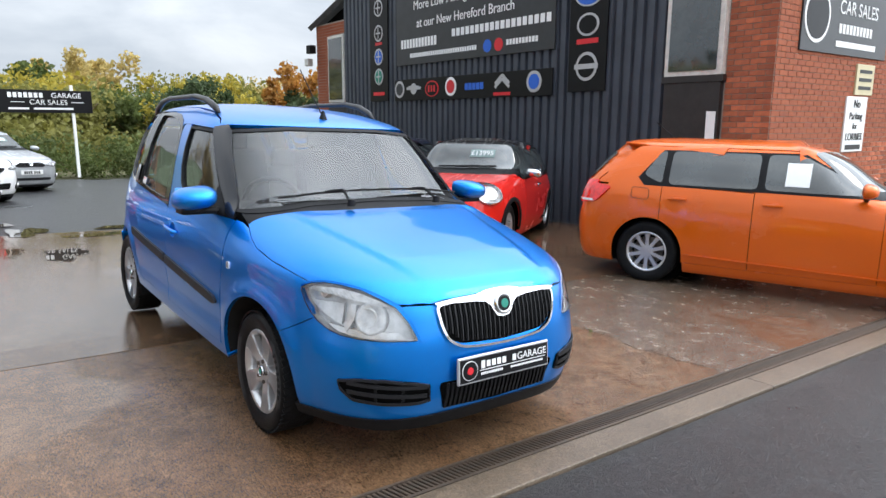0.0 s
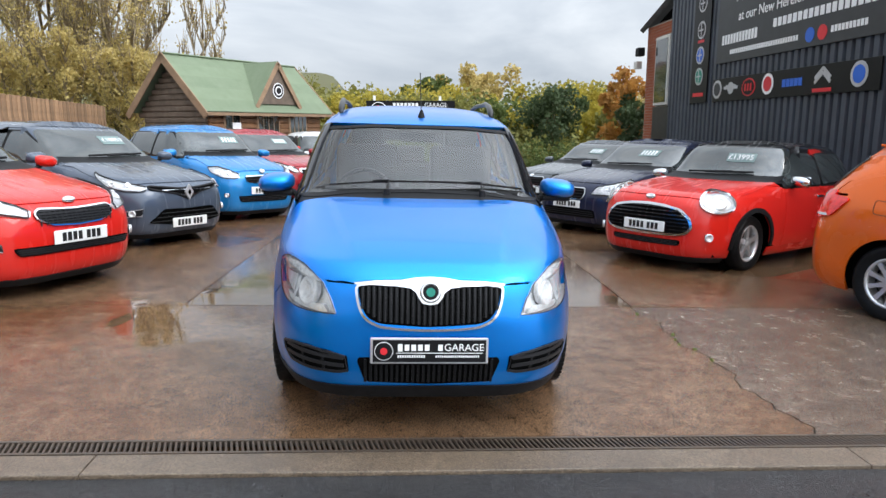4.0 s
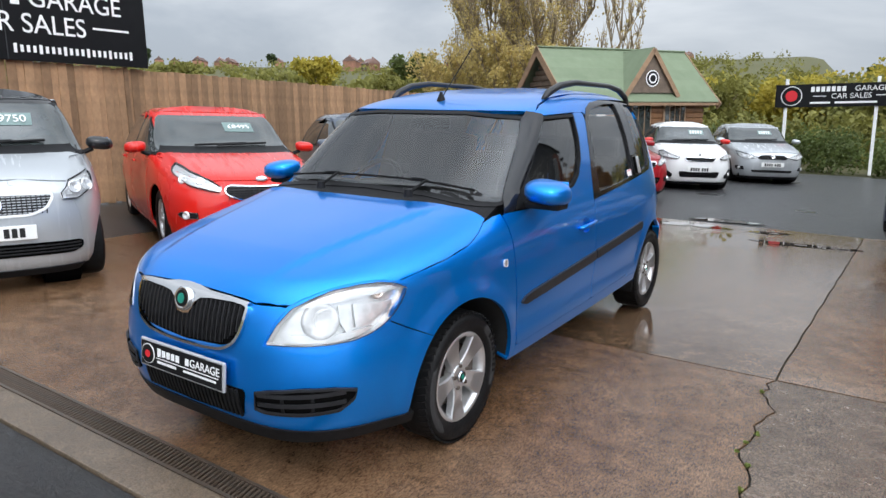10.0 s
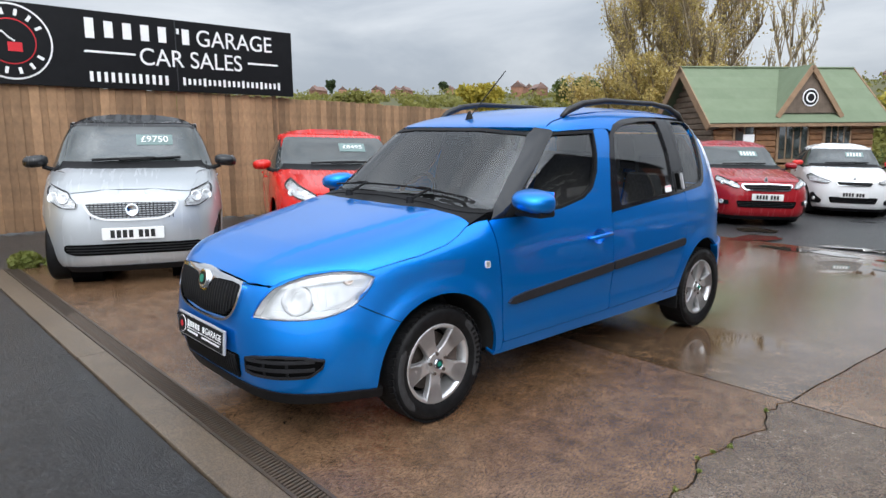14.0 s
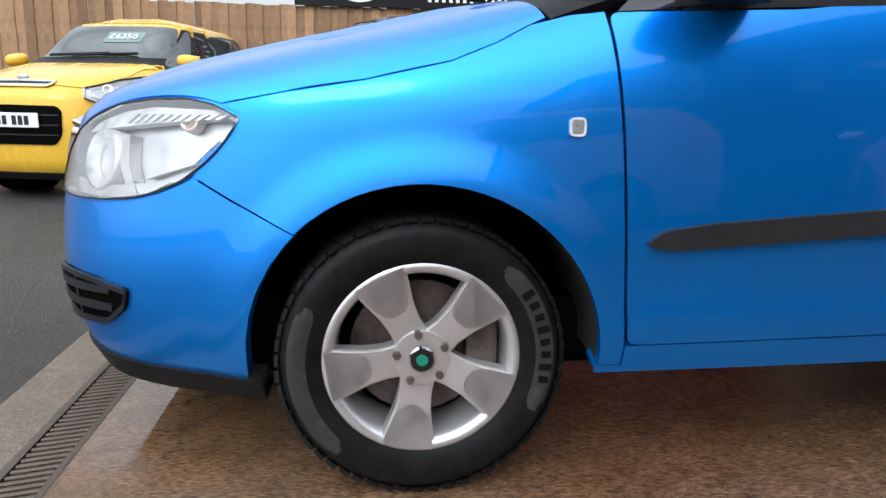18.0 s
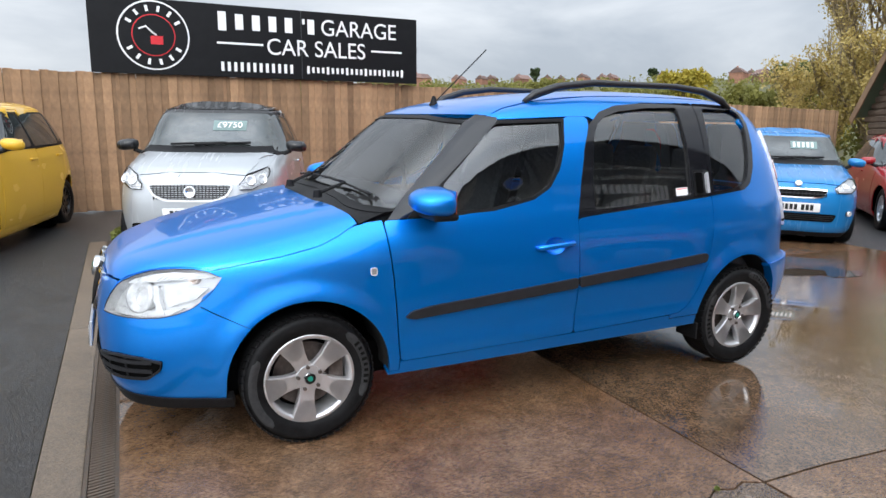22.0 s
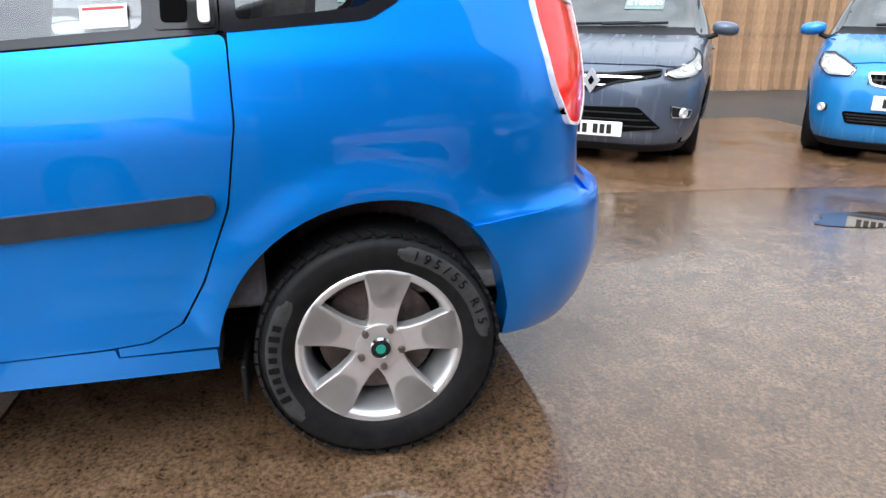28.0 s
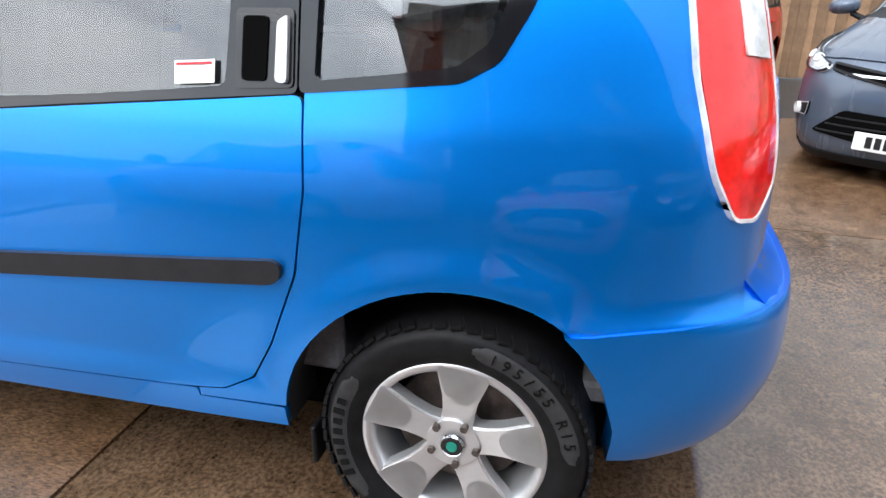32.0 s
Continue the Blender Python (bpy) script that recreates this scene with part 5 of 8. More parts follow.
    half += [(ph_(-0.37, 0.619), 0.619), (ph_(-0.442, 0.659), 0.659), (56.2, 0.645), (52.2, 0.621), (48.2, 0.606), (43.5, 0.599), (37, 0.597), (26.8, 0.600), (29.4, 0.68), (32.4, 0.738), (31, 0.742), (24, 0.742), (18, 0.755), (8, 0.762)]
    bo = half + [(-a, b) for a, b in half[::-1]]
    part("front_bumper", skin(sh, "wrap", bo, (2.5, 0.03), -0.001, 0.03), P_BLUE, root)
    part("front_lip", skin(sh, "wrap", [(-66, 0.205), (66, 0.205), (66, 0.252), (20, 0.268), (-20, 0.268), (-66, 0.252)], (3, 0.03), 0.006, 0.05), PLASTIC, root, "black bumper lip")
    go = rounded([(-0.23, 0.575), (0, 0.560), (0.23, 0.575), (0.282, 0.60), (0.312, 0.66), (0.326, 0.742), (0.2, 0.752), (-0.2, 0.752), (-0.326, 0.742), (-0.312, 0.66), (-0.282, 0.60)], 0.03, 3)
    gr = part("grille", skin(sh, "front", go, 0.04, 0.003, 0.01), VOID, root, "black ribbed grille in a chrome frame")
    for k in range(25):
        x = -0.300 + 0.025 * k
        e = max(0.0, abs(x) - 0.225)
        z0, z1 = 0.570 + 0.02 * abs(x) / 0.25 + 0.6 * e, 0.735
        part("grille_rib", skin(sh, "front", [(x - 0.0085, z0), (x + 0.0085, z0), (x + 0.0085, z1), (x - 0.0085, z1)], (0.006, 0.05), 0.010, 0.012), PLASTIC, gr)
        part("rib_crest", skin(sh, "front", [(x - 0.003, z0), (x + 0.003, z0), (x + 0.003, z1), (x - 0.003, z1)], (0.006, 0.05), 0.019, 0.012), TRIM, gr)
    part("grille_frame", ring_skin(sh, "front", rounded([(-0.23, 0.558), (-0.12, 0.547), (0, 0.543), (0.12, 0.547), (0.23, 0.558), (0.296, 0.592), (0.324, 0.65), (0.338, 0.742), (0.2, 0.757), (-0.2, 0.757), (-0.338, 0.742), (-0.324, 0.65), (-0.296, 0.592)], 0.03, 3), 0.011, 120, 0.016, 0.02), CHROME, gr)
    ct = [(0.0, 0.660), (0.034, 0.666), (0.052, 0.688), (0.065, 0.712), (0.092, 0.729), (0.15, 0.736), (0.25, 0.739), (0.333, 0.738), (0.338, 0.746), (0.25, 0.756), (0.13, 0.760), (0.07, 0.768), (0.0, 0.771)]
    part("chrome_top", skin(sh, "front", ct + [(-x, z) for x, z in ct[-2:0:-1]], 0.02, 0.021, 0.02), CHROME, gr, "chrome bar that dips round the badge")
    q = sh.end(0, 0.716)
    nb = Vector((0, -0.97, 0.22)).normalized()
    bd = part("badge", lathe_at(q + nb * 0.02, nb, 0.050), CHROME, root, "round chrome and green badge")
    bm = cyl(0.033, 0.033, 0.006, (0, 0, 0), "z", 24)
    qq = nb.to_track_quat("Z", "Y").to_matrix()
    for v in bm.verts:
        v.co = q + nb * 0.034 + qq @ v.co
    part("badge_disc", bm, SIGN_K, bd)
    bm = cyl(0.020, 0.020, 0.006, (0, 0, 0.002), "z", 24)
    for v in bm.verts:
        v.co = q + nb * 0.034 + qq @ v.co
    part("badge_centre", bm, GREEN_V, bd)
    lg = part("lower_grille", skin(sh, "front", rounded([(-0.29, 0.292), (0, 0.280), (0.29, 0.292), (0.325, 0.395), (0.32, 0.415), (-0.32, 0.415), (-0.325, 0.395)], 0.02, 3), 0.04, 0.003, 0.01), VOID, root)
    for k in range(25):
        x = -0.288 + 0.024 * k
        part("grille_rib", skin(sh, "front", [(x - 0.006, 0.297), (x + 0.006, 0.297), (x + 0.006, 0.41), (x - 0.006, 0.41)], (0.02, 0.06), 0.012, 0.01), PLASTIC, lg)
    # dealer's plate
    pm = Matrix.Translation((0, -0.868, 0.459)) @ Matrix.Rotation(radians(-4), 4, "X")
    bm = box(0.53, 0.014, 0.118, bevel=0.004, seg=1)
    for v in bm.verts:
        v.co = pm @ v.co
    pl = part("dealer_plate", bm, SILVER_V, root, "black dealer plate in a silver frame")
    bm = box(0.508, 0.004, 0.100, (0, -0.0085, 0.0))
    for v in bm.verts:
        v.co = pm @ v.co
    part("plate_face", bm, SIGN_K, pl)
    text_mesh("GARAGE", 0.046, pm @ Matrix.Translation((0.155, -0.0115, 0.016)), WHITE, pl, depth=0.0008)
    for x0, w_, z_, h_, c_ in tuple((-0.132 + 0.030 * k, 0.021, 0.016, 0.034 if k == 0 else 0.028, WHITE) for k in range(7) if k != 5) + tuple((-0.14 + 0.0105 * k, 0.007, -0.024, 0.011, WHITE) for k in range(12)) + tuple((0.03 + 0.0095 * k, 0.0065, -0.024, 0.009, WHITE) for k in range(21)) + ((0.045, 0.39, -0.0085, 0.003, WHITE),):
        bm = box(w_, 0.002, h_, (x0, -0.0112, z_))
        for v in bm.verts:
            v.co = pm @ v.co
        part("bar", bm, c_, pl)
    bm = cyl(0.042, 0.042, 0.003, (-0.205, -0.0115, 0.0), "y", 28)
    for v in bm.verts:
        v.co = pm @ v.co
    rd = part("roundel", bm, WHITE, pl)
    bm = cyl(0.039, 0.039, 0.003, (-0.205, -0.0128, 0.0), "y", 28)
    for v in bm.verts:
        v.co = pm @ v.co
    part("roundel_ring", bm, SIGN_K, rd)
    bm = cyl(0.016, 0.016, 0.003, (-0.205, -0.0141, 0.0), "y", 28)
    for v in bm.verts:
        v.co = pm @ v.co
    part("roundel_centre", bm, RED_V, rd)
    # bonnet, screen, roof
    hb = [(0.0, sh.end(0, 0.772).y), (0.12, sh.end(0.12, 0.768).y), (0.24, sh.end(0.24, 0.762).y)] + [(sh.wrap(a, b, 0).x, sh.wrap(a, b, 0).y) for a, b in ((24, 0.748), (30, 0.748), (33.6, 0.748), (38, 0.779), (43.5, 0.803), (50, 0.815), (56, 0.816))]
    hb += [(sh.side(y, z).x, y) for y, z in bl] + [(0.735, 0.235), (0.60, 0.20), (0.3, 0.145)]
    hb = [(x * 0.9992, y) for x, y in hb]

    def crown(x, y):
        # two creases run from the grille's corners to the screen, dying out at the shut lines
        e = (0.36 + 0.20 * (y + 0.75) / 0.9 - abs(x)) / 0.05
        t = max(0.0, min(1.0, e))
        return 0.011 * t * t * (3 - 2 * t) * max(0.0, min(1.0, (y + 0.78) / 0.25)) * max(0.0, min(1.0, (0.22 - y) / 0.15))
    sh.crown = crown
    part("bonnet", skin(sh, "top", hb + [(-x, y) for x, y in hb[:0:-1]], 0.02, 0.0, 0.02), P_BLUE, root)
    sh.crown = None
    part("scuttle", skin(sh, "top", [(-0.735, 0.245), (-0.6, 0.205), (-0.3, 0.15), (0.3, 0.15), (0.6, 0.205), (0.735, 0.245), (0.72, 0.40), (0.3, 0.29), (-0.3, 0.29), (-0.72, 0.40)], st, -0.006, 0.02), PLASTIC, root, "black plastic scuttle panel")
    wo = rounded([(-0.735, 1.030), (-0.40, 1.070), (0, 1.080), (0.40, 1.070), (0.735, 1.030), (0.622, 1.415), (0.3, 1.443), (-0.3, 1.443), (-0.622, 1.415)], 0.03, 3)
    ws = part("windscreen", skin(sh, "front", wo, 0.04, -0.006, 0.005), GLASS_W, root)
    ws.visible_shadow = False
    part("screen_border", ring_skin(sh, "front", rounded([(-0.748, 1.015), (-0.40, 1.055), (0, 1.066), (0.40, 1.055), (0.748, 1.015), (0.634, 1.430), (0.3, 1.456), (-0.3, 1.456), (-0.634, 1.430)], 0.03, 3), 0.016, 140, -0.002, 0.012), PLASTIC, root)
    for x0, x1, z0, z1 in ((-0.55, 0.10, 1.075, 1.105), (0.05, 0.62, 1.105, 1.07)):
        a, b = sh.end(x0, z0), sh.end(x1, z1)
        up = Vector((0, -0.03, 0.03))
        wi = part("wiper", tube([a + up * 0.6, a.lerp(b, 0.33) + up * 0.9, a.lerp(b, 0.66) + up * 0.9, b + up * 0.6], 0.006), PLASTIC, ws)
        c = sh.end((x0 + x1) / 2 + 0.02, 1.05)
        part("wiper_arm", tube([c + Vector((0, -0.06, 0.02)), a.lerp(b, 0.55) + up * 1.2, a.lerp(b, 0.4) + up * 1.1], 0.008), PLASTIC, wi)
        part("wiper_pivot", cyl(0.024, 0.018, 0.035, c + Vector((0, -0.06, 0.02)), "z", 14), PLASTIC, wi)
    rf = [(x, sh.end(x, 1.459).y) for x in (0.0, 0.15, 0.3, 0.42, 0.5, 0.55)]
    rf += [(sh.side(y, z).x, y) for y, z in [(0.955, 1.455), (1.05, 1.493), (1.25, 1.533), (1.6, 1.566), (1.9, 1.573), (2.2, 1.573), (2.5, 1.565), (2.7, 1.548), (2.80, 1.523)]]
    rf += [(x, sh.end(x, 1.532, True).y) for x in (0.46, 0.3, 0.15, 0.0)]
    rf = [(x * 0.998, y) for x, y in rf]
    part("roof", skin(sh, "top", rf + [(-x, y) for x, y in rf[-2:0:-1]], 0.05, 0.0, 0.02), P_BLUE, root)
    ae = part("aerial_base", cyl(0.028, 0.008, 0.055, (0.02, 0.93, sh.above(0.02, 0.93).z + 0.02), "z", 14), PLASTIC, root)
    part("aerial", tube([(0.02, 0.93, 1.52), (0.02, 1.08, 1.66), (0.02, 1.26, 1.83)], 0.0035, 6), PLASTIC, ae)
    # back
    rb = [(127, 0.26), (233, 0.26), (246, 0.28), (246.3, 0.37), (249, 0.49), (252.5, 0.565), (254.5, 0.596), (233, 0.605), (127, 0.605), (105.5, 0.596), (107.5, 0.565), (111, 0.49), (113.7, 0.37), (114, 0.28)]
    part("rear_bumper", skin(sh, "wrap", rb, (3, 0.04), 0.010, 0.05, y0=wb), P_BLUE, root)
    tg = part("tailgate", skin(sh, "rear", [(-0.58, 0.60), (-0.60, 0.955), (0.60, 0.955), (0.58, 0.60)], 0.06, -0.004, 0.02), P_BLUE, root)
    part("tailgate_frame", ring_skin(sh, "rear", [(-0.66, 0.95), (-0.60, 1.44), (-0.5, 1.53), (0.5, 1.53), (0.60, 1.44), (0.66, 0.95)], 0.075, 100, -0.004, 0.02), P_BLUE, tg)
    part("rear_screen", skin(sh, "rear", rounded([(-0.59, 0.99), (-0.54, 1.43), (0.54, 1.43), (0.59, 0.99)], 0.05, 3), 0.06, -0.008, 0.004), GLASS, tg).visible_shadow = False
    for s in (1, -1):
        part("rear_corner", skin(sh, "wrap", [(s * a, b) for a, b in [(116, 0.59), (116, 1.34), (119, 1.47), (132, 1.47), (139, 1.34), (142, 0.59)]], (1.5, 0.03), -0.006, 0.0, y0=wb), P_BLUE, root)
        part("bumper_shelf", skin(sh, "wrap", [(s * a, b) for a, b in [(121, 0.585), (121, 0.64), (179, 0.64), (179, 0.585)]], (2, 0.01), -0.004, 0.02, y0=wb), P_BLUE, root)
    # inside
    part("underbody", box(1.30, 3.5, 0.16, (0, 1.25, 0.30), 0.03, 1), VOID, root)
    part("engine_bay", box(1.05, 0.95, 0.45, (0, -0.2, 0.55), 0.05, 1), VOID, root)
    part("dashboard", box(1.36, 0.42, 0.30, (0, 0.52, 0.90), 0.08, 3), TRIM, root, "dark dashboard")
    part("cabin_floor", box(1.42, 2.6, 0.05, (0, 1.75, 0.42), 0.01, 1), SEAT, root)
    part("boot_floor", box(1.16, 0.6, 0.30, (0, 2.72, 0.60), 0.02, 1), SEAT, root)
    part("headlining", skin(sh, "top", [(x * 0.97, y) for x, y in rf] + [(-x * 0.97, y) for x, y in rf[-2:0:-1]], 0.08, -0.035, 0.0), HEADL, root)
    for s in (1, -1):
        part("door_lining", box(0.03, 1.9, 0.58, (s * 0.735, 1.4, 0.70), 0.01, 1), SEAT, root)
    sw = part("steering_wheel", torus_mesh(0.185, 0.017, Matrix.Translation((-0.36, 0.80, 0.98)) @ Matrix.Rotation(radians(65), 4, "X")), PLASTIC, root, smooth=True)
    part("steering_boss", box(0.2, 0.05, 0.09, (-0.36, 0.78, 0.975), 0.02, 2), PLASTIC, sw)
    for x, y in ((-0.36, 1.25), (0.36, 1.25), (-0.44, 2.15), (0.0, 2.15), (0.44, 2.15)):
        w_ = 0.50 if y < 2 else 0.40
        se = part("seat", box(w_, 0.50, 0.16, (x, y - 0.05, 0.66 if y < 2 else 0.72), 0.05, 3), SEAT, root, "dark grey cloth seat")
        part("seat_back", box(w_ - 0.02, 0.14, 0.62 if y < 2 else 0.48, (x, y + 0.24, 1.0 if y < 2 else 0.90), 0.055, 3, None, Matrix.Rotation(radians(-14), 3, "X")), SEAT, se)
        part("headrest", box(0.25, 0.09, 0.17, (x, y + 0.33, 1.36 if y < 2 else 1.19), 0.04, 3), SEAT, se)
    part("rear_view_mirror", box(0.24, 0.03, 0.07, (0, 0.87, 1.38), 0.014, 2), PLASTIC, root)
    return root


def torus_mesh(R, r, m, a=28, b=8):
    bm = bmesh.new()
    vs = [[bm.verts.new(m @ Vector(((R + r * math.cos(2 * math.pi * j / b)) * math.cos(2 * math.pi * i / a), (R + r * math.cos(2 * math.pi * j / b)) * math.sin(2 * math.pi * i / a), r * math.sin(2 * math.pi * j / b)))) for j in range(b)] for i in range(a)]
    for i in range(a):
        for j in range(b):
            bm.faces.new((vs[i][j], vs[(i + 1) % a][j], vs[(i + 1) % a][(j + 1) % b], vs[i][(j + 1) % b]))
    return bm


RUB_L = mat("black_rubber_lettering", (0.006, 0.006, 0.006), 0.5, spec=0.1)
RUB_G = mat("grey_scuffed_rubber", (0.034, 0.034, 0.035), 0.6, spec=0.2, vary=0.25, scale=40)
LINER = mat("black_arch_liner", (0.010, 0.010, 0.010), 0.85, vary=0.4, scale=14, bump=0.1, bscale=80)
PILLAR = mat("satin_black_pillar", (0.008, 0.008, 0.010), 0.07, spec=0.6, vary=0.2, scale=10)
RAIL = mat("satin_rail", (0.02, 0.02, 0.022), 0.32, vary=0.15, scale=20)
GLASS_W = thin_glass("windscreen_glass", (0.90, 0.93, 0.92), 1.95)
LENS_C = thin_glass("clear_cover", (0.97, 0.98, 0.99))
LENS_O2 = mat("pale_amber", (0.85, 0.72, 0.64), 0.15, 0.4, vary=0.1, scale=30)
HEADL = mat("pale_headlining", (0.45, 0.45, 0.43), 0.9, vary=0.08, scale=20)
TILT = math.degrees(math.atan(0.03))
hero_car(pose(0, 0, 0.02, 0, TILT, 0))


# ---- ground ----
def G(x, y):
    """The height of the ground: it falls gently towards +x and to the back."""
    z = 0.02 - 0.03 * max(-9.0, min(9.0, x)) - 0.017 * min(max(0.0, y - 2), 22)
    d = math.hypot(x, y)
    if x < -11 and d > 30:
        z += min(46.0, max(0.0, (d - 30)) * 0.083) * min(1.0, (-11 - x) / 40)
    return z


def wet(name, c1, c2, r0, r1, scale=1.2, bump=0.25, bscale=90.0, speck=0.0, grain=(1, 1, 1), puddle=0.62):
    """Wet paving: two tones, grit, and smooth puddles where water stands."""
    m = bpy.data.materials.new(name)
    m.use_nodes = True
    n, l = m.node_tree.nodes, m.node_tree.links
    b = n["Principled BSDF"]
    tc = n.new("ShaderNodeTexCoord")

    def noise_at(s, det, rough=0.6, sc=(1, 1, 1)):
        mp = n.new("ShaderNodeMapping")
        mp.inputs["Scale"].default_value = sc
        l.new(tc.outputs["Object"], mp.inputs[0])
        q = n.new("ShaderNodeTexNoise")
        q.inputs["Scale"].default_value = s
        q.inputs["Detail"].default_value = det
        q.inputs["Roughness"].default_value = rough
        l.new(mp.outputs[0], q.inputs["Vector"])
        return q.outputs["Fac"]

    def ramp(src, a, z):
        q = n.new("ShaderNodeMapRange")
        q.inputs[1].default_value, q.inputs[2].default_value = a, z
        l.new(src, q.inputs[0])
        return q.outputs[0]

    big, mid_, fine = noise_at(scale, 6), noise_at(scale * 9, 8, 0.7), noise_at(bscale, 6, 0.75, grain)
    mx = n.new("ShaderNodeMixRGB")
    mx.inputs[1].default_value, mx.inputs[2].default_value = (*c1, 1), (*c2, 1)
    l.new(ramp(big, 0.35, 0.65), mx.inputs[0])
    m2 = n.new("ShaderNodeMixRGB")
    m2.blend_type = "MULTIPLY"
    m2.inputs[0].default_value = 0.75
    l.new(mx.outputs[0], m2.inputs[1])
    cr = n.new("ShaderNodeValToRGB")
    cr.color_ramp.elements[0].position, cr.color_ramp.elements[1].position = 0.3, 0.7
    cr.color_ramp.elements[0].color, cr.color_ramp.elements[1].color = (0.45, 0.42, 0.38, 1), (1.25, 1.25, 1.25, 1)
    l.new(mid_, cr.inputs[0])
    l.new(cr.outputs[0], m2.inputs[2])
    m3 = n.new("ShaderNodeMixRGB")
    m3.blend_type = "MULTIPLY"
    m3.inputs[0].default_value = 0.95
    cf = n.new("ShaderNodeValToRGB")
    cf.color_ramp.elements[0].position, cf.color_ramp.elements[1].position = 0.40, 0.61
    cf.color_ramp.elements[0].color, cf.color_ramp.elements[1].color = (0.5 - speck, 0.48 - speck, 0.46 - speck, 1), (1.2 + speck, 1.2 + speck, 1.2 + speck, 1)
    l.new(fine, cf.inputs[0])
    l.new(m2.outputs[0], m3.inputs[1])
    l.new(cf.outputs[0], m3.inputs[2])
    l.new(m3.outputs[0], b.inputs["Base Color"])
    pud = ramp(noise_at(scale * 0.55, 3, 0.5), puddle, puddle + 0.07)
    rr = n.new("ShaderNodeMapRange")
    rr.inputs[3].default_value, rr.inputs[4].default_value = r0, r1
    l.new(mid_, rr.inputs[0])
    rm = n.new("ShaderNodeMix")
    l.new(pud, rm.inputs[0])
    l.new(rr.outputs[0], rm.inputs[2])
    rm.inputs[3].default_value = 0.03
    l.new(rm.outputs[0], b.inputs["Roughness"])
    b.inputs["Specular IOR Level"].default_value = 0.75
    inv = n.new("ShaderNodeMath")
    inv.operation = "SUBTRACT"
    inv.inputs[0].default_value = 1.0
    l.new(pud, inv.inputs[1])
    st = n.new("ShaderNodeMath")
    st.operation = "MULTIPLY"
    st.inputs[1].default_value = bump
    l.new(inv.outputs[0], st.inputs[0])
    bp = n.new("ShaderNodeBump")
    bp.inputs["Distance"].default_value = 0.006
    l.new(st.outputs[0], bp.inputs["Strength"])
    l.new(fine, bp.inputs["Height"])
    l.new(bp.outputs[0], b.inputs["Normal"])
    return m


CONC = wet("wet_brown_concrete", (0.150, 0.078, 0.038), (0.20, 0.122, 0.072), 0.05, 0.34, 0.9, 0.55, 110, 0.08, (1.5, 0.45, 1), 0.56)
CONC_G = wet("wet_grey_concrete", (0.120, 0.072, 0.040), (0.165, 0.108, 0.070), 0.03, 0.17, 0.8, 0.10, 75, 0.10, (1, 1, 1), 0.50)
CONC_T = wet("gritty_patched_concrete", (0.130, 0.090, 0.062), (0.175, 0.128, 0.094), 0.08, 0.40, 0.8, 0.7, 105, 0.22, (1.2, 0.8, 1), 0.62)
KERB = wet("pale_kerb_concrete", (0.19, 0.143, 0.10), (0.135, 0.10, 0.07), 0.25, 0.6, 2.5, 0.5, 110, 0.1, (1, 1, 1), 0.9)
TARMAC = wet("wet_tarmac", (0.024, 0.025, 0.027), (0.038, 0.038, 0.040), 0.16, 0.5, 1.0, 3.0, 52, 0.5, (1, 1, 1), 0.66)
GRASS = mat("rough_grass", (0.07, 0.085, 0.03), 0.9, vary=0.4, scale=0.8, bump=0.6, bscale=20, color2=(0.10, 0.08, 0.035))
IRON = mat("rusty_iron", (0.075, 0.066, 0.058), 0.5, 0.4, vary=0.5, scale=30, bump=0.3, bscale=90, color2=(0.11, 0.075, 0.052))


def sheet(xs, ys, dz, name, material, label, category, kind="structure", hf=None):
    bm = bmesh.new()
    f = hf or G
    vs = [[bm.verts.new((x, y, f(x, y) + dz)) for y in ys] for x in xs]
    for i in range(len(xs) - 1):
        for j in range(len(ys) - 1):
            bm.faces.new((vs[i][j], vs[i + 1][j], vs[i + 1][j + 1], vs[i][j + 1]))
    ob = part(name, bm, material, smooth=True)
    return tagged(ob, label, category, "", kind)


def span(*stops):
    out = []
    for a, b, k in stops:
        out += [a + (b - a) * i / k for i in range(k)]
    return out + [stops[-1][1]]


GX = span((-600, -120, 8), (-120, -30, 14), (-30, -9, 10), (-9, 9, 18), (9, 40, 8), (40, 600, 8))
GY = span((-600, -60, 6), (-60, -6, 10), (-6, 2, 8), (2, 24, 22), (24, 120, 14), (120, 600, 8))
sheet(GX, GY, -0.09, "ground", GRASS, "rough grass ground reaching to the far hill", "ground")
sheet(span((-60, -9, 10), (-9, 9, 36), (9, 60, 10)), span((-14, -1.10, 30)), -0.018, "road", TARMAC, "wet dark tarmac road along the yard", "road")
sheet(span((-8.6, 9, 36), (9, 30, 6)), span((7.76, 21.0, 28)), -0.012, "yard", TARMAC, "wet dark tarmac yard behind the concrete", "yard")
sheet(span((-8.2, -4.92, 10)), span((-1.10, 7.75, 18)), -0.012, "yard_side", TARMAC, "wet tarmac strip beside the fence", "yard")

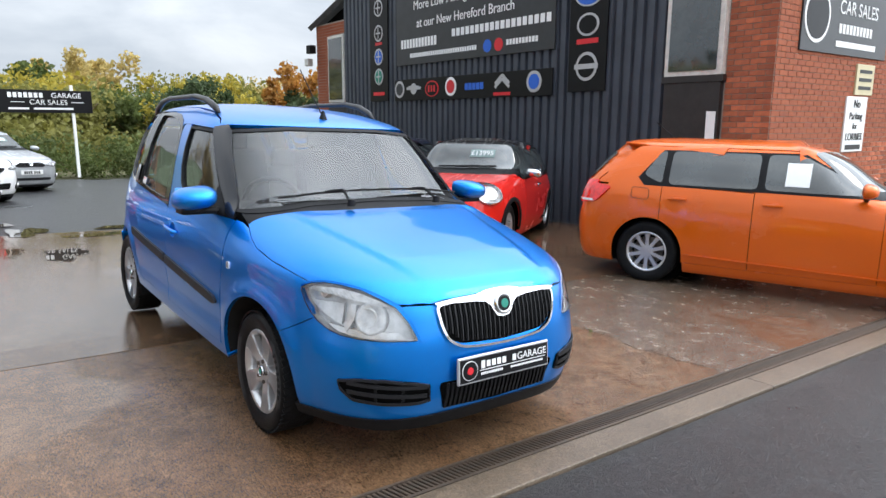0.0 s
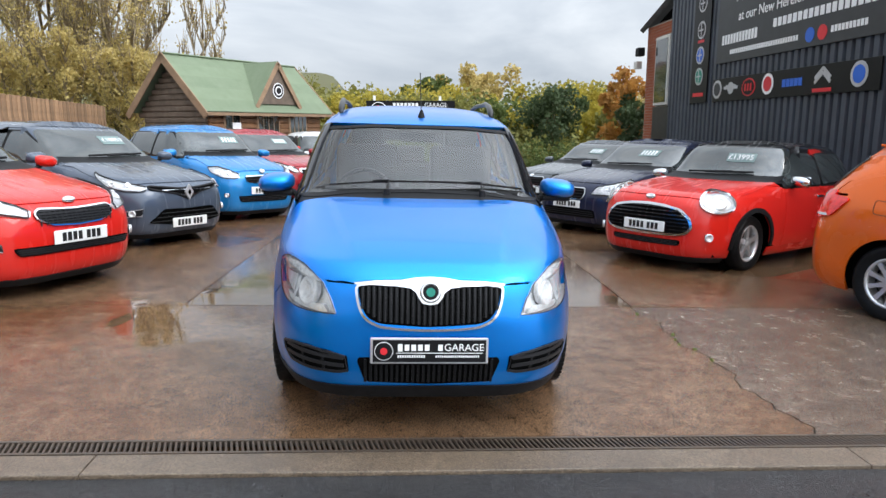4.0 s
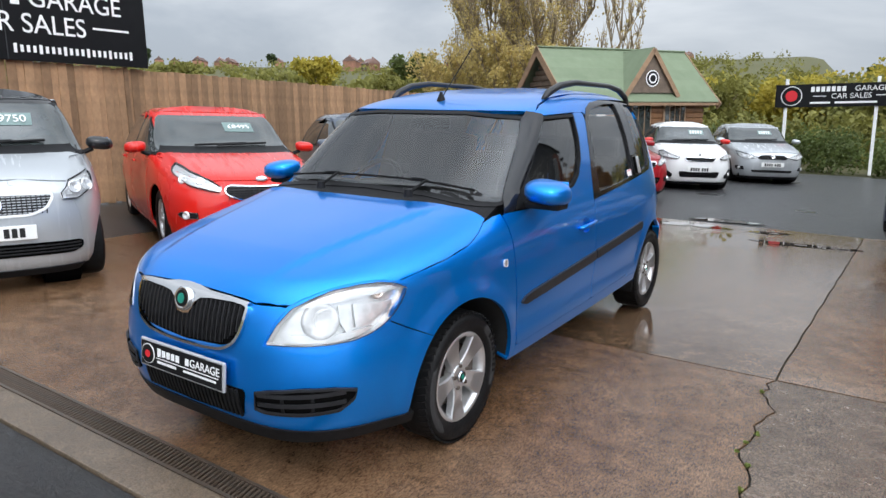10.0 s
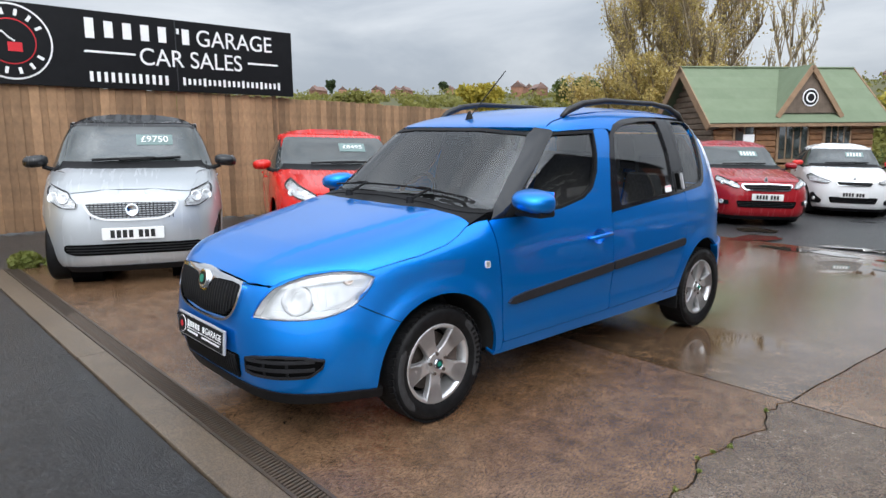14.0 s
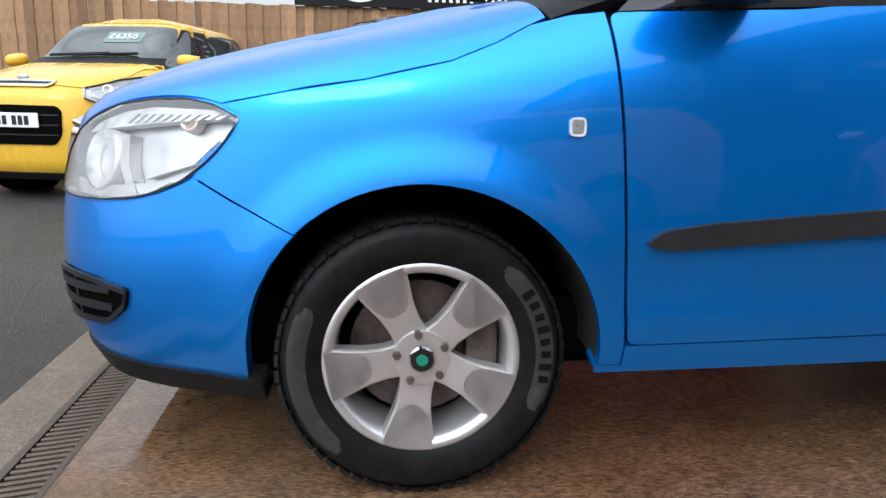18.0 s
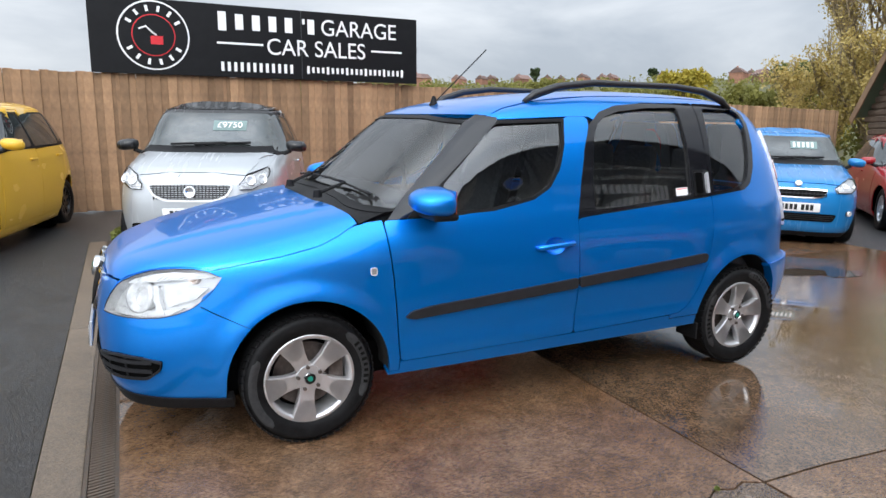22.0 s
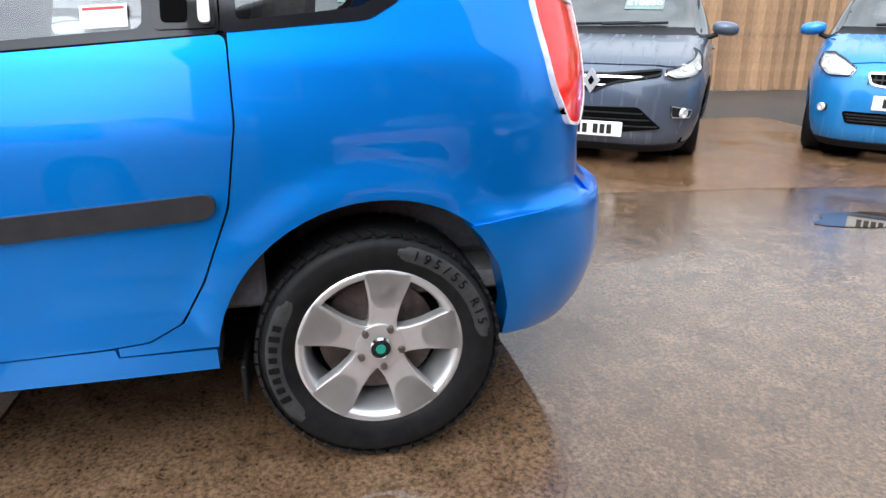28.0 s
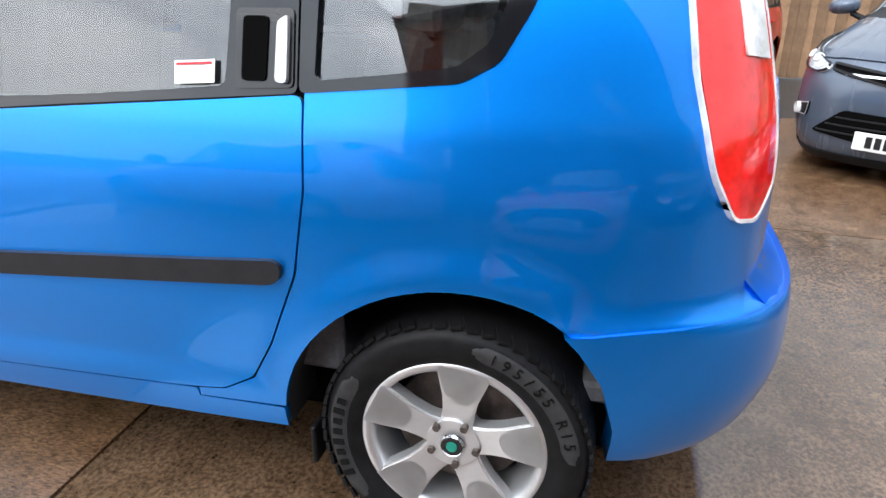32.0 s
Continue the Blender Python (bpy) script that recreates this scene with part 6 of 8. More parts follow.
# ---- cars in the yard ----
ROW_L, ROW_R = "cars along the fence", "cars along the building"
FACE_FLAT = dict(lamp=[(26, 0.655), (25, 0.70), (32, 0.757), (42, 0.803), (61, 0.850), (82, 0.885), (68, 0.815), (52, 0.755), (44, 0.708), (35, 0.682)],
                 grille=[(0, 0.568), (0.24, 0.582), (0.355, 0.628), (0.385, 0.685), (0.335, 0.722), (0.12, 0.712), (0, 0.708)], bars=7, ribs=15, frame_w=0.010,
                 intake=[(0, 0.363), (0.52, 0.363), (0.56, 0.43), (0, 0.43)], fog=[(37, 0.41), (37.5, 0.47), (48, 0.47), (52, 0.44), (47, 0.405)], rim=CHROME, badge=(0.765, 0.06, "oval"))
FACE_V = dict(lamp=[(35, 0.72), (34, 0.694), (38, 0.665), (50, 0.672), (61, 0.705), (70, 0.775), (82, 0.868), (72, 0.832), (51, 0.768)], unit=0.034,
              grille=[(0, 0.555), (0.10, 0.60), (0.17, 0.63), (0.5, 0.69), (0.5, 0.735), (0.12, 0.70), (0, 0.70)], frame=PLASTIC, bars=3, bar=CHROME,
              intake=[(0, 0.275), (0.27, 0.278), (0.54, 0.31), (0.36, 0.465), (0, 0.455)], fog=[(38, 0.39), (37, 0.48), (52, 0.436), (50, 0.38)], rim=SILVER_V, badge=(0.648, 0.075, "diamond"))
FACE_C = dict(lamp=[(37, 0.74), (38, 0.68), (52, 0.677), (70, 0.75), (80, 0.835), (66, 0.842), (50, 0.80)],
              grille=[(0, 0.605), (0.2, 0.607), (0.30, 0.625), (0.335, 0.718), (0, 0.722)], bars=2, ribs=15,
              intake=[(0, 0.32), (0.42, 0.32), (0.46, 0.415), (0, 0.415)], fog=[(47, 0.405), (47, 0.455), (53, 0.455), (53, 0.405)], fog_r=0.034, badge=(0.772, 0.045, "round"))
FACE_P = dict(lamp=[(28, 0.66), (33, 0.735), (50, 0.80), (66, 0.835), (60, 0.76), (42, 0.70), (32, 0.645)],
              grille=[(0, 0.603), (0.36, 0.615), (0.41, 0.66), (0.43, 0.72), (0, 0.732)], bars=4, frame_w=0.018,
              intake=[(0, 0.327), (0.46, 0.327), (0.50, 0.44), (0, 0.44)], fog=[(38, 0.37), (38, 0.44), (54, 0.46), (50, 0.39)], badge=(0.79, 0.045, "diamond"))
FACE_W = dict(lamp=[(33, 0.70), (37, 0.66), (57, 0.672), (76, 0.715), (90, 0.785), (79, 0.828), (55, 0.77)],
              grille=[(0, 0.62), (0.28, 0.62), (0.34, 0.71), (0, 0.712)], bars=4, intake=[(0, 0.28), (0.39, 0.28), (0.43, 0.40), (0, 0.40)],
              fog=[(66, 0.43), (58, 0.475), (43, 0.33), (45, 0.265), (62, 0.26)], badge=(0.76, 0.03, "diamond"))
FACE_H = dict(lamp=[(21, 0.64), (35, 0.588), (50, 0.66), (62, 0.775), (50, 0.755), (31, 0.70)], grille=[(0, 0.60), (0.30, 0.595), (0.36, 0.64), (0.25, 0.70), (0, 0.70)], frame=PLASTIC,
              intake=[(0, 0.28), (0.45, 0.28), (0.48, 0.34), (0, 0.34)], fog=[(38, 0.33), (40, 0.42), (56, 0.43), (54, 0.34)], badge=(0.66, 0.05, "round"))
FACE_M = dict(grille=[(0, 0.385), (0.35, 0.395), (0.49, 0.42), (0.55, 0.49), (0.52, 0.60), (0.41, 0.69), (0.22, 0.725), (0, 0.735)], bars=9, bar=P_BLACK, frame_w=0.026,
              intake=[(0, 0.285), (0.42, 0.295), (0.43, 0.355), (0, 0.35)], fog=[(44, 0.37), (43.5, 0.44), (48.5, 0.44), (48.5, 0.37)], rim=CHROME, fog_r=0.045, badge=(0.79, 0.06, "oval"))
FACE_S = dict(lamp=[(45, 0.71), (44.5, 0.755), (54, 0.845), (70, 0.888), (80, 0.91), (77, 0.86), (65, 0.77), (54, 0.71)], unit=0.055,
              grille=[(0, 0.597), (0.235, 0.600), (0.35, 0.648), (0.40, 0.735), (0.39, 0.775), (0, 0.782)], bars=9, ribs=22, frame=P_WHITE, frame_w=0.02,
              intake=[(0, 0.287), (0.50, 0.287), (0.58, 0.32), (0.58, 0.385), (0, 0.39)], badge=(0.69, 0.062, "round"))
FACE_Y = dict(lamp=[(46, 0.75), (46, 0.82), (72, 0.895), (98, 0.93), (94, 0.87), (82, 0.775), (54, 0.706)], unit=0.05,
              grille=[(0, 0.835), (0.30, 0.835), (0.33, 0.88), (0, 0.885)], bars=2, ribs=11,
              intake=[(0, 0.40), (0.36, 0.40), (0.42, 0.48), (0.42, 0.66), (0.38, 0.695), (0, 0.70)], fog=[(55, 0.36), (55.5, 0.535), (66, 0.535), (65, 0.385)], fog_r=0.05, badge=(0.905, 0.05, "oval"))


def stand(x, y, rz):
    """A car's pose on the sloping ground."""
    e = 0.5
    nx, ny = (G(x + e, y) - G(x - e, y)) / (2 * e), (G(x, y + e) - G(x, y - e)) / (2 * e)
    up = Vector((-nx, -ny, 1)).normalized()
    return Matrix.Translation((x, y, G(x, y) - 0.008)) @ Vector((0, 0, 1)).rotation_difference(up).to_matrix().to_4x4() @ Matrix.Rotation(radians(rz), 4, "Z")


def by_wheel(wx, wy, lx, ly, rz):
    """The pose that puts the local point lx, ly over wx, wy."""
    v = Matrix.Rotation(radians(rz), 3, "Z") @ Vector((lx, ly, 0))
    return stand(wx - v.x, wy - v.y, rz)


BLACKRIM = mat("black_alloy", (0.012, 0.012, 0.013), 0.3, 0.3, vary=0.2, scale=10)
MESH_S = mat("silver_mesh", (0.45, 0.46, 0.47), 0.3, 0.7, vary=0.3, scale=90)
parked_car("hatchback_car", by_wheel(3.86, 1.24, -0.775, 2.55, 21), "orange five-door hatchback, parked beside the building", ROW_R, P_ORANGE, 4.18, 1.75, 1.48, 2.55, 0.80, 0.80, (0.42, 1.02), (1.12, 1.42), 0.22, 1.00, 0.315, doors=4, spokes=10, price=None, square=8.0, hatch=True)
parked_car("small_hatchback", by_wheel(3.74, 3.285, 0.745, 0, -56), "red three-door hatchback with a black roof and round lamps", ROW_R, P_RED, 3.92, 1.73, 1.44, 2.495, 0.82, 0.84, (0.52, 1.00), (0.98, 1.39), 0.20, 0.92, 0.31, P_BLACK, 2, ((36, 0.66), (63, 0.78)), (0.42, 0.42, 0.66), (0.45, 0.22, 0.32), None, 5, None, True, "£13995", True, CHROME, plate_z=0.485, pillar=P_BLACK, clad=True, face=FACE_M)
parked_car("hatchback_car", stand(3.25, 6.75, -56), "dark navy five-door hatchback, wet from rain", ROW_R, P_NAVY, 4.37, 1.80, 1.46, 2.65, 0.90, 0.80, (0.40, 0.99), (1.20, 1.38), 0.35, 0.93, 0.315, doors=4, grille=(0.33, 0.52, 0.70))
parked_car("saloon_car", stand(3.25, 9.6, -56), "charcoal grey hatchback beside a navy car", ROW_R, P_CHAR, 4.36, 1.80, 1.43, 2.70, 0.88, 0.78, (0.40, 0.97), (1.20, 1.35), 0.35, 0.92, 0.315, doors=4)
parked_car("hatchback_car", stand(-3.60, 2.43, 65), "bright red five-door hatchback in front of the wooden fence", ROW_L, P_RED, 4.31, 1.78, 1.47, 2.65, 0.90, 0.79, (0.34, 1.00), (1.18, 1.40), 0.34, 0.95, 0.315, doors=4, grille=(0.36, 0.585, 0.715), lamp=((28, 0.70), (66, 0.80)), plate_z=0.487, price="£8495", face=FACE_FLAT)
parked_car("hatchback_car", stand(-3.34, 5.0, 58.6), "dark slate grey five-door hatchback, wet from rain", ROW_L, P_GREYBLUE, 4.06, 1.73, 1.45, 2.59, 0.86, 0.79, (0.34, 0.99), (1.12, 1.38), 0.32, 0.95, 0.31, doors=4, grille=(0.44, 0.62, 0.70), lamp=((30, 0.70), (64, 0.80)), plate_z=0.295, price="£10850", face=FACE_V)
parked_car("city_car", stand(-2.59, 7.40, 46), "mid blue five-door city car, wet from rain", ROW_L, P_SKY, 3.56, 1.64, 1.48, 2.42, 0.62, 0.82, (0.36, 1.02), (0.92, 1.40), 0.20, 0.96, 0.295, doors=4, grille=(0.34, 0.62, 0.70), lamp=((34, 0.70), (62, 0.78)), plate_z=0.495, face=FACE_C)
parked_car("hatchback_car", by_wheel(-2.73, 9.71, -0.78, 0, 43), "dark red five-door hatchback on the tarmac", ROW_L, P_DKRED, 4.25, 1.80, 1.46, 2.62, 0.86, 0.79, (0.36, 0.98), (1.16, 1.38), 0.34, 0.94, 0.315, doors=4, plate_z=0.507, face=FACE_P)
parked_car("city_car", stand(-1.50, 13.35, 28), "white five-door city car with red mirrors", ROW_L, P_WHITE, 3.47, 1.62, 1.46, 2.34, 0.66, 0.82, (0.34, 1.00), (0.92, 1.38), 0.20, 0.96, 0.29, doors=4, mirror=P_RED, plate_z=0.45, face=FACE_W)
parked_car("hatchback_car", stand(-0.55, 16.7, 24), "silver five-door hatchback in the far corner", ROW_L, P_SILVER, 4.30, 1.77, 1.47, 2.60, 0.90, 0.80, (0.30, 1.00), (1.20, 1.39), 0.34, 0.95, 0.31, doors=4, plate_z=0.47, face=FACE_H)
parked_car("micro_car", Matrix.Translation((0, 0, 0.02)) @ stand(-3.73, 0.05, 69), "silver two-seat micro car with a black roof", ROW_L, P_SILVER, 2.70, 1.66, 1.57, 1.873, 0.50, 0.90, (0.16, 1.07), (0.60, 1.48), 0.10, 1.03, 0.295, P_BLACK, 2, ((38, 0.70), (66, 0.78)), (0.36, 0.66, 0.78), (0.44, 0.30, 0.42), MESH_S, 8, None, True, "£9750", False, P_BLACK, plate_z=0.482, pillar=P_BLACK, face=FACE_S)
parked_car("city_car", Matrix.Translation((0, 0, 0.03)) @ stand(-4.18, -2.66, 76), "yellow five-door city car with black wheels", ROW_L, P_YELLOW, 3.60, 1.60, 1.53, 2.385, 0.66, 0.88, (0.30, 1.08), (0.94, 1.46), 0.14, 1.02, 0.295, doors=4, grille=(0.34, 0.68, 0.76), lamp=((32, 0.72), (64, 0.82)), rim_mat=BLACKRIM, plate_z=0.585, price="£6350", face=FACE_Y)


# ---- fence and its sign ----
WOOD = mat("weathered_fence_wood", (0.34, 0.20, 0.108), 0.8, vary=0.3, scale=4.0, bump=0.6, bscale=45, color2=(0.175, 0.105, 0.06), rnd=0.36)
FY0, FY1 = -9.0, 16.5


def fx(y):
    return -7.62 - 0.05 * max(0.0, y - 3)


fence = thing("fence", pose(0, 0, 0), "tall closeboard wooden fence, weathered brown", "fence")
board_bm = box(0.022, 0.125, 2.02, (0, 0, 1.01), 0.004, 1)
board_me = bpy.data.meshes.new("fence_board")
board_bm.to_mesh(board_me)
board_bm.free()
board_me.materials.append(WOOD)
rnd = random.Random(4)
y = FY0
k = 0
while y < FY1:
    o = new("fence_board", board_me)
    o.parent = fence
    o.location = (fx(y) + (0.016 if k % 2 else 0.0), y, G(fx(y), y) + rnd.uniform(-0.012, 0.012))
    o.rotation_euler = (rnd.uniform(-0.006, 0.006), 0, rnd.uniform(-0.03, 0.03))
    y += 0.112
    k += 1
for zz in (0.3, 1.0, 1.7):
    part("fence_rail", tube([(fx(q) - 0.04, q, G(fx(q), q) + zz) for q in (FY0, 3, FY1)], 0.035, 4), WOOD, fence)
yy = FY0
while yy < FY1:
    part("fence_post", box(0.1, 0.1, 2.0, (fx(yy) - 0.1, yy, G(fx(yy), yy) + 0.98), 0.008, 1), WOOD, fence)
    yy += 2.4

sign = thing("dealer_sign", pose(-7.55, 1.53, 2.80, 0, 0, 90), "large black garage sign with white lettering above the fence", "sign")
part("panel", box(5.08, 0.03, 1.08, (0, 0, 0), 0.004, 1), SIGN_K, sign)
for x in (-2.2, -0.7, 0.8, 2.2):
    part("post", box(0.07, 0.07, 3.0, (x, 0.09, -1.1), 0.006, 1), WOOD, sign)


def bar(parent, x, z, w, h, material, y=-0.018, name="bar"):
    return part(name, box(w, 0.006, h, (x, y, z), 0.0), material, parent)


def disc(parent, x, z, r, material, y=-0.018, name="disc", rx=1.0, seg=36):
    bm = cyl(r, r, 0.006, (0, 0, 0), "y", seg)
    for v in bm.verts:
        v.co = Vector((v.co.x * rx + x, v.co.y + y, v.co.z + z))
    return part(name, bm, material, parent)


rd = disc(sign, -1.68, 0.02, 0.50, WHITE, -0.018, "roundel")
disc(rd, -1.68, 0.02, 0.475, SIGN_K, -0.0235, "roundel_ring")
disc(rd, -1.68, 0.02, 0.30, RED_V, -0.0290, "roundel_line")
disc(rd, -1.68, 0.02, 0.285, SIGN_K, -0.0345, "roundel_field")
part("fuel_nozzle", box(0.17, 0.006, 0.12, (-1.64, -0.040, -0.05), 0.0), RED_V, rd)
part("fuel_hose", tube([(-1.88, -0.040, 0.10), (-1.78, -0.040, 0.14), (-1.70, -0.040, 0.06), (-1.64, -0.040, 0.02)], 0.014, 6), WHITE, rd)
for k in range(6):
    a = radians(150 - k * 24)
    bm = box(0.04, 0.006, 0.085, (0, 0, 0))
    for v in bm.verts:
        v.co = Matrix.Rotation(math.pi / 2 - a, 3, "Y") @ v.co + Vector((-1.68 + 0.385 * math.cos(a), -0.030, 0.02 + 0.385 * math.sin(a)))
    part("bar", bm, WHITE, rd)
    a = -a
    bm = box(0.04, 0.006, 0.085, (0, 0, 0))
    for v in bm.verts:
        v.co = Matrix.Rotation(math.pi / 2 - a, 3, "Y") @ v.co + Vector((-1.68 + 0.385 * math.cos(a), -0.030, 0.02 + 0.385 * math.sin(a)))
    part("bar", bm, WHITE, rd)
for k in range(5):
    bar(sign, -0.70 + k * 0.255, 0.295, 0.12, 0.23 if k else 0.28, WHITE)
bar(sign, 0.56, 0.37, 0.04, 0.08, WHITE)
bar(sign, 0.68, 0.295, 0.11, 0.23, WHITE)
text_mesh("GARAGE", 0.36, Matrix.Translation((1.50, -0.018, 0.285)), WHITE, sign, stretch=0.94)
text_mesh("CAR SALES", 0.36, Matrix.Translation((0.78, -0.018, -0.06)), WHITE, sign, stretch=0.95)
bar(sign, -0.44, -0.03, 0.70, 0.03, WHITE)
bar(sign, 1.98, -0.03, 0.55, 0.03, WHITE)
for k in range(12):
    bar(sign, -0.72 + k * 0.097, -0.38, 0.045, 0.14, WHITE)
for k in range(21):
    bar(sign, 0.62 + k * 0.082, -0.38, 0.04, 0.09 if k % 4 else 0.12, WHITE)
part("panel_joint", box(0.012, 0.004, 1.07, (0.52, -0.0165, 0)), SIGN_G, sign)

# ---- sign on two posts ----
psign = thing("post_sign", pose(0.62, 21.85, 0, 0, 0, 2), "black garage sign on two white posts before the hedge", "sign")
part("panel", box(3.32, 0.04, 0.70, (0, 0, 2.05), 0.004, 1), SIGN_K, psign)
for x in (-1.35, 1.1):
    part("post", box(0.09, 0.09, 2.95, (x, 0.07, 1.10), 0.006, 1), WHITE, psign)
rd = disc(psign, -1.20, 2.05, 0.30, WHITE, -0.024, "roundel")
disc(rd, -1.20, 2.05, 0.275, SIGN_K, -0.030, "roundel_ring")
disc(rd, -1.20, 2.05, 0.17, RED_V, -0.036, "roundel_centre")
for k in range(7):
    bar(psign, -0.62 + k * 0.14, 2.24, 0.10, 0.15, WHITE, -0.023)
text_mesh("GARAGE", 0.22, Matrix.Translation((0.93, -0.024, 2.235)), WHITE, psign)
text_mesh("CAR SALES", 0.22, Matrix.Translation((0.42, -0.024, 2.02)), WHITE, psign)
bar(psign, -0.42, 2.03, 0.36, 0.02, WHITE, -0.023)
bar(psign, 1.24, 2.03, 0.36, 0.02, WHITE, -0.023)
bar(psign, -0.40, 1.83, 0.55, 0.06, WHITE, -0.023)
bar(psign, 0.55, 1.83, 1.1, 0.06, WHITE, -0.023)

# ---- timber cabin ----
LOG = mat("brown_log_timber", (0.24, 0.115, 0.05), 0.6, vary=0.3, scale=4, bump=0.3, bscale=40, color2=(0.13, 0.06, 0.028), rnd=0.15)
LOG_G = mat("greyed_gable_timber", (0.13, 0.095, 0.07), 0.75, vary=0.3, scale=4, bump=0.3, bscale=40, rnd=0.15)
BARGE = mat("brown_barge_board", (0.27, 0.17, 0.10), 0.6, vary=0.2, scale=5, rnd=0.1)
FELT = mat("green_roof_felt", (0.17, 0.21, 0.135), 0.85, vary=0.15, scale=2.5, bump=0.2, bscale=120, color2=(0.14, 0.18, 0.11), rnd=0.06)
cab_rz = math.degrees(math.atan2(0.83, 0.555))
cabin = thing("cabin", Matrix.Translation((-4.79, 13.98, -0.10)) @ Matrix.Rotation(radians(cab_rz), 4, "Z"), "small log cabin with a green felt roof and a dormer gable", "cabin")
CL, CW, EV, RG = 4.95, 2.95, 1.97, 3.42
for side, yv in ((0, 0.25), (1, CW - 0.25)):
    for k in range(13):
        z = 0.075 + k * 0.15
        if side == 0 and 6 <= k <= 12:
            xs = [(0.25, 0.75), (1.35, 1.95), (2.85, 3.25), (4.05, CL - 0.25)]
        else:
            xs = [(0.25, CL - 0.25)]
        for a, b in xs:
            part("log", box(b - a, 0.12, 0.147, ((a + b) / 2, yv, z), 0.03, 1), LOG, cabin)
for xv in (0.25, CL - 0.25):
    for k in range(22):
        z = 0.075 + k * 0.15
        hw = CW / 2 - 0.25 if z < EV - 0.1 else (CW / 2) * (RG - 0.12 - z) / (RG - EV)
        if hw > 0.08:
            part("log", box(0.10, 2 * hw, 0.147, (xv, CW / 2, z), 0.03, 1), LOG_G, cabin)
for a, b in ((0.75, 1.35), (1.95, 2.85), (3.25, 4.05)):
    wv = part("window", box(b - a, 0.06, 0.98, ((a + b) / 2, 0.22, 1.44), 0.01, 1), BARGE, cabin)
    n2 = 2 if b - a > 0.7 else 1
    for q in range(n2 * 2):
        pw = (b - a - 0.08) / (n2 * 2)
        part("pane", box(pw - 0.04, 0.01, 0.80, (a + 0.04 + pw * (q + 0.5), 0.184, 1.45)), GLASS_D, wv)
part("notice", box(0.30, 0.01, 0.34, (1.17, 0.172, 1.5)), WHITE, cabin)
th = math.atan2(RG - EV, CW / 2)
sl = math.hypot(RG - EV, CW / 2) + 0.12
for sgn in (-1, 1):
    for k in range(5):
        rot = Matrix.Rotation(-sgn * th, 3, "X") if sgn > 0 else Matrix.Rotation(th, 3, "X")
        d = sl * (k + 0.5) / 5 - 0.06
        cy = CW / 2 + sgn * (CW / 2 - 0) * (1 - 0) * 0 + sgn * d * math.cos(th)
        cz_ = RG - d * math.sin(th)
        part("roof_strip", box(CL + 0.1, sl / 5 + 0.01, 0.035, (CL / 2, cy, cz_ + 0.004 * k), 0, 1, None, rot), FELT, cabin)
    for xv in (-0.06, CL + 0.06):
        rot = Matrix.Rotation(-sgn * th, 3, "X")
        part("barge_board", box(0.035, sl + 0.06, 0.20, (xv, CW / 2 + sgn * (sl / 2 - 0.06) * math.cos(th), RG - 0.08 - (sl / 2 - 0.06) * math.sin(th)), 0.006, 1, None, rot), BARGE, cabin)
part("fascia", box(CL + 0.1, 0.03, 0.12, (CL / 2, -0.02, EV - 0.06)), BARGE, cabin)
dx, dw, dz0, dz1 = 2.75, 0.82, EV + 0.22, RG - 0.10
dorm = part("dormer_gable", prism([(dx - dw, dz0), (dx + dw, dz0), (dx, dz1 - 0.05)], 0.9, None, Matrix.Translation((0, 0.12, 0))), LOG_G, cabin)
dth = math.atan2(dz1 - dz0, dw)
for sgn in (-1, 1):
    L_ = math.hypot(dz1 - dz0, dw) + 0.15
    rot = Matrix.Rotation(sgn * dth, 3, "Y")
    part("dormer_roof", box(L_, 1.45, 0.035, (dx + sgn * dw * 0.54, 0.80, (dz0 + dz1) / 2 + 0.0), 0, 1, None, rot), FELT, cabin)
    part("dormer_barge", box(L_, 0.035, 0.13, (dx + sgn * dw * 0.54, 0.07, (dz0 + dz1) / 2 - 0.05), 0.005, 1, None, rot), BARGE, cabin)
rd = disc(dorm, dx, dz0 + 0.38, 0.22, WHITE, 0.10, "roundel")
disc(rd, dx, dz0 + 0.38, 0.19, SIGN_K, 0.094, "roundel_ring")
disc(rd, dx, dz0 + 0.38, 0.13, WHITE, 0.088, "roundel_field")
disc(rd, dx, dz0 + 0.38, 0.09, SIGN_K, 0.082, "roundel_centre")

# ---- main building ----
CLAD = mat("charcoal_cladding", (0.052, 0.060, 0.078), 0.42, 0.2, vary=0.18, scale=1.5, bump=0.05, bscale=30)
BRICK = mat("red_brick", (0.47, 0.14, 0.062), 0.85, vary=0.35, scale=9, bump=0.4, bscale=60, color2=(0.30, 0.08, 0.04), rnd=0.34)
MORTAR = mat("grey_mortar", (0.30, 0.27, 0.24), 0.9, vary=0.2, scale=12, bump=0.3, bscale=80)
FRAME_W = mat("white_window_frame", (0.62, 0.60, 0.56), 0.5, vary=0.15, scale=12)
DARKDOOR = mat("dark_brown_door", (0.022, 0.018, 0.017), 0.45, vary=0.3, scale=6)
ROOFM = mat("grey_roof_edge", (0.10, 0.10, 0.10), 0.6, vary=0.2, scale=6)
BX = 6.86
bld = thing("garage_building", pose(0, 0, 0), "brick garage with charcoal corrugated cladding and dealer signs", "building")


def roof_z(yv):
    return 4.05 + (14.75 - yv) * 0.30 if yv > 8.2 else 4.05 + (yv - 1.65) * 0.30


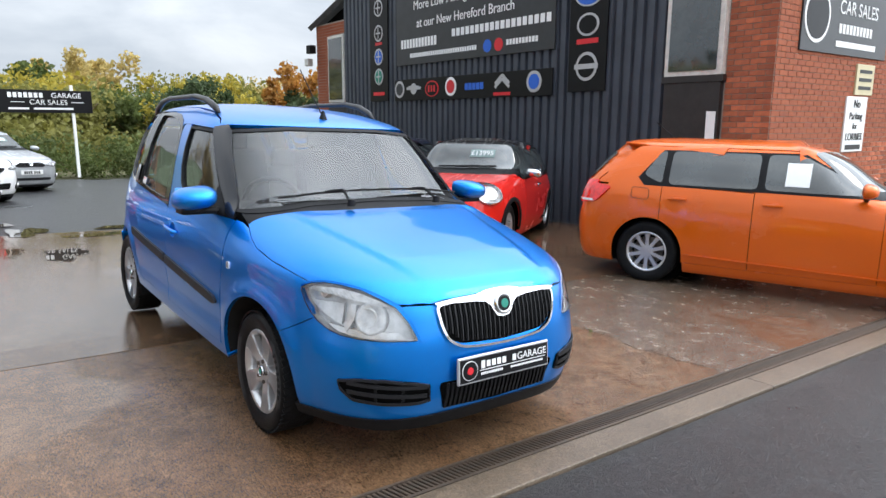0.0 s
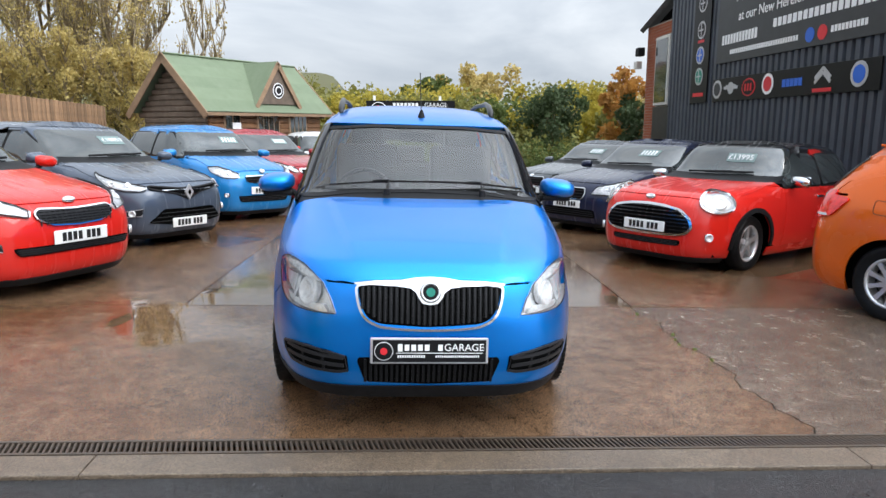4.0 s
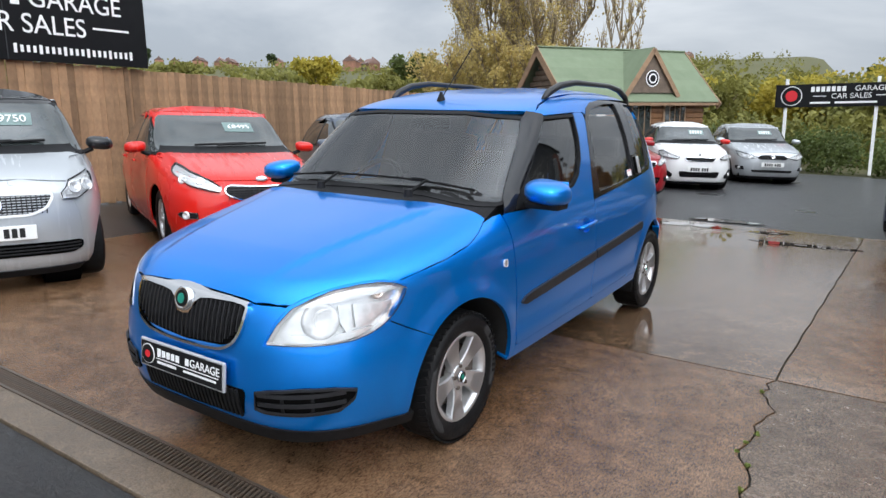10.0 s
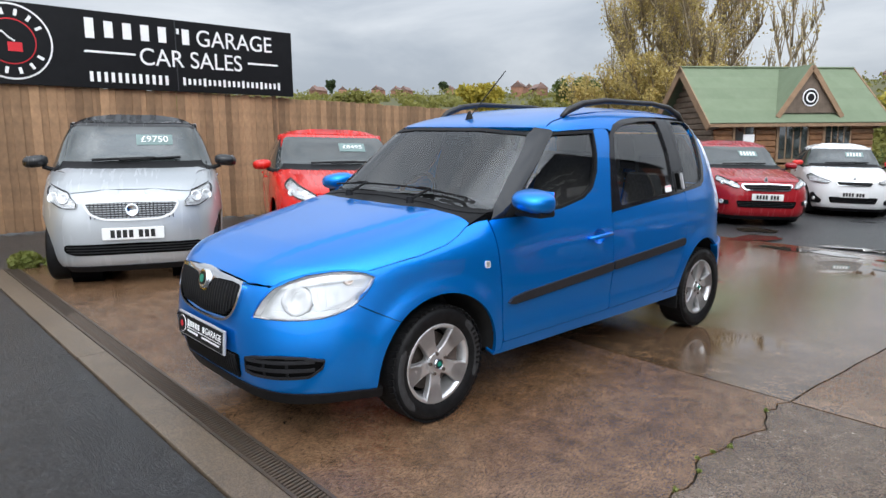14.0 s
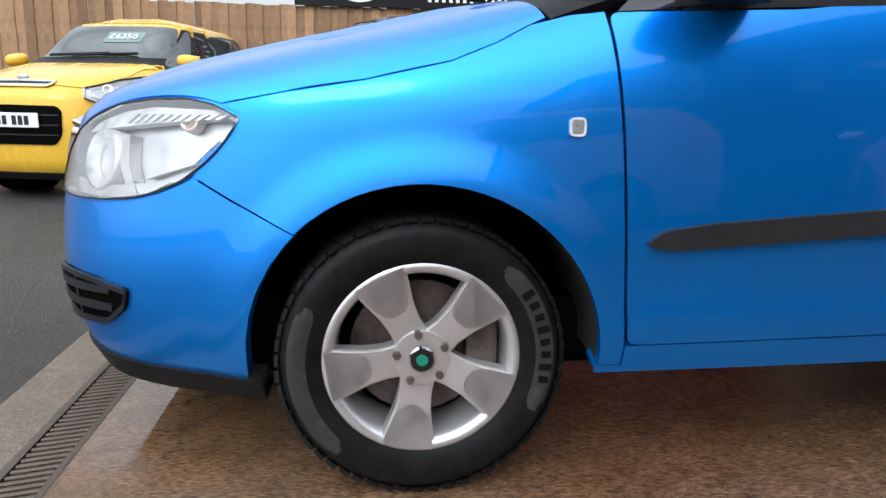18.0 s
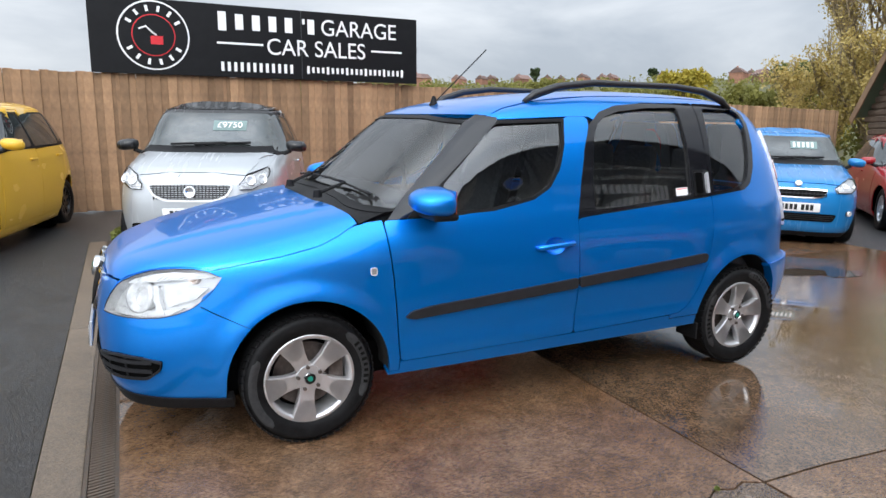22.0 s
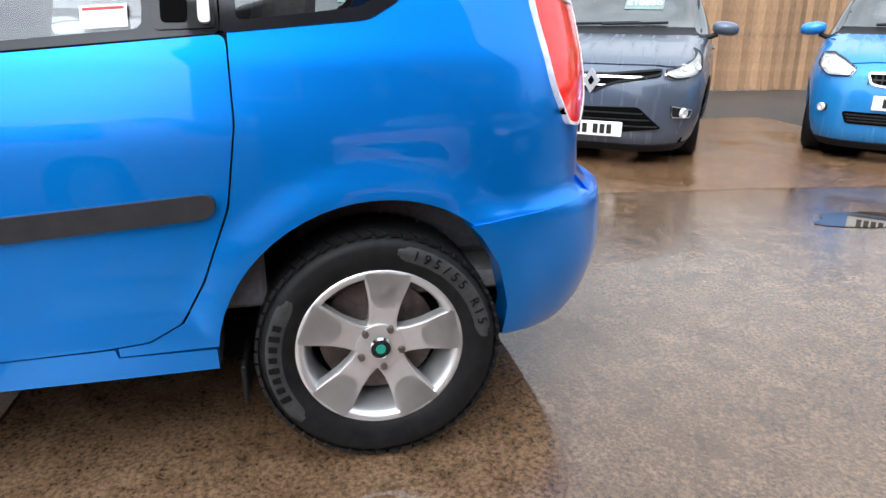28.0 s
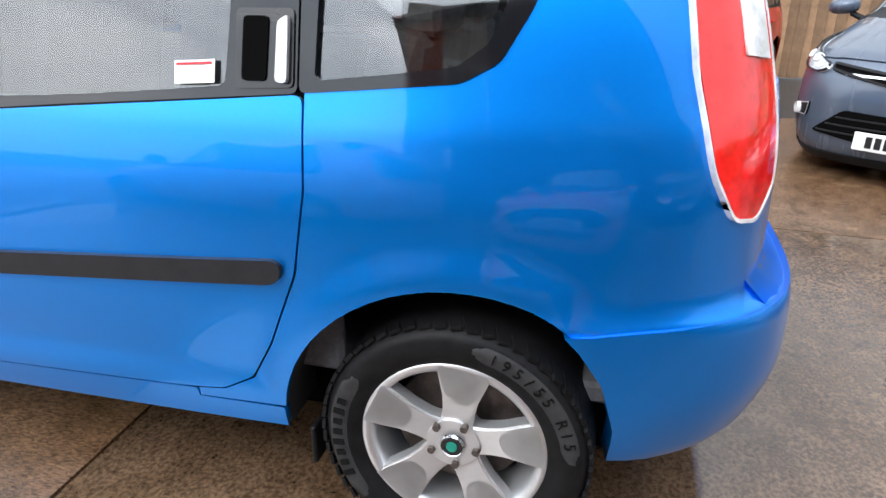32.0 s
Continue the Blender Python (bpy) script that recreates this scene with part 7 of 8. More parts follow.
def clad_sheet(y0, y1, zlo):
    bm = bmesh.new()
    n_ = max(1, int(round((y1 - y0) / 0.19)))
    p = (y1 - y0) / n_
    pts = []
    for i in range(n_):
        a = y0 + i * p
        pts += [(a, 0.0), (a + p * 0.26, 0.0), (a + p * 0.36, -0.05), (a + p * 0.90, -0.05)]
    pts.append((y1, 0.0))
    lo = [bm.verts.new((BX + d, yv, zlo)) for yv, d in pts]
    hi = [bm.verts.new((BX + d, yv, roof_z(yv))) for yv, d in pts]
    for i in range(len(pts) - 1):
        bm.faces.new((lo[i], hi[i], hi[i + 1], lo[i + 1]))
    bmesh.ops.recalc_face_normals(bm, faces=bm.faces)
    return bm


yv = 3.25
while yv < 13.05:
    part("cladding_sheet", clad_sheet(yv, min(yv + 0.98, 13.1), -0.3), CLAD, bld)
    yv += 0.98
part("inner_wall", box(0.2, 13.0, 4.2, (BX + 0.14, 8.2, 1.8)), VOID, bld)
part("gable_core", prism([(1.75, 3.8), (14.65, 3.8), (14.65, 4.0), (8.2, 5.95), (1.75, 4.0)], 0.1, None, Matrix.Translation((BX + 0.2, 0, 0)) @ Matrix.Rotation(radians(90), 4, "Z")), VOID, bld)
for y0_, y1_, z0_, z1_ in ((14.95, 8.2, roof_z(14.95), roof_z(8.2001)), (8.2, 1.4, roof_z(8.2001), roof_z(1.4))):
    part("roof_edge", tube([(BX - 0.06, y0_, z0_ + 0.05), (BX - 0.06, y1_, z1_ + 0.05)], 0.09, 4), ROOFM, bld)
    bm = bmesh.new()
    vs = [bm.verts.new(p) for p in ((BX - 0.1, y0_, z0_ + 0.1), (BX - 0.1, y1_, z1_ + 0.1), (BX + 16, y1_, z1_ + 0.1), (BX + 16, y0_, z0_ + 0.1))]
    bm.faces.new(vs)
    bmesh.ops.solidify(bm, geom=bm.faces[:], thickness=0.08)
    part("roof", bm, ROOFM, bld)
part("back_wall", box(0.3, 13.0, 4.3, (BX + 15.5, 8.2, 1.85)), CLAD, bld)
part("end_wall", box(15.5, 0.25, 4.3, (BX + 7.8, 14.5, 1.85)), MORTAR, bld)
# far brick end with a window
part("mortar_bed", box(0.22, 1.65, 4.6, (BX + 0.12, 13.92, 1.78)), MORTAR, bld)
part("mortar_bed", box(0.22, 1.60, 5.0, (BX + 0.12, 2.46, 1.95)), MORTAR, bld)
part("mortar_bed", box(9.0, 0.22, 4.6, (BX + 4.512, 1.772, 1.90)), MORTAR, bld)
win = part("window", box(0.10, 0.86, 1.72, (BX - 0.02, 13.52, 2.85), 0.01, 1), FRAME_W, bld)
part("pane", box(0.02, 0.72, 1.58, (BX - 0.075, 13.52, 2.85)), GLASS_D, win)
part("dark_panel", box(0.06, 1.0, 2.2, (BX - 0.02, 13.50, 0.85)), DARKDOOR, bld)
win = part("window", box(0.12, 0.92, 1.45, (BX - 0.03, 2.80, 2.88), 0.01, 1), FRAME_W, bld)
part("pane", box(0.02, 0.76, 1.29, (BX - 0.095, 2.80, 2.88)), GLASS_D, win)
dr = part("door", box(0.10, 0.90, 2.35, (BX - 0.03, 2.80, 0.93), 0.008, 1), DARKDOOR, bld)
part("lintel", box(0.12, 0.98, 0.10, (BX - 0.035, 2.80, 2.12), 0.006, 1), DARKDOOR, bld)
part("letter_notice", box(0.01, 0.14, 0.42, (BX - 0.085, 2.45, 1.46)), WHITE, dr)
part("alarm_box", box(0.16, 0.22, 0.20, (BX - 0.20, 14.85, 3.1), 0.02, 2), FRAME_W, bld)
part("flood_lamp", box(0.18, 0.26, 0.22, (BX - 0.26, 14.55, 3.42), 0.02, 2), PLASTIC, bld)

# building signs, flat panels on the cladding, facing -x
SX = BX - 0.07


def wall_sign(name, yc, zc, w, h, material, label):
    t = thing(name, Matrix.Translation((SX, yc, zc)) @ Matrix.Rotation(radians(-90), 4, "Z"), label, "sign", "signs on the building")
    part("panel", box(w, 0.03, h, (0, 0, 0), 0.004, 1), material, t)
    return t


t = wall_sign("banner_sign", 8.0, 3.62, 5.0, 1.75, SIGN_G, "wide charcoal banner sign with white lettering")
text_mesh("More Low Mileage Cars Available", 0.265, Matrix.Translation((0, -0.018, 0.36)), WHITE, t, stretch=1.0)
text_mesh("at our New Hereford Branch", 0.265, Matrix.Translation((-0.1, -0.018, -0.02)), WHITE, t)
for k in range(12):
    bar(t, -2.25 + k * 0.115, -0.42, 0.08, 0.19, WHITE)
for k in range(19):
    bar(t, -0.35 + k * 0.15, -0.33, 0.105, 0.15, WHITE)
for k in range(30):
    bar(t, -1.9 + k * 0.078, -0.68, 0.055, 0.09, WHITE)
disc(t, 0.72, -0.68, 0.12, BLUE_V)
disc(t, 1.05, -0.68, 0.12, RED_V)
for k in range(10):
    bar(t, 1.30 + k * 0.085, -0.66, 0.06, 0.10, WHITE)
t = wall_sign("logo_strip", 8.05, 2.20, 5.05, 0.47, SIGN_K, "long black strip sign with coloured car badges")
for x, c_, shp in ((-2.32, SILVER_V, "d"), (-1.75, SILVER_V, "w"), (-1.05, RED_V, "o"), (-0.38, WHITE, "d"), (0.38, BLUE_V, "b"), (1.22, SILVER_V, "v"), (2.08, SILVER_V, "d")):
    if shp == "d":
        q = disc(t, x, 0.02, 0.19, c_)
        disc(q, x, 0.02, 0.135, RED_V if c_ is WHITE else (BLUE_V if x > 1 else SIGN_G), -0.0235)
    elif shp == "w":
        disc(t, x, 0.02, 0.12, c_)
        bar(t, x, 0.03, 0.56, 0.06, c_, -0.0185)
        bar(t, x, 0.06, 0.40, 0.05, c_, -0.019)
    elif shp == "o":
        q = disc(t, x, 0.0, 0.17, c_, rx=1.45)
        disc(q, x, 0.0, 0.145, SIGN_K, -0.0235, rx=1.45)
        for j in range(3):
            bar(q, x - 0.1 + j * 0.1, 0, 0.05, 0.14, c_, -0.029)
    elif shp == "b":
        for j in range(5):
            bar(t, x - 0.24 + j * 0.12, 0.0, 0.10, 0.13, c_)
    else:
        for zz in (0.06, 0.13):
            for sg in (-1, 1):
                bm = box(0.26, 0.006, 0.055, (0, 0, 0))
                for v in bm.verts:
                    v.co = Matrix.Rotation(sg * radians(38), 3, "Y") @ v.co + Vector((x + sg * 0.10, -0.018, zz - 0.03))
                part("bar", bm, c_, t)
        bar(t, x, -0.17, 0.48, 0.06, RED_V)
t = wall_sign("logo_column", 11.28, 3.17, 0.80, 2.40, SIGN_K, "tall black column sign with silver and blue car badges")
for z_, c_ in ((0.95, SILVER_V), (0.38, SILVER_V), (-0.16, BLUE_V), (-0.62, GREEN_V)):
    q = disc(t, 0, z_, 0.19, SILVER_V)
    disc(q, 0, z_, 0.15, SIGN_K if c_ is SILVER_V else c_, -0.0235)
    bar(q, 0, z_, 0.03, 0.28, SILVER_V, -0.0275)
    bar(q, 0, z_, 0.20, 0.03, SILVER_V, -0.029)
bar(t, 0, 0.14, 0.30, 0.06, RED_V)
bar(t, 0, -1.02, 0.50, 0.08, RED_V)
t = wall_sign("logo_column", 4.76, 2.95, 0.80, 1.88, SIGN_K, "tall black column sign with blue and silver car badges")
q = disc(t, 0, 0.60, 0.20, SILVER_V, rx=1.5)
disc(q, 0, 0.60, 0.175, BLUE_V, -0.0235, rx=1.5)
q = disc(t, 0, 0.12, 0.18, SILVER_V, rx=1.3)
disc(q, 0, 0.12, 0.145, SIGN_K, -0.0235, rx=1.3)
bar(t, 0, -0.14, 0.46, 0.08, RED_V)
q = disc(t, 0, -0.54, 0.23, SILVER_V)
disc(q, 0, -0.54, 0.18, SIGN_K, -0.0235)
bar(q, 0, -0.54, 0.50, 0.08, SILVER_V, -0.029)


def end_sign(name, xc, zc, w, h, material, label):
    t = thing(name, Matrix.Translation((xc, 1.64, zc)), label, "sign", "signs on the building")
    part("panel", box(w, 0.03, h, (0, 0, 0), 0.004, 1), material, t)
    return t


t = end_sign("garage_sign", 8.75, 2.95, 2.7, 0.95, SIGN_G, "charcoal garage sign on the brick wall")
disc(t, -0.95, 0.0, 0.36, WHITE)
disc(t, -0.95, 0.0, 0.31, SIGN_K, -0.0235)
text_mesh("CAR SALES", 0.26, Matrix.Translation((0.30, -0.018, 0.16)), WHITE, t)
for k in range(10):
    bar(t, -0.25 + k * 0.11, -0.12, 0.075, 0.13, WHITE)
bar(t, 0.3, -0.33, 1.3, 0.08, WHITE)
t = end_sign("parking_notice", 9.32, 1.50, 0.70, 0.82, WHITE, "white notice forbidding lorry parking")
text_mesh("No", 0.17, Matrix.Translation((0, -0.018, 0.30)), INK, t)
text_mesh("Parking", 0.15, Matrix.Translation((0, -0.018, 0.12)), INK, t)
text_mesh("for", 0.13, Matrix.Translation((0, -0.018, -0.03)), INK, t)
text_mesh("LORRIES", 0.15, Matrix.Translation((0, -0.018, -0.19)), INK, t)
bar(t, 0, -0.34, 0.5, 0.07, INK)
t = end_sign("small_notice", 9.50, 2.16, 0.6, 0.45, mat("cream_board", (0.62, 0.54, 0.34), 0.5, vary=0.08, scale=6), "small cream notice with dark bars")
for k in range(3):
    bar(t, 0, 0.12 - k * 0.12, 0.42, 0.05, INK)


# ---- trees, hedge, far houses ----
BARK = mat("grey_brown_bark", (0.30, 0.235, 0.15), 0.9, vary=0.35, scale=6, bump=0.5, bscale=25)


def leaf_mat(name, c, c2):
    m_ = mat(name, c, 0.7, vary=0.3, scale=0.9, color2=c2)
    n_, l_ = m_.node_tree.nodes, m_.node_tree.links
    b = n_["Principled BSDF"]
    tr = n_.new("ShaderNodeBsdfTranslucent")
    mx_ = n_.new("ShaderNodeMixShader")
    mx_.inputs[0].default_value = 0.4
    l_.new(b.inputs["Base Color"].links[0].from_socket, tr.inputs[0])
    l_.new(b.outputs[0], mx_.inputs[1])
    l_.new(tr.outputs[0], mx_.inputs[2])
    l_.new(mx_.outputs[0], n_["Material Output"].inputs[0])
    return m_


L_GOLD = leaf_mat("golden_leaves", (0.58, 0.44, 0.16), (0.44, 0.36, 0.14))
L_WILLOW = leaf_mat("pale_willow_leaves", (0.60, 0.46, 0.17), (0.46, 0.37, 0.14))
L_YELL = leaf_mat("yellow_leaves", (0.48, 0.37, 0.05), (0.32, 0.29, 0.05))
L_GREEN = leaf_mat("green_leaves", (0.13, 0.17, 0.045), (0.08, 0.10, 0.03))
L_DARK = leaf_mat("dark_green_leaves", (0.075, 0.11, 0.042), (0.045, 0.068, 0.028))
L_OLIVE = leaf_mat("olive_leaves", (0.27, 0.25, 0.06), (0.15, 0.155, 0.045))
L_RUST = leaf_mat("rust_leaves", (0.55, 0.26, 0.05), (0.36, 0.19, 0.05))


def leaves(centres, radii, count, size, seed, stretch=1.0, hang=0.0):
    """Many small folded leaves scattered in clumps."""
    g = np.random.RandomState(seed)
    ci = g.randint(0, len(centres), count)
    c = np.array(centres)[ci]
    r = np.array(radii)[ci][:, None]
    d = g.normal(size=(count, 3))
    d /= np.linalg.norm(d, axis=1)[:, None]
    p = c + d * r * (g.rand(count, 1) ** 0.45) * np.array([1, 1, stretch])
    a = g.normal(size=(count, 3))
    a[:, 2] -= hang
    a /= np.linalg.norm(a, axis=1)[:, None]
    b = np.cross(a, g.normal(size=(count, 3)))
    b /= np.linalg.norm(b, axis=1)[:, None] + 1e-9
    s = size * (0.6 + 0.8 * g.rand(count, 1))
    w = s * 0.42
    v = np.stack([p - a * s * 0.5, p + b * w - np.cross(a, b) * w * 0.3, p + a * s * 0.5, p - b * w - np.cross(a, b) * w * 0.3], 1).reshape(-1, 3)
    q = np.arange(count * 4).reshape(-1, 4)
    f = np.concatenate([q[:, [0, 1, 2]], q[:, [0, 2, 3]]])
    me = bpy.data.meshes.new("crown")
    me.from_pydata(v.tolist(), [], f.tolist())
    return me


def tree(x, y, h, spread, material, label, seed, leaf=0.22, count=3500, trunk=0.22, limbs=9, fork=0.25, stretch=1.0, upright=0.5, twigs=0, group="trees behind the yard", name="tree", hang=0.0, clump=0.26):
    g = random.Random(seed)
    t = thing(name, pose(x, y, G(x, y) - 0.25), label, "tree", group)
    bm = bmesh.new()
    top = h * 0.8
    tp = [(g.uniform(-1, 1) * spread * 0.05 * k, g.uniform(-1, 1) * spread * 0.05 * k, top * k / 5) for k in range(6)]
    tube(tp, trunk, 8, bm, [trunk * (1 - 0.16 * k) for k in range(6)])
    cs, rs = [], []
    for k in range(limbs):
        z0 = h * (fork + (0.75 - fork) * k / limbs)
        a = k * 2.4 + g.uniform(-0.4, 0.4)
        rr = spread * (0.55 + 0.45 * math.sin(math.pi * (k + 0.6) / (limbs + 0.6))) * g.uniform(0.75, 1.05)
        e = Vector((rr * math.cos(a), rr * math.sin(a), min(h * 0.96, z0 + rr * upright * 1.6 + h * 0.08)))
        b0 = Vector(tp[min(5, int(z0 / top * 5))])
        b0.z = z0
        mid_ = b0.lerp(e, 0.5) + Vector((0, 0, -0.08 * rr))
        tube([b0, mid_, e], 0.05, 5, bm, [trunk * 0.42, trunk * 0.25, trunk * 0.08])
        for q in (0.45, 0.72, 1.0):
            p = b0.lerp(e, q) + Vector((g.uniform(-0.2, 0.2), g.uniform(-0.2, 0.2), g.uniform(-0.1, 0.3))) * spread * 0.4
            cs.append(tuple(p))
            rs.append(spread * clump * g.uniform(0.7, 1.25))
        for q in range(twigs):
            p0 = b0.lerp(e, g.uniform(0.35, 1.0))
            p1 = p0 + Vector((g.uniform(-0.35, 0.35) * spread * 0.5, g.uniform(-0.35, 0.35) * spread * 0.5, g.uniform(0.3, 0.9) * h * 0.24))
            tube([p0, p0.lerp(p1, 0.5) + Vector((g.uniform(-0.1, 0.1), g.uniform(-0.1, 0.1), 0)), p1], 0.02, 4, bm, [0.028, 0.018, 0.007])
            cs.append(tuple(p0.lerp(p1, 0.7)))
            rs.append(spread * 0.13)
    cs.append((0, 0, h * 0.9))
    rs.append(spread * clump)
    part("trunk", bm, BARK, t, smooth=True)
    me = leaves(cs, rs, count, leaf, seed, stretch, hang)
    me.materials.append(material)
    cr = new("crown", me)
    cr.parent = t
    return t


tree(-12.2, 28.0, 10.2, 2.7, L_WILLOW, "tall half-bare golden willow behind the cabin", 11, 0.10, 17000, 0.16, 20, 0.05, 1.3, 0.7, 60, clump=0.24)
tree(-15.6, 29.0, 10.0, 2.7, L_WILLOW, "tall half-bare golden willow beside another", 12, 0.10, 17000, 0.16, 20, 0.05, 1.3, 0.7, 56, clump=0.24)
tree(-8.7, 28.8, 8.2, 1.4, L_GOLD, "thin bare-branched tree with few leaves", 13, 0.12, 420, 0.12, 11, 0.15, 1.2, 0.9, 16, clump=0.2)
for x, y_, h, s_ in ((-11.0, 26.6, 4.6, 2.0), (-13.6, 27.0, 5.2, 2.4), (-16.8, 27.6, 4.8, 2.4)):
    tree(x, y_, h, s_, L_WILLOW, "bushy golden willow scrub behind the cabin", int(70 - x), 0.12, 9000, 0.08, 12, 0.03, 1.2, 0.7, 22, clump=0.30)
tree(-23.0, 32.0, 3.9, 2.4, L_OLIVE, "olive bush-like tree above the fence", 14, 0.26, 4500)
tree(8.0, 18.6, 3.9, 1.25, L_RUST, "rust-orange autumn tree by the building", 15, 0.15, 3600, 0.12, 9, 0.2)
tree(8.0, 17.2, 3.0, 1.2, L_DARK, "dark green shrub tree by the building", 16, 0.15, 2400, 0.1, 7, 0.15)
tree(7.6, 28.5, 4.1, 1.4, L_DARK, "round dark evergreen tree", 17, 0.16, 5500, 0.16, 9, 0.08, clump=0.4)
tree(9.8, 36.0, 4.4, 2.4, L_YELL, "yellow-green autumn tree by the building", 18, 0.22, 4000)
tree(6.0, 46.0, 5.9, 2.6, L_GOLD, "golden poplar-like autumn tree", 19, 0.26, 4500)
tree(2.6, 44.0, 5.4, 1.8, L_GREEN, "green tree standing above the hedge", 20, 0.26, 4200, clump=0.34)
for k, (x, y_, h, s_, m_) in enumerate(((-5.5, 31, 4.6, 2.6, L_OLIVE), (-2.5, 34, 4.8, 2.8, L_YELL), (0.6, 33, 4.4, 2.6, L_OLIVE), (4.0, 35, 4.6, 2.6, L_YELL), (-9.0, 38, 5.2, 3.2, L_OLIVE), (13.0, 40, 6.0, 3.0, L_OLIVE), (12.0, 30, 4.6, 2.0, L_OLIVE), (-1.0, 42, 5.4, 3.2, L_YELL), (16.5, 44, 6.6, 3.2, L_GOLD), (20, 40, 6.0, 3.0, L_OLIVE), (-14.5, 40, 5.4, 3.2, L_YELL), (-26, 40, 5.4, 3.0, L_YELL), (-31, 34, 4.2, 2.4, L_OLIVE), (2.4, 31.5, 4.6, 2.6, L_OLIVE), (6.2, 33, 4.8, 2.6, L_GREEN), (8.6, 31, 4.4, 2.4, L_YELL), (-4.0, 37, 5.2, 3.0, L_OLIVE), (1.8, 38, 5.6, 3.0, L_YELL), (-7.2, 34, 4.6, 2.6, L_YELL), (10.5, 42, 6.4, 3.2, L_OLIVE))):
    tree(x, y_, h * 0.66, s_ * 0.9, m_, "rounded autumn tree in the belt behind the yard", 40 + k, 0.24, 3600, 0.16, 9, 0.08, clump=0.38)
tree(-60, 62, 4.4, 2.6, L_YELL, "bright yellow tree before the far hill", 61, 0.5, 2500, 0.3, clump=0.36)
tree(-52, 72, 4.4, 3.0, L_GREEN, "green tree before the far hill", 62, 0.5, 2500, 0.3, clump=0.36)
tree(-66, 46, 3.4, 2.4, L_OLIVE, "olive tree before the far hill", 63, 0.5, 2200, 0.3, clump=0.36)
tree(-330, 215, 10, 2.6, L_DARK, "dark conifer among the far houses", 64, 0.9, 2000, 0.3, clump=0.36)
tree(-300, 275, 9, 2.4, L_DARK, "dark conifer among the far houses", 65, 0.9, 2000, 0.3, clump=0.36)
tree(-340, 120, 9, 3, L_DARK, "dark tree among the far houses", 66, 0.9, 1800, 0.3, clump=0.36)

# bramble hedge behind the yard: one mass of leaves
cs, rs = [], []
g0 = random.Random(8)
for k in range(150):
    x = g0.uniform(-10, 7.5)
    yv = 22.9 + g0.uniform(-0.5, 1.6)
    cs.append((x, yv, G(x, yv) + g0.uniform(0.1, 1.0)))
    rs.append(g0.uniform(0.4, 0.7))
me = leaves(cs, rs, 16000, 0.12, 77)
me.materials.append(L_GREEN)
tagged(new("hedge", me), "low green bramble hedge with yellowing leaves", "hedge", "", "stuff")
cs, rs = [], []
for k in range(260):
    x = g0.uniform(-40, 26)
    yv = 27.5 + g0.uniform(-1.5, 3) + abs(x) * 0.12
    cs.append((x, yv, G(x, yv) + g0.uniform(0.2, 1.5)))
    rs.append(g0.uniform(0.6, 1.0))
me = leaves(cs, rs, 24000, 0.22, 78)
me.materials.append(L_OLIVE)
tagged(new("thicket", me), "olive and brown thicket behind the hedge", "thicket", "", "stuff")
cs, rs = [], []
for k in range(520):
    a = g0.uniform(0.15, 1.5)
    d = g0.uniform(60, 420)
    x, yv = -d * math.cos(a), d * math.sin(a)
    cs.append((x, yv, G(x, yv) + g0.uniform(0.0, 1.0)))
    rs.append(g0.uniform(0.008, 0.016) * d)
me = leaves(cs, rs, 26000, 1.1, 79)
me.materials.append(L_OLIVE)
tagged(new("far_wood", me), "olive and brown woodland on the far hill", "woodland", "", "stuff")

# houses on the hill
H_BRICK = mat("house_brick", (0.30, 0.15, 0.10), 0.9, vary=0.25, scale=0.8, rnd=0.35)
H_ROOF = mat("house_roof_tiles", (0.16, 0.10, 0.085), 0.8, vary=0.25, scale=0.9, rnd=0.3)
hb = random.Random(21)
for k in range(44):
    a = radians(6 + k * 1.6 + hb.uniform(-2.4, 2.4))
    d = hb.uniform(330, 560)
    x, yv = -d * math.cos(a), d * math.sin(a)
    w_, dp, hh = hb.uniform(6, 11), 6.0, hb.uniform(3.6, 4.8)
    ho = thing("house", Matrix.Translation((x, yv, G(x, yv) - 0.3)) @ Matrix.Rotation(a - math.pi / 2 + hb.uniform(-0.4, 0.4), 4, "Z"), "brick house with a tiled roof on the far hill", "house", "houses on the far hill")
    part("wall", box(w_, dp, hh, (0, 0, hh / 2)), H_BRICK, ho)
    bm = prism([(-dp / 2 - 0.4, hh - 0.1), (dp / 2 + 0.4, hh - 0.1), (0, hh + 2.4)], w_ + 0.5, None, Matrix.Translation((w_ / 2 + 0.25, 0, 0)) @ Matrix.Rotation(radians(90), 4, "Z"))
    rf = part("roof", bm, H_ROOF, ho)
    part("chimney", box(0.8, 0.6, 1.4, (w_ * 0.3, 0, hh + 2.2)), H_BRICK, rf)
    for q in range(3):
        for zz in (1.4, 3.7):
            wn_ = part("window", box(1.3, 0.1, 1.2, (-w_ / 2 + w_ * (q + 0.5) / 3, -dp / 2 - 0.03, zz)), FRAME_W, ho)
            part("pane", box(1.1, 0.04, 1.0, (-w_ / 2 + w_ * (q + 0.5) / 3, -dp / 2 - 0.09, zz)), GLASS_D, wn_)

# ---- concrete slabs, kerb and drain ----
pav = thing("pavement", pose(0, 0, 0), "wet brown concrete yard slabs with cracked joints", "pavement", "", "structure")


def cross(x):
    """The line of the joint across the yard."""
    return 1.575 + 0.01 * x


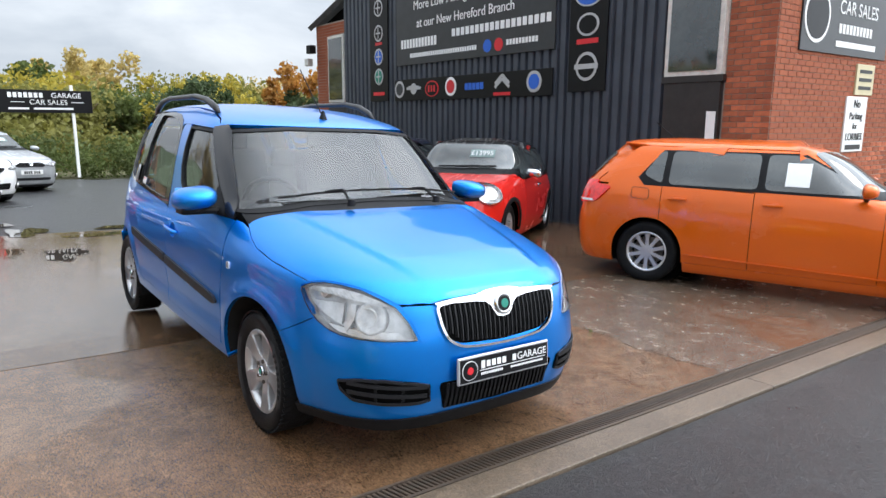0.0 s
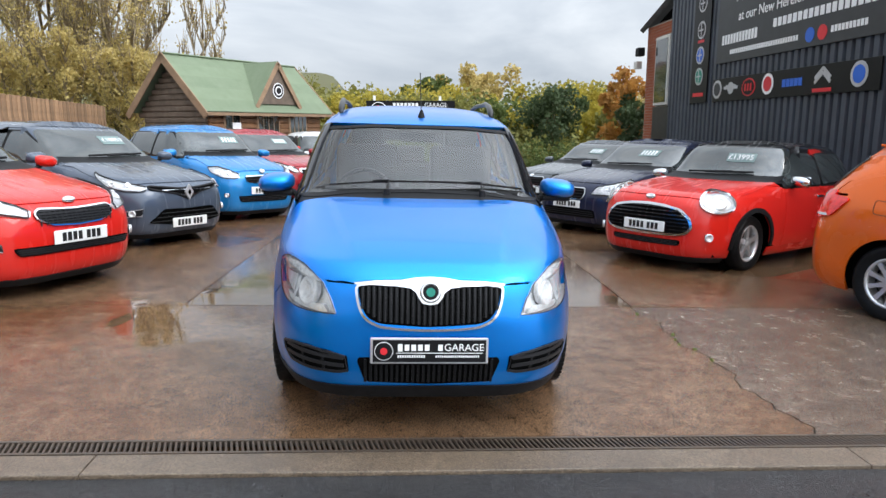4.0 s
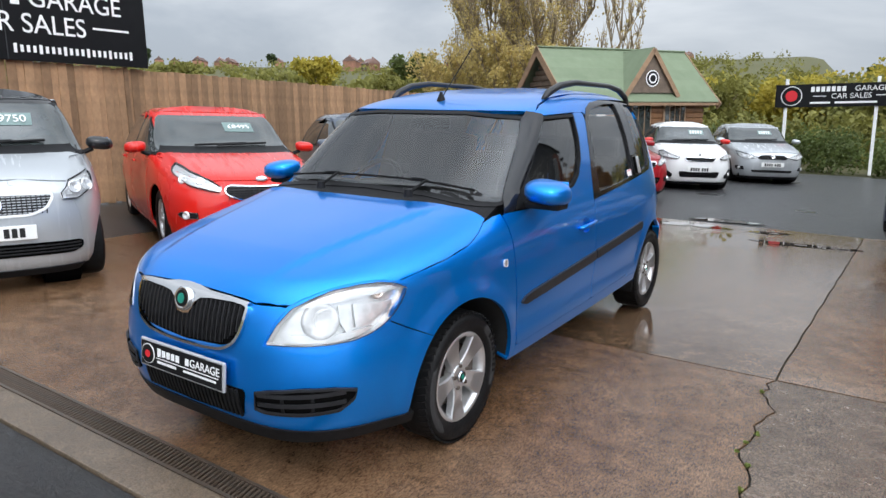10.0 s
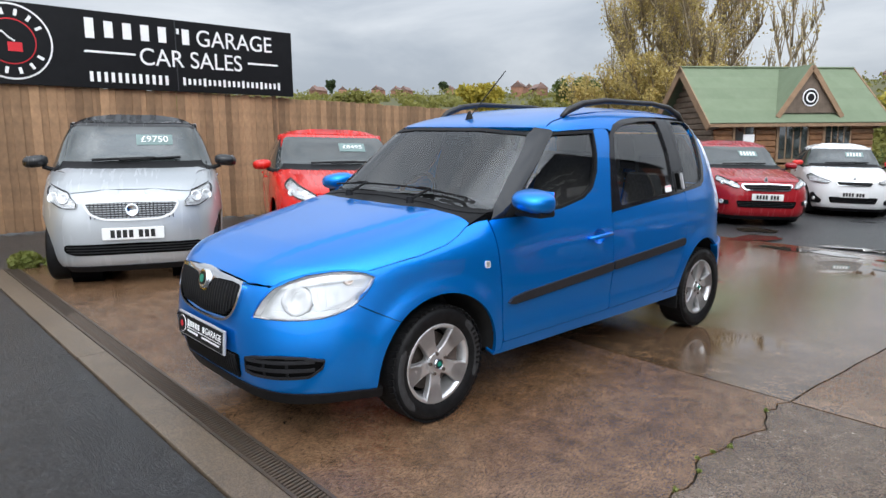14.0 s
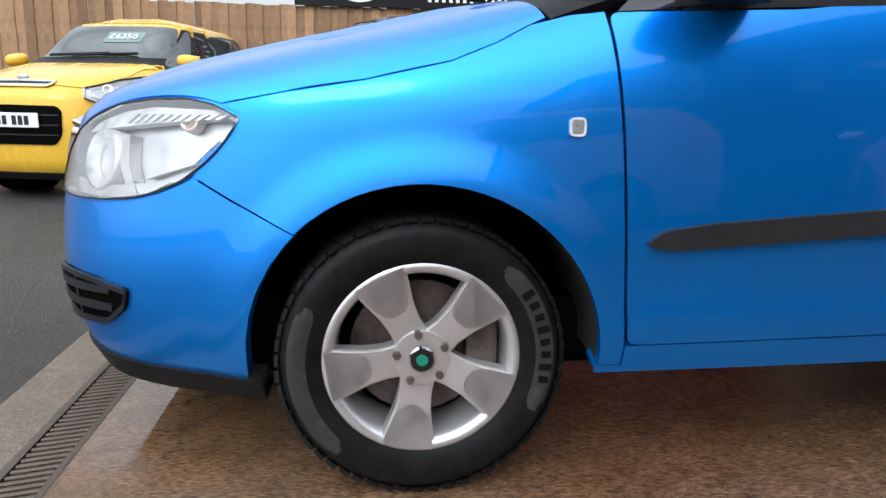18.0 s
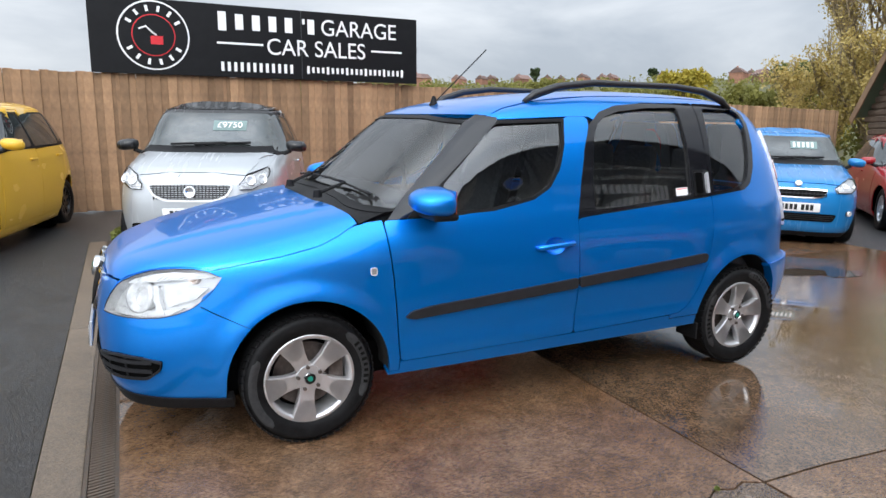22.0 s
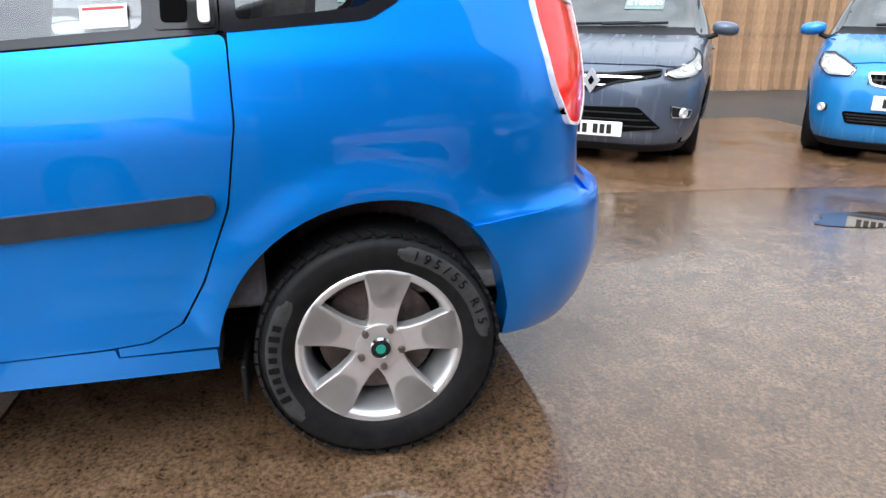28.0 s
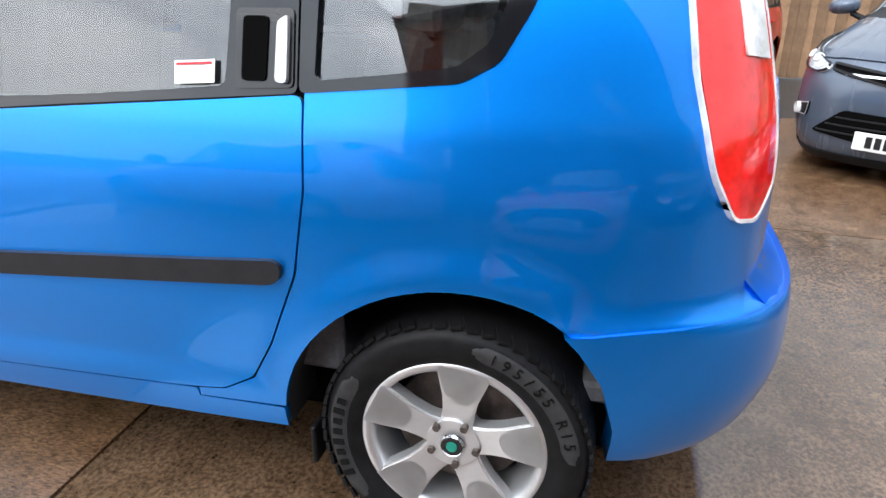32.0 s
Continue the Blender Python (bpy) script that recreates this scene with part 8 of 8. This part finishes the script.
def edge_x(yv):
    """The ragged joint beside the car."""
    if yv > 1.5:
        return 1.86 + 0.035 * (yv - 1.6) + 0.004 * math.sin(yv * 9)
    return 1.92 - 0.05 * max(0.0, yv) + 0.03 * math.sin(yv * 7.1) + 0.02 * math.sin(yv * 17.3 + 1) + 0.012 * math.sin(yv * 41)


def west_x(yv):
    """The straight joint on the car's other side."""
    return -1.80 + 0.03 * (yv - 1.6)


def slab(x0, x1, y0, y1, material):
    bm = bmesh.new()
    nx, ny = 24, 32
    top, bot = [], []
    for i in range(nx + 1):
        row = []
        for j in range(ny + 1):
            u, v = i / nx, j / ny
            yb = y0(0) if not callable(x0) else 0
            xa_f = (lambda q: x0(q)) if callable(x0) else (lambda q: x0)
            xb_f = (lambda q: x1(q)) if callable(x1) else (lambda q: x1)
            yq = y0(0) + (y1(0) - y0(0)) * v
            xq = xa_f(yq) + (xb_f(yq) - xa_f(yq)) * u
            yq = y0(xq) + (y1(xq) - y0(xq)) * v
            row.append(bm.verts.new((xq, yq, G(xq, yq))))
        top.append(row)
    for i in range(nx):
        for j in range(ny):
            bm.faces.new((top[i][j], top[i + 1][j], top[i + 1][j + 1], top[i][j + 1]))
    ed = [e for e in bm.edges if len(e.link_faces) == 1]
    r = bmesh.ops.extrude_edge_only(bm, edges=ed)
    for v in r["geom"]:
        if isinstance(v, bmesh.types.BMVert):
            v.co.z -= 0.06
    part("slab", bm, material, pav)


gp = 0.006
slab(-4.9, lambda q: edge_x(q) - 0.005, lambda x: -0.785, lambda x: cross(x) - gp, CONC)
slab(lambda q: edge_x(q) + 0.005, 6.8, lambda x: -0.785, lambda x: cross(x) - gp - 0.004, CONC_T)
slab(-4.9, lambda q: west_x(q) - gp, lambda x: cross(x) + gp, lambda x: 7.74, CONC)
slab(lambda q: west_x(q) + gp, lambda q: edge_x(max(q, 1.51)) - gp, lambda x: cross(x) + gp, lambda x: 7.74, CONC_G)
slab(lambda q: edge_x(max(q, 1.51)) + gp, 6.8, lambda x: cross(x) + gp, lambda x: 7.74, CONC)
sheet(span((-4.92, 6.82, 20)), span((-0.80, 7.75, 16)), -0.014, "joint_bed", mat("dark_joint_dirt", (0.035, 0.028, 0.018), 0.9, vary=0.4, scale=8), "dark earth in the joints between slabs", "ground")

kerb = thing("kerb", pose(0, 0, 0), "pale concrete kerb strip beside the drain", "kerb", "", "structure")
x = -4.9
kr = random.Random(3)
while x < 8.8:
    ln = 3.45
    bm = box(ln - 0.003, 0.175, 0.14, (0, 0, 0), 0.006, 2)
    k1 = part("kerb_stone", bm, KERB, kerb)
    k1.location = (x + ln / 2, -1.005 + kr.uniform(-0.003, 0.003), G(x + ln / 2, 0) - 0.072)
    k1.rotation_euler = (0, math.atan(0.03), 0)
    x += ln
drain = thing("drain", pose(0, 0, 0), "rusty slotted iron drain grating set in the concrete", "drain")
part("channel", tube([(-4.9, -0.85, G(-4.9, 0) - 0.14), (8.8, -0.85, G(8.8, 0) - 0.14)], 0.075, 4), VOID, drain)
for yv in (-0.793, -0.908):
    bm = box(13.7, 0.016, 0.03, (1.95, yv, G(1.95, 0) - 0.014), 0.0, 1, None, Matrix.Rotation(math.atan(0.03), 3, "Y"))
    part("grating_rail", bm, IRON, drain)
bb = box(0.012, 0.102, 0.022, (0, 0, 0), 0.003, 1, None, Matrix.Rotation(radians(14), 3, "Z"))
bme = bpy.data.meshes.new("grating_bar")
bb.to_mesh(bme)
bb.free()
bme.materials.append(IRON)
x = -4.88
far = bmesh.new()
while x < 8.78:
    if -2.6 < x < 4.4:
        o = new("grating_bar", bme)
        o.parent = drain
        o.location = (x, -0.85, G(x, 0) - 0.012)
    else:
        box(0.012, 0.102, 0.022, (x, -0.85, G(x, 0) - 0.012), 0, 1, far, Matrix.Rotation(radians(14), 3, "Z"))
    x += 0.0245
fb = part("grating_rest", far, IRON, drain)
fb["kind"] = "stuff"

# bricks of the building
brick_bm = box(0.010, 0.215, 0.065, (0, 0, 0), 0.003, 1)
brick_me = bpy.data.meshes.new("brick")
brick_bm.to_mesh(brick_me)
brick_bm.free()
brick_me.materials.append(BRICK)


def brick_wall(o, along, length, z0, z1, n_parts, skip=()):
    """Courses of bricks on a plane through o along a direction."""
    rest = bmesh.new()
    made = 0
    turn = math.atan2(along[1], along[0]) - math.pi / 2
    rows_ = int((z1 - z0) / 0.075)
    for r in range(rows_):
        z = z0 + 0.0375 + r * 0.075
        s0 = -0.1125 if r % 2 else 0.0
        k = 0
        while s0 + k * 0.225 < length:
            a = max(0.0, s0 + k * 0.225)
            b = min(length, s0 + k * 0.225 + 0.215)
            k += 1
            if b - a < 0.05:
                continue
            c = (a + b) / 2
            if any(sa - 0.02 < c < sb + 0.02 and za - 0.02 < z < zb + 0.02 for sa, sb, za, zb in skip):
                continue
            p = Vector((o[0] + along[0] * c, o[1] + along[1] * c, z))
            if made < n_parts and 0.6 < z < 3.6 and b - a > 0.2:
                ob = new("brick", brick_me)
                ob.parent = bld
                ob.location = p
                ob.rotation_euler = (0, 0, turn)
                made += 1
            else:
                box(0.010, b - a, 0.065, p, 0, 1, rest, Matrix.Rotation(turn, 3, "Z"))
    q = part("brickwork", rest, BRICK, bld)
    q["kind"] = "stuff"


brick_wall((BX + 0.005, 1.66), (0, 1), 0.66, -0.35, 4.3, 90)
brick_wall((BX + 0.02, 1.655), (1, 0), 6.0, -0.35, 4.1, 200)
brick_wall((BX + 0.005, 13.12), (0, 1), 1.60, -0.45, 4.05, 0, ((0.0, 0.86, -0.4, 3.75),))

# ---- standing water and weeds in the joints ----
WATER = mat("brown_rain_water", (0.045, 0.034, 0.026), 0.015, vary=0.2, scale=2.0, ior=1.4)
gp_ = random.Random(31)
for x, yv, rx_, ry_ in ((-0.85, 5.75, 0.22, 0.42), (-1.05, 8.0, 0.22, 0.55), (-0.3, 7.3, 0.28, 0.2), (0.2, 7.35, 0.3, 0.16), (1.45, 6.55, 0.5, 0.13), (0.3, 8.1, 0.4, 0.2), (-1.45, 9.0, 0.25, 0.35), (1.0, 7.3, 0.25, 0.1)):
    bm = bmesh.new()
    ph = [gp_.uniform(0, 6.3) for _ in range(4)]
    ring = []
    for k in range(48):
        t_ = 2 * math.pi * k / 48
        q = 1 + 0.22 * math.sin(2 * t_ + ph[0]) + 0.16 * math.sin(3 * t_ + ph[1]) + 0.10 * math.sin(5 * t_ + ph[2]) + 0.07 * math.sin(9 * t_ + ph[3])
        px, py = x + rx_ * q * math.cos(t_), yv + ry_ * q * math.sin(t_)
        ring.append(bm.verts.new((px, py, G(px, py) + 0.0045)))
    bm.faces.new(ring)
    tagged(part("puddle", bm, WATER), "shallow rain puddle on the wet concrete", "puddle", "puddles in the yard")
L_WEED = leaf_mat("weed_leaves", (0.16, 0.24, 0.05), (0.22, 0.22, 0.06))
spots = [(-4.9, -0.72, 0.16, 700), (-4.85, -0.5, 0.08, 200)] + [(edge_x(q) + gp_.uniform(-0.01, 0.01), q, gp_.uniform(0.006, 0.014), 26) for q in [0.05 + 0.11 * k for k in range(13)] if gp_.random() < 0.6]
for x, yv, r_, n_ in spots:
    me = leaves([(x, yv, G(x, yv) + r_ * 0.35)], [r_], n_, 0.012 + r_ * 0.22, int(900 + x * 10 + yv * 50), 0.7)
    me.materials.append(L_WEED)
    tagged(new("weed_tuft", me), "small green weed tuft growing in a concrete joint", "weed", "weeds in the joints")
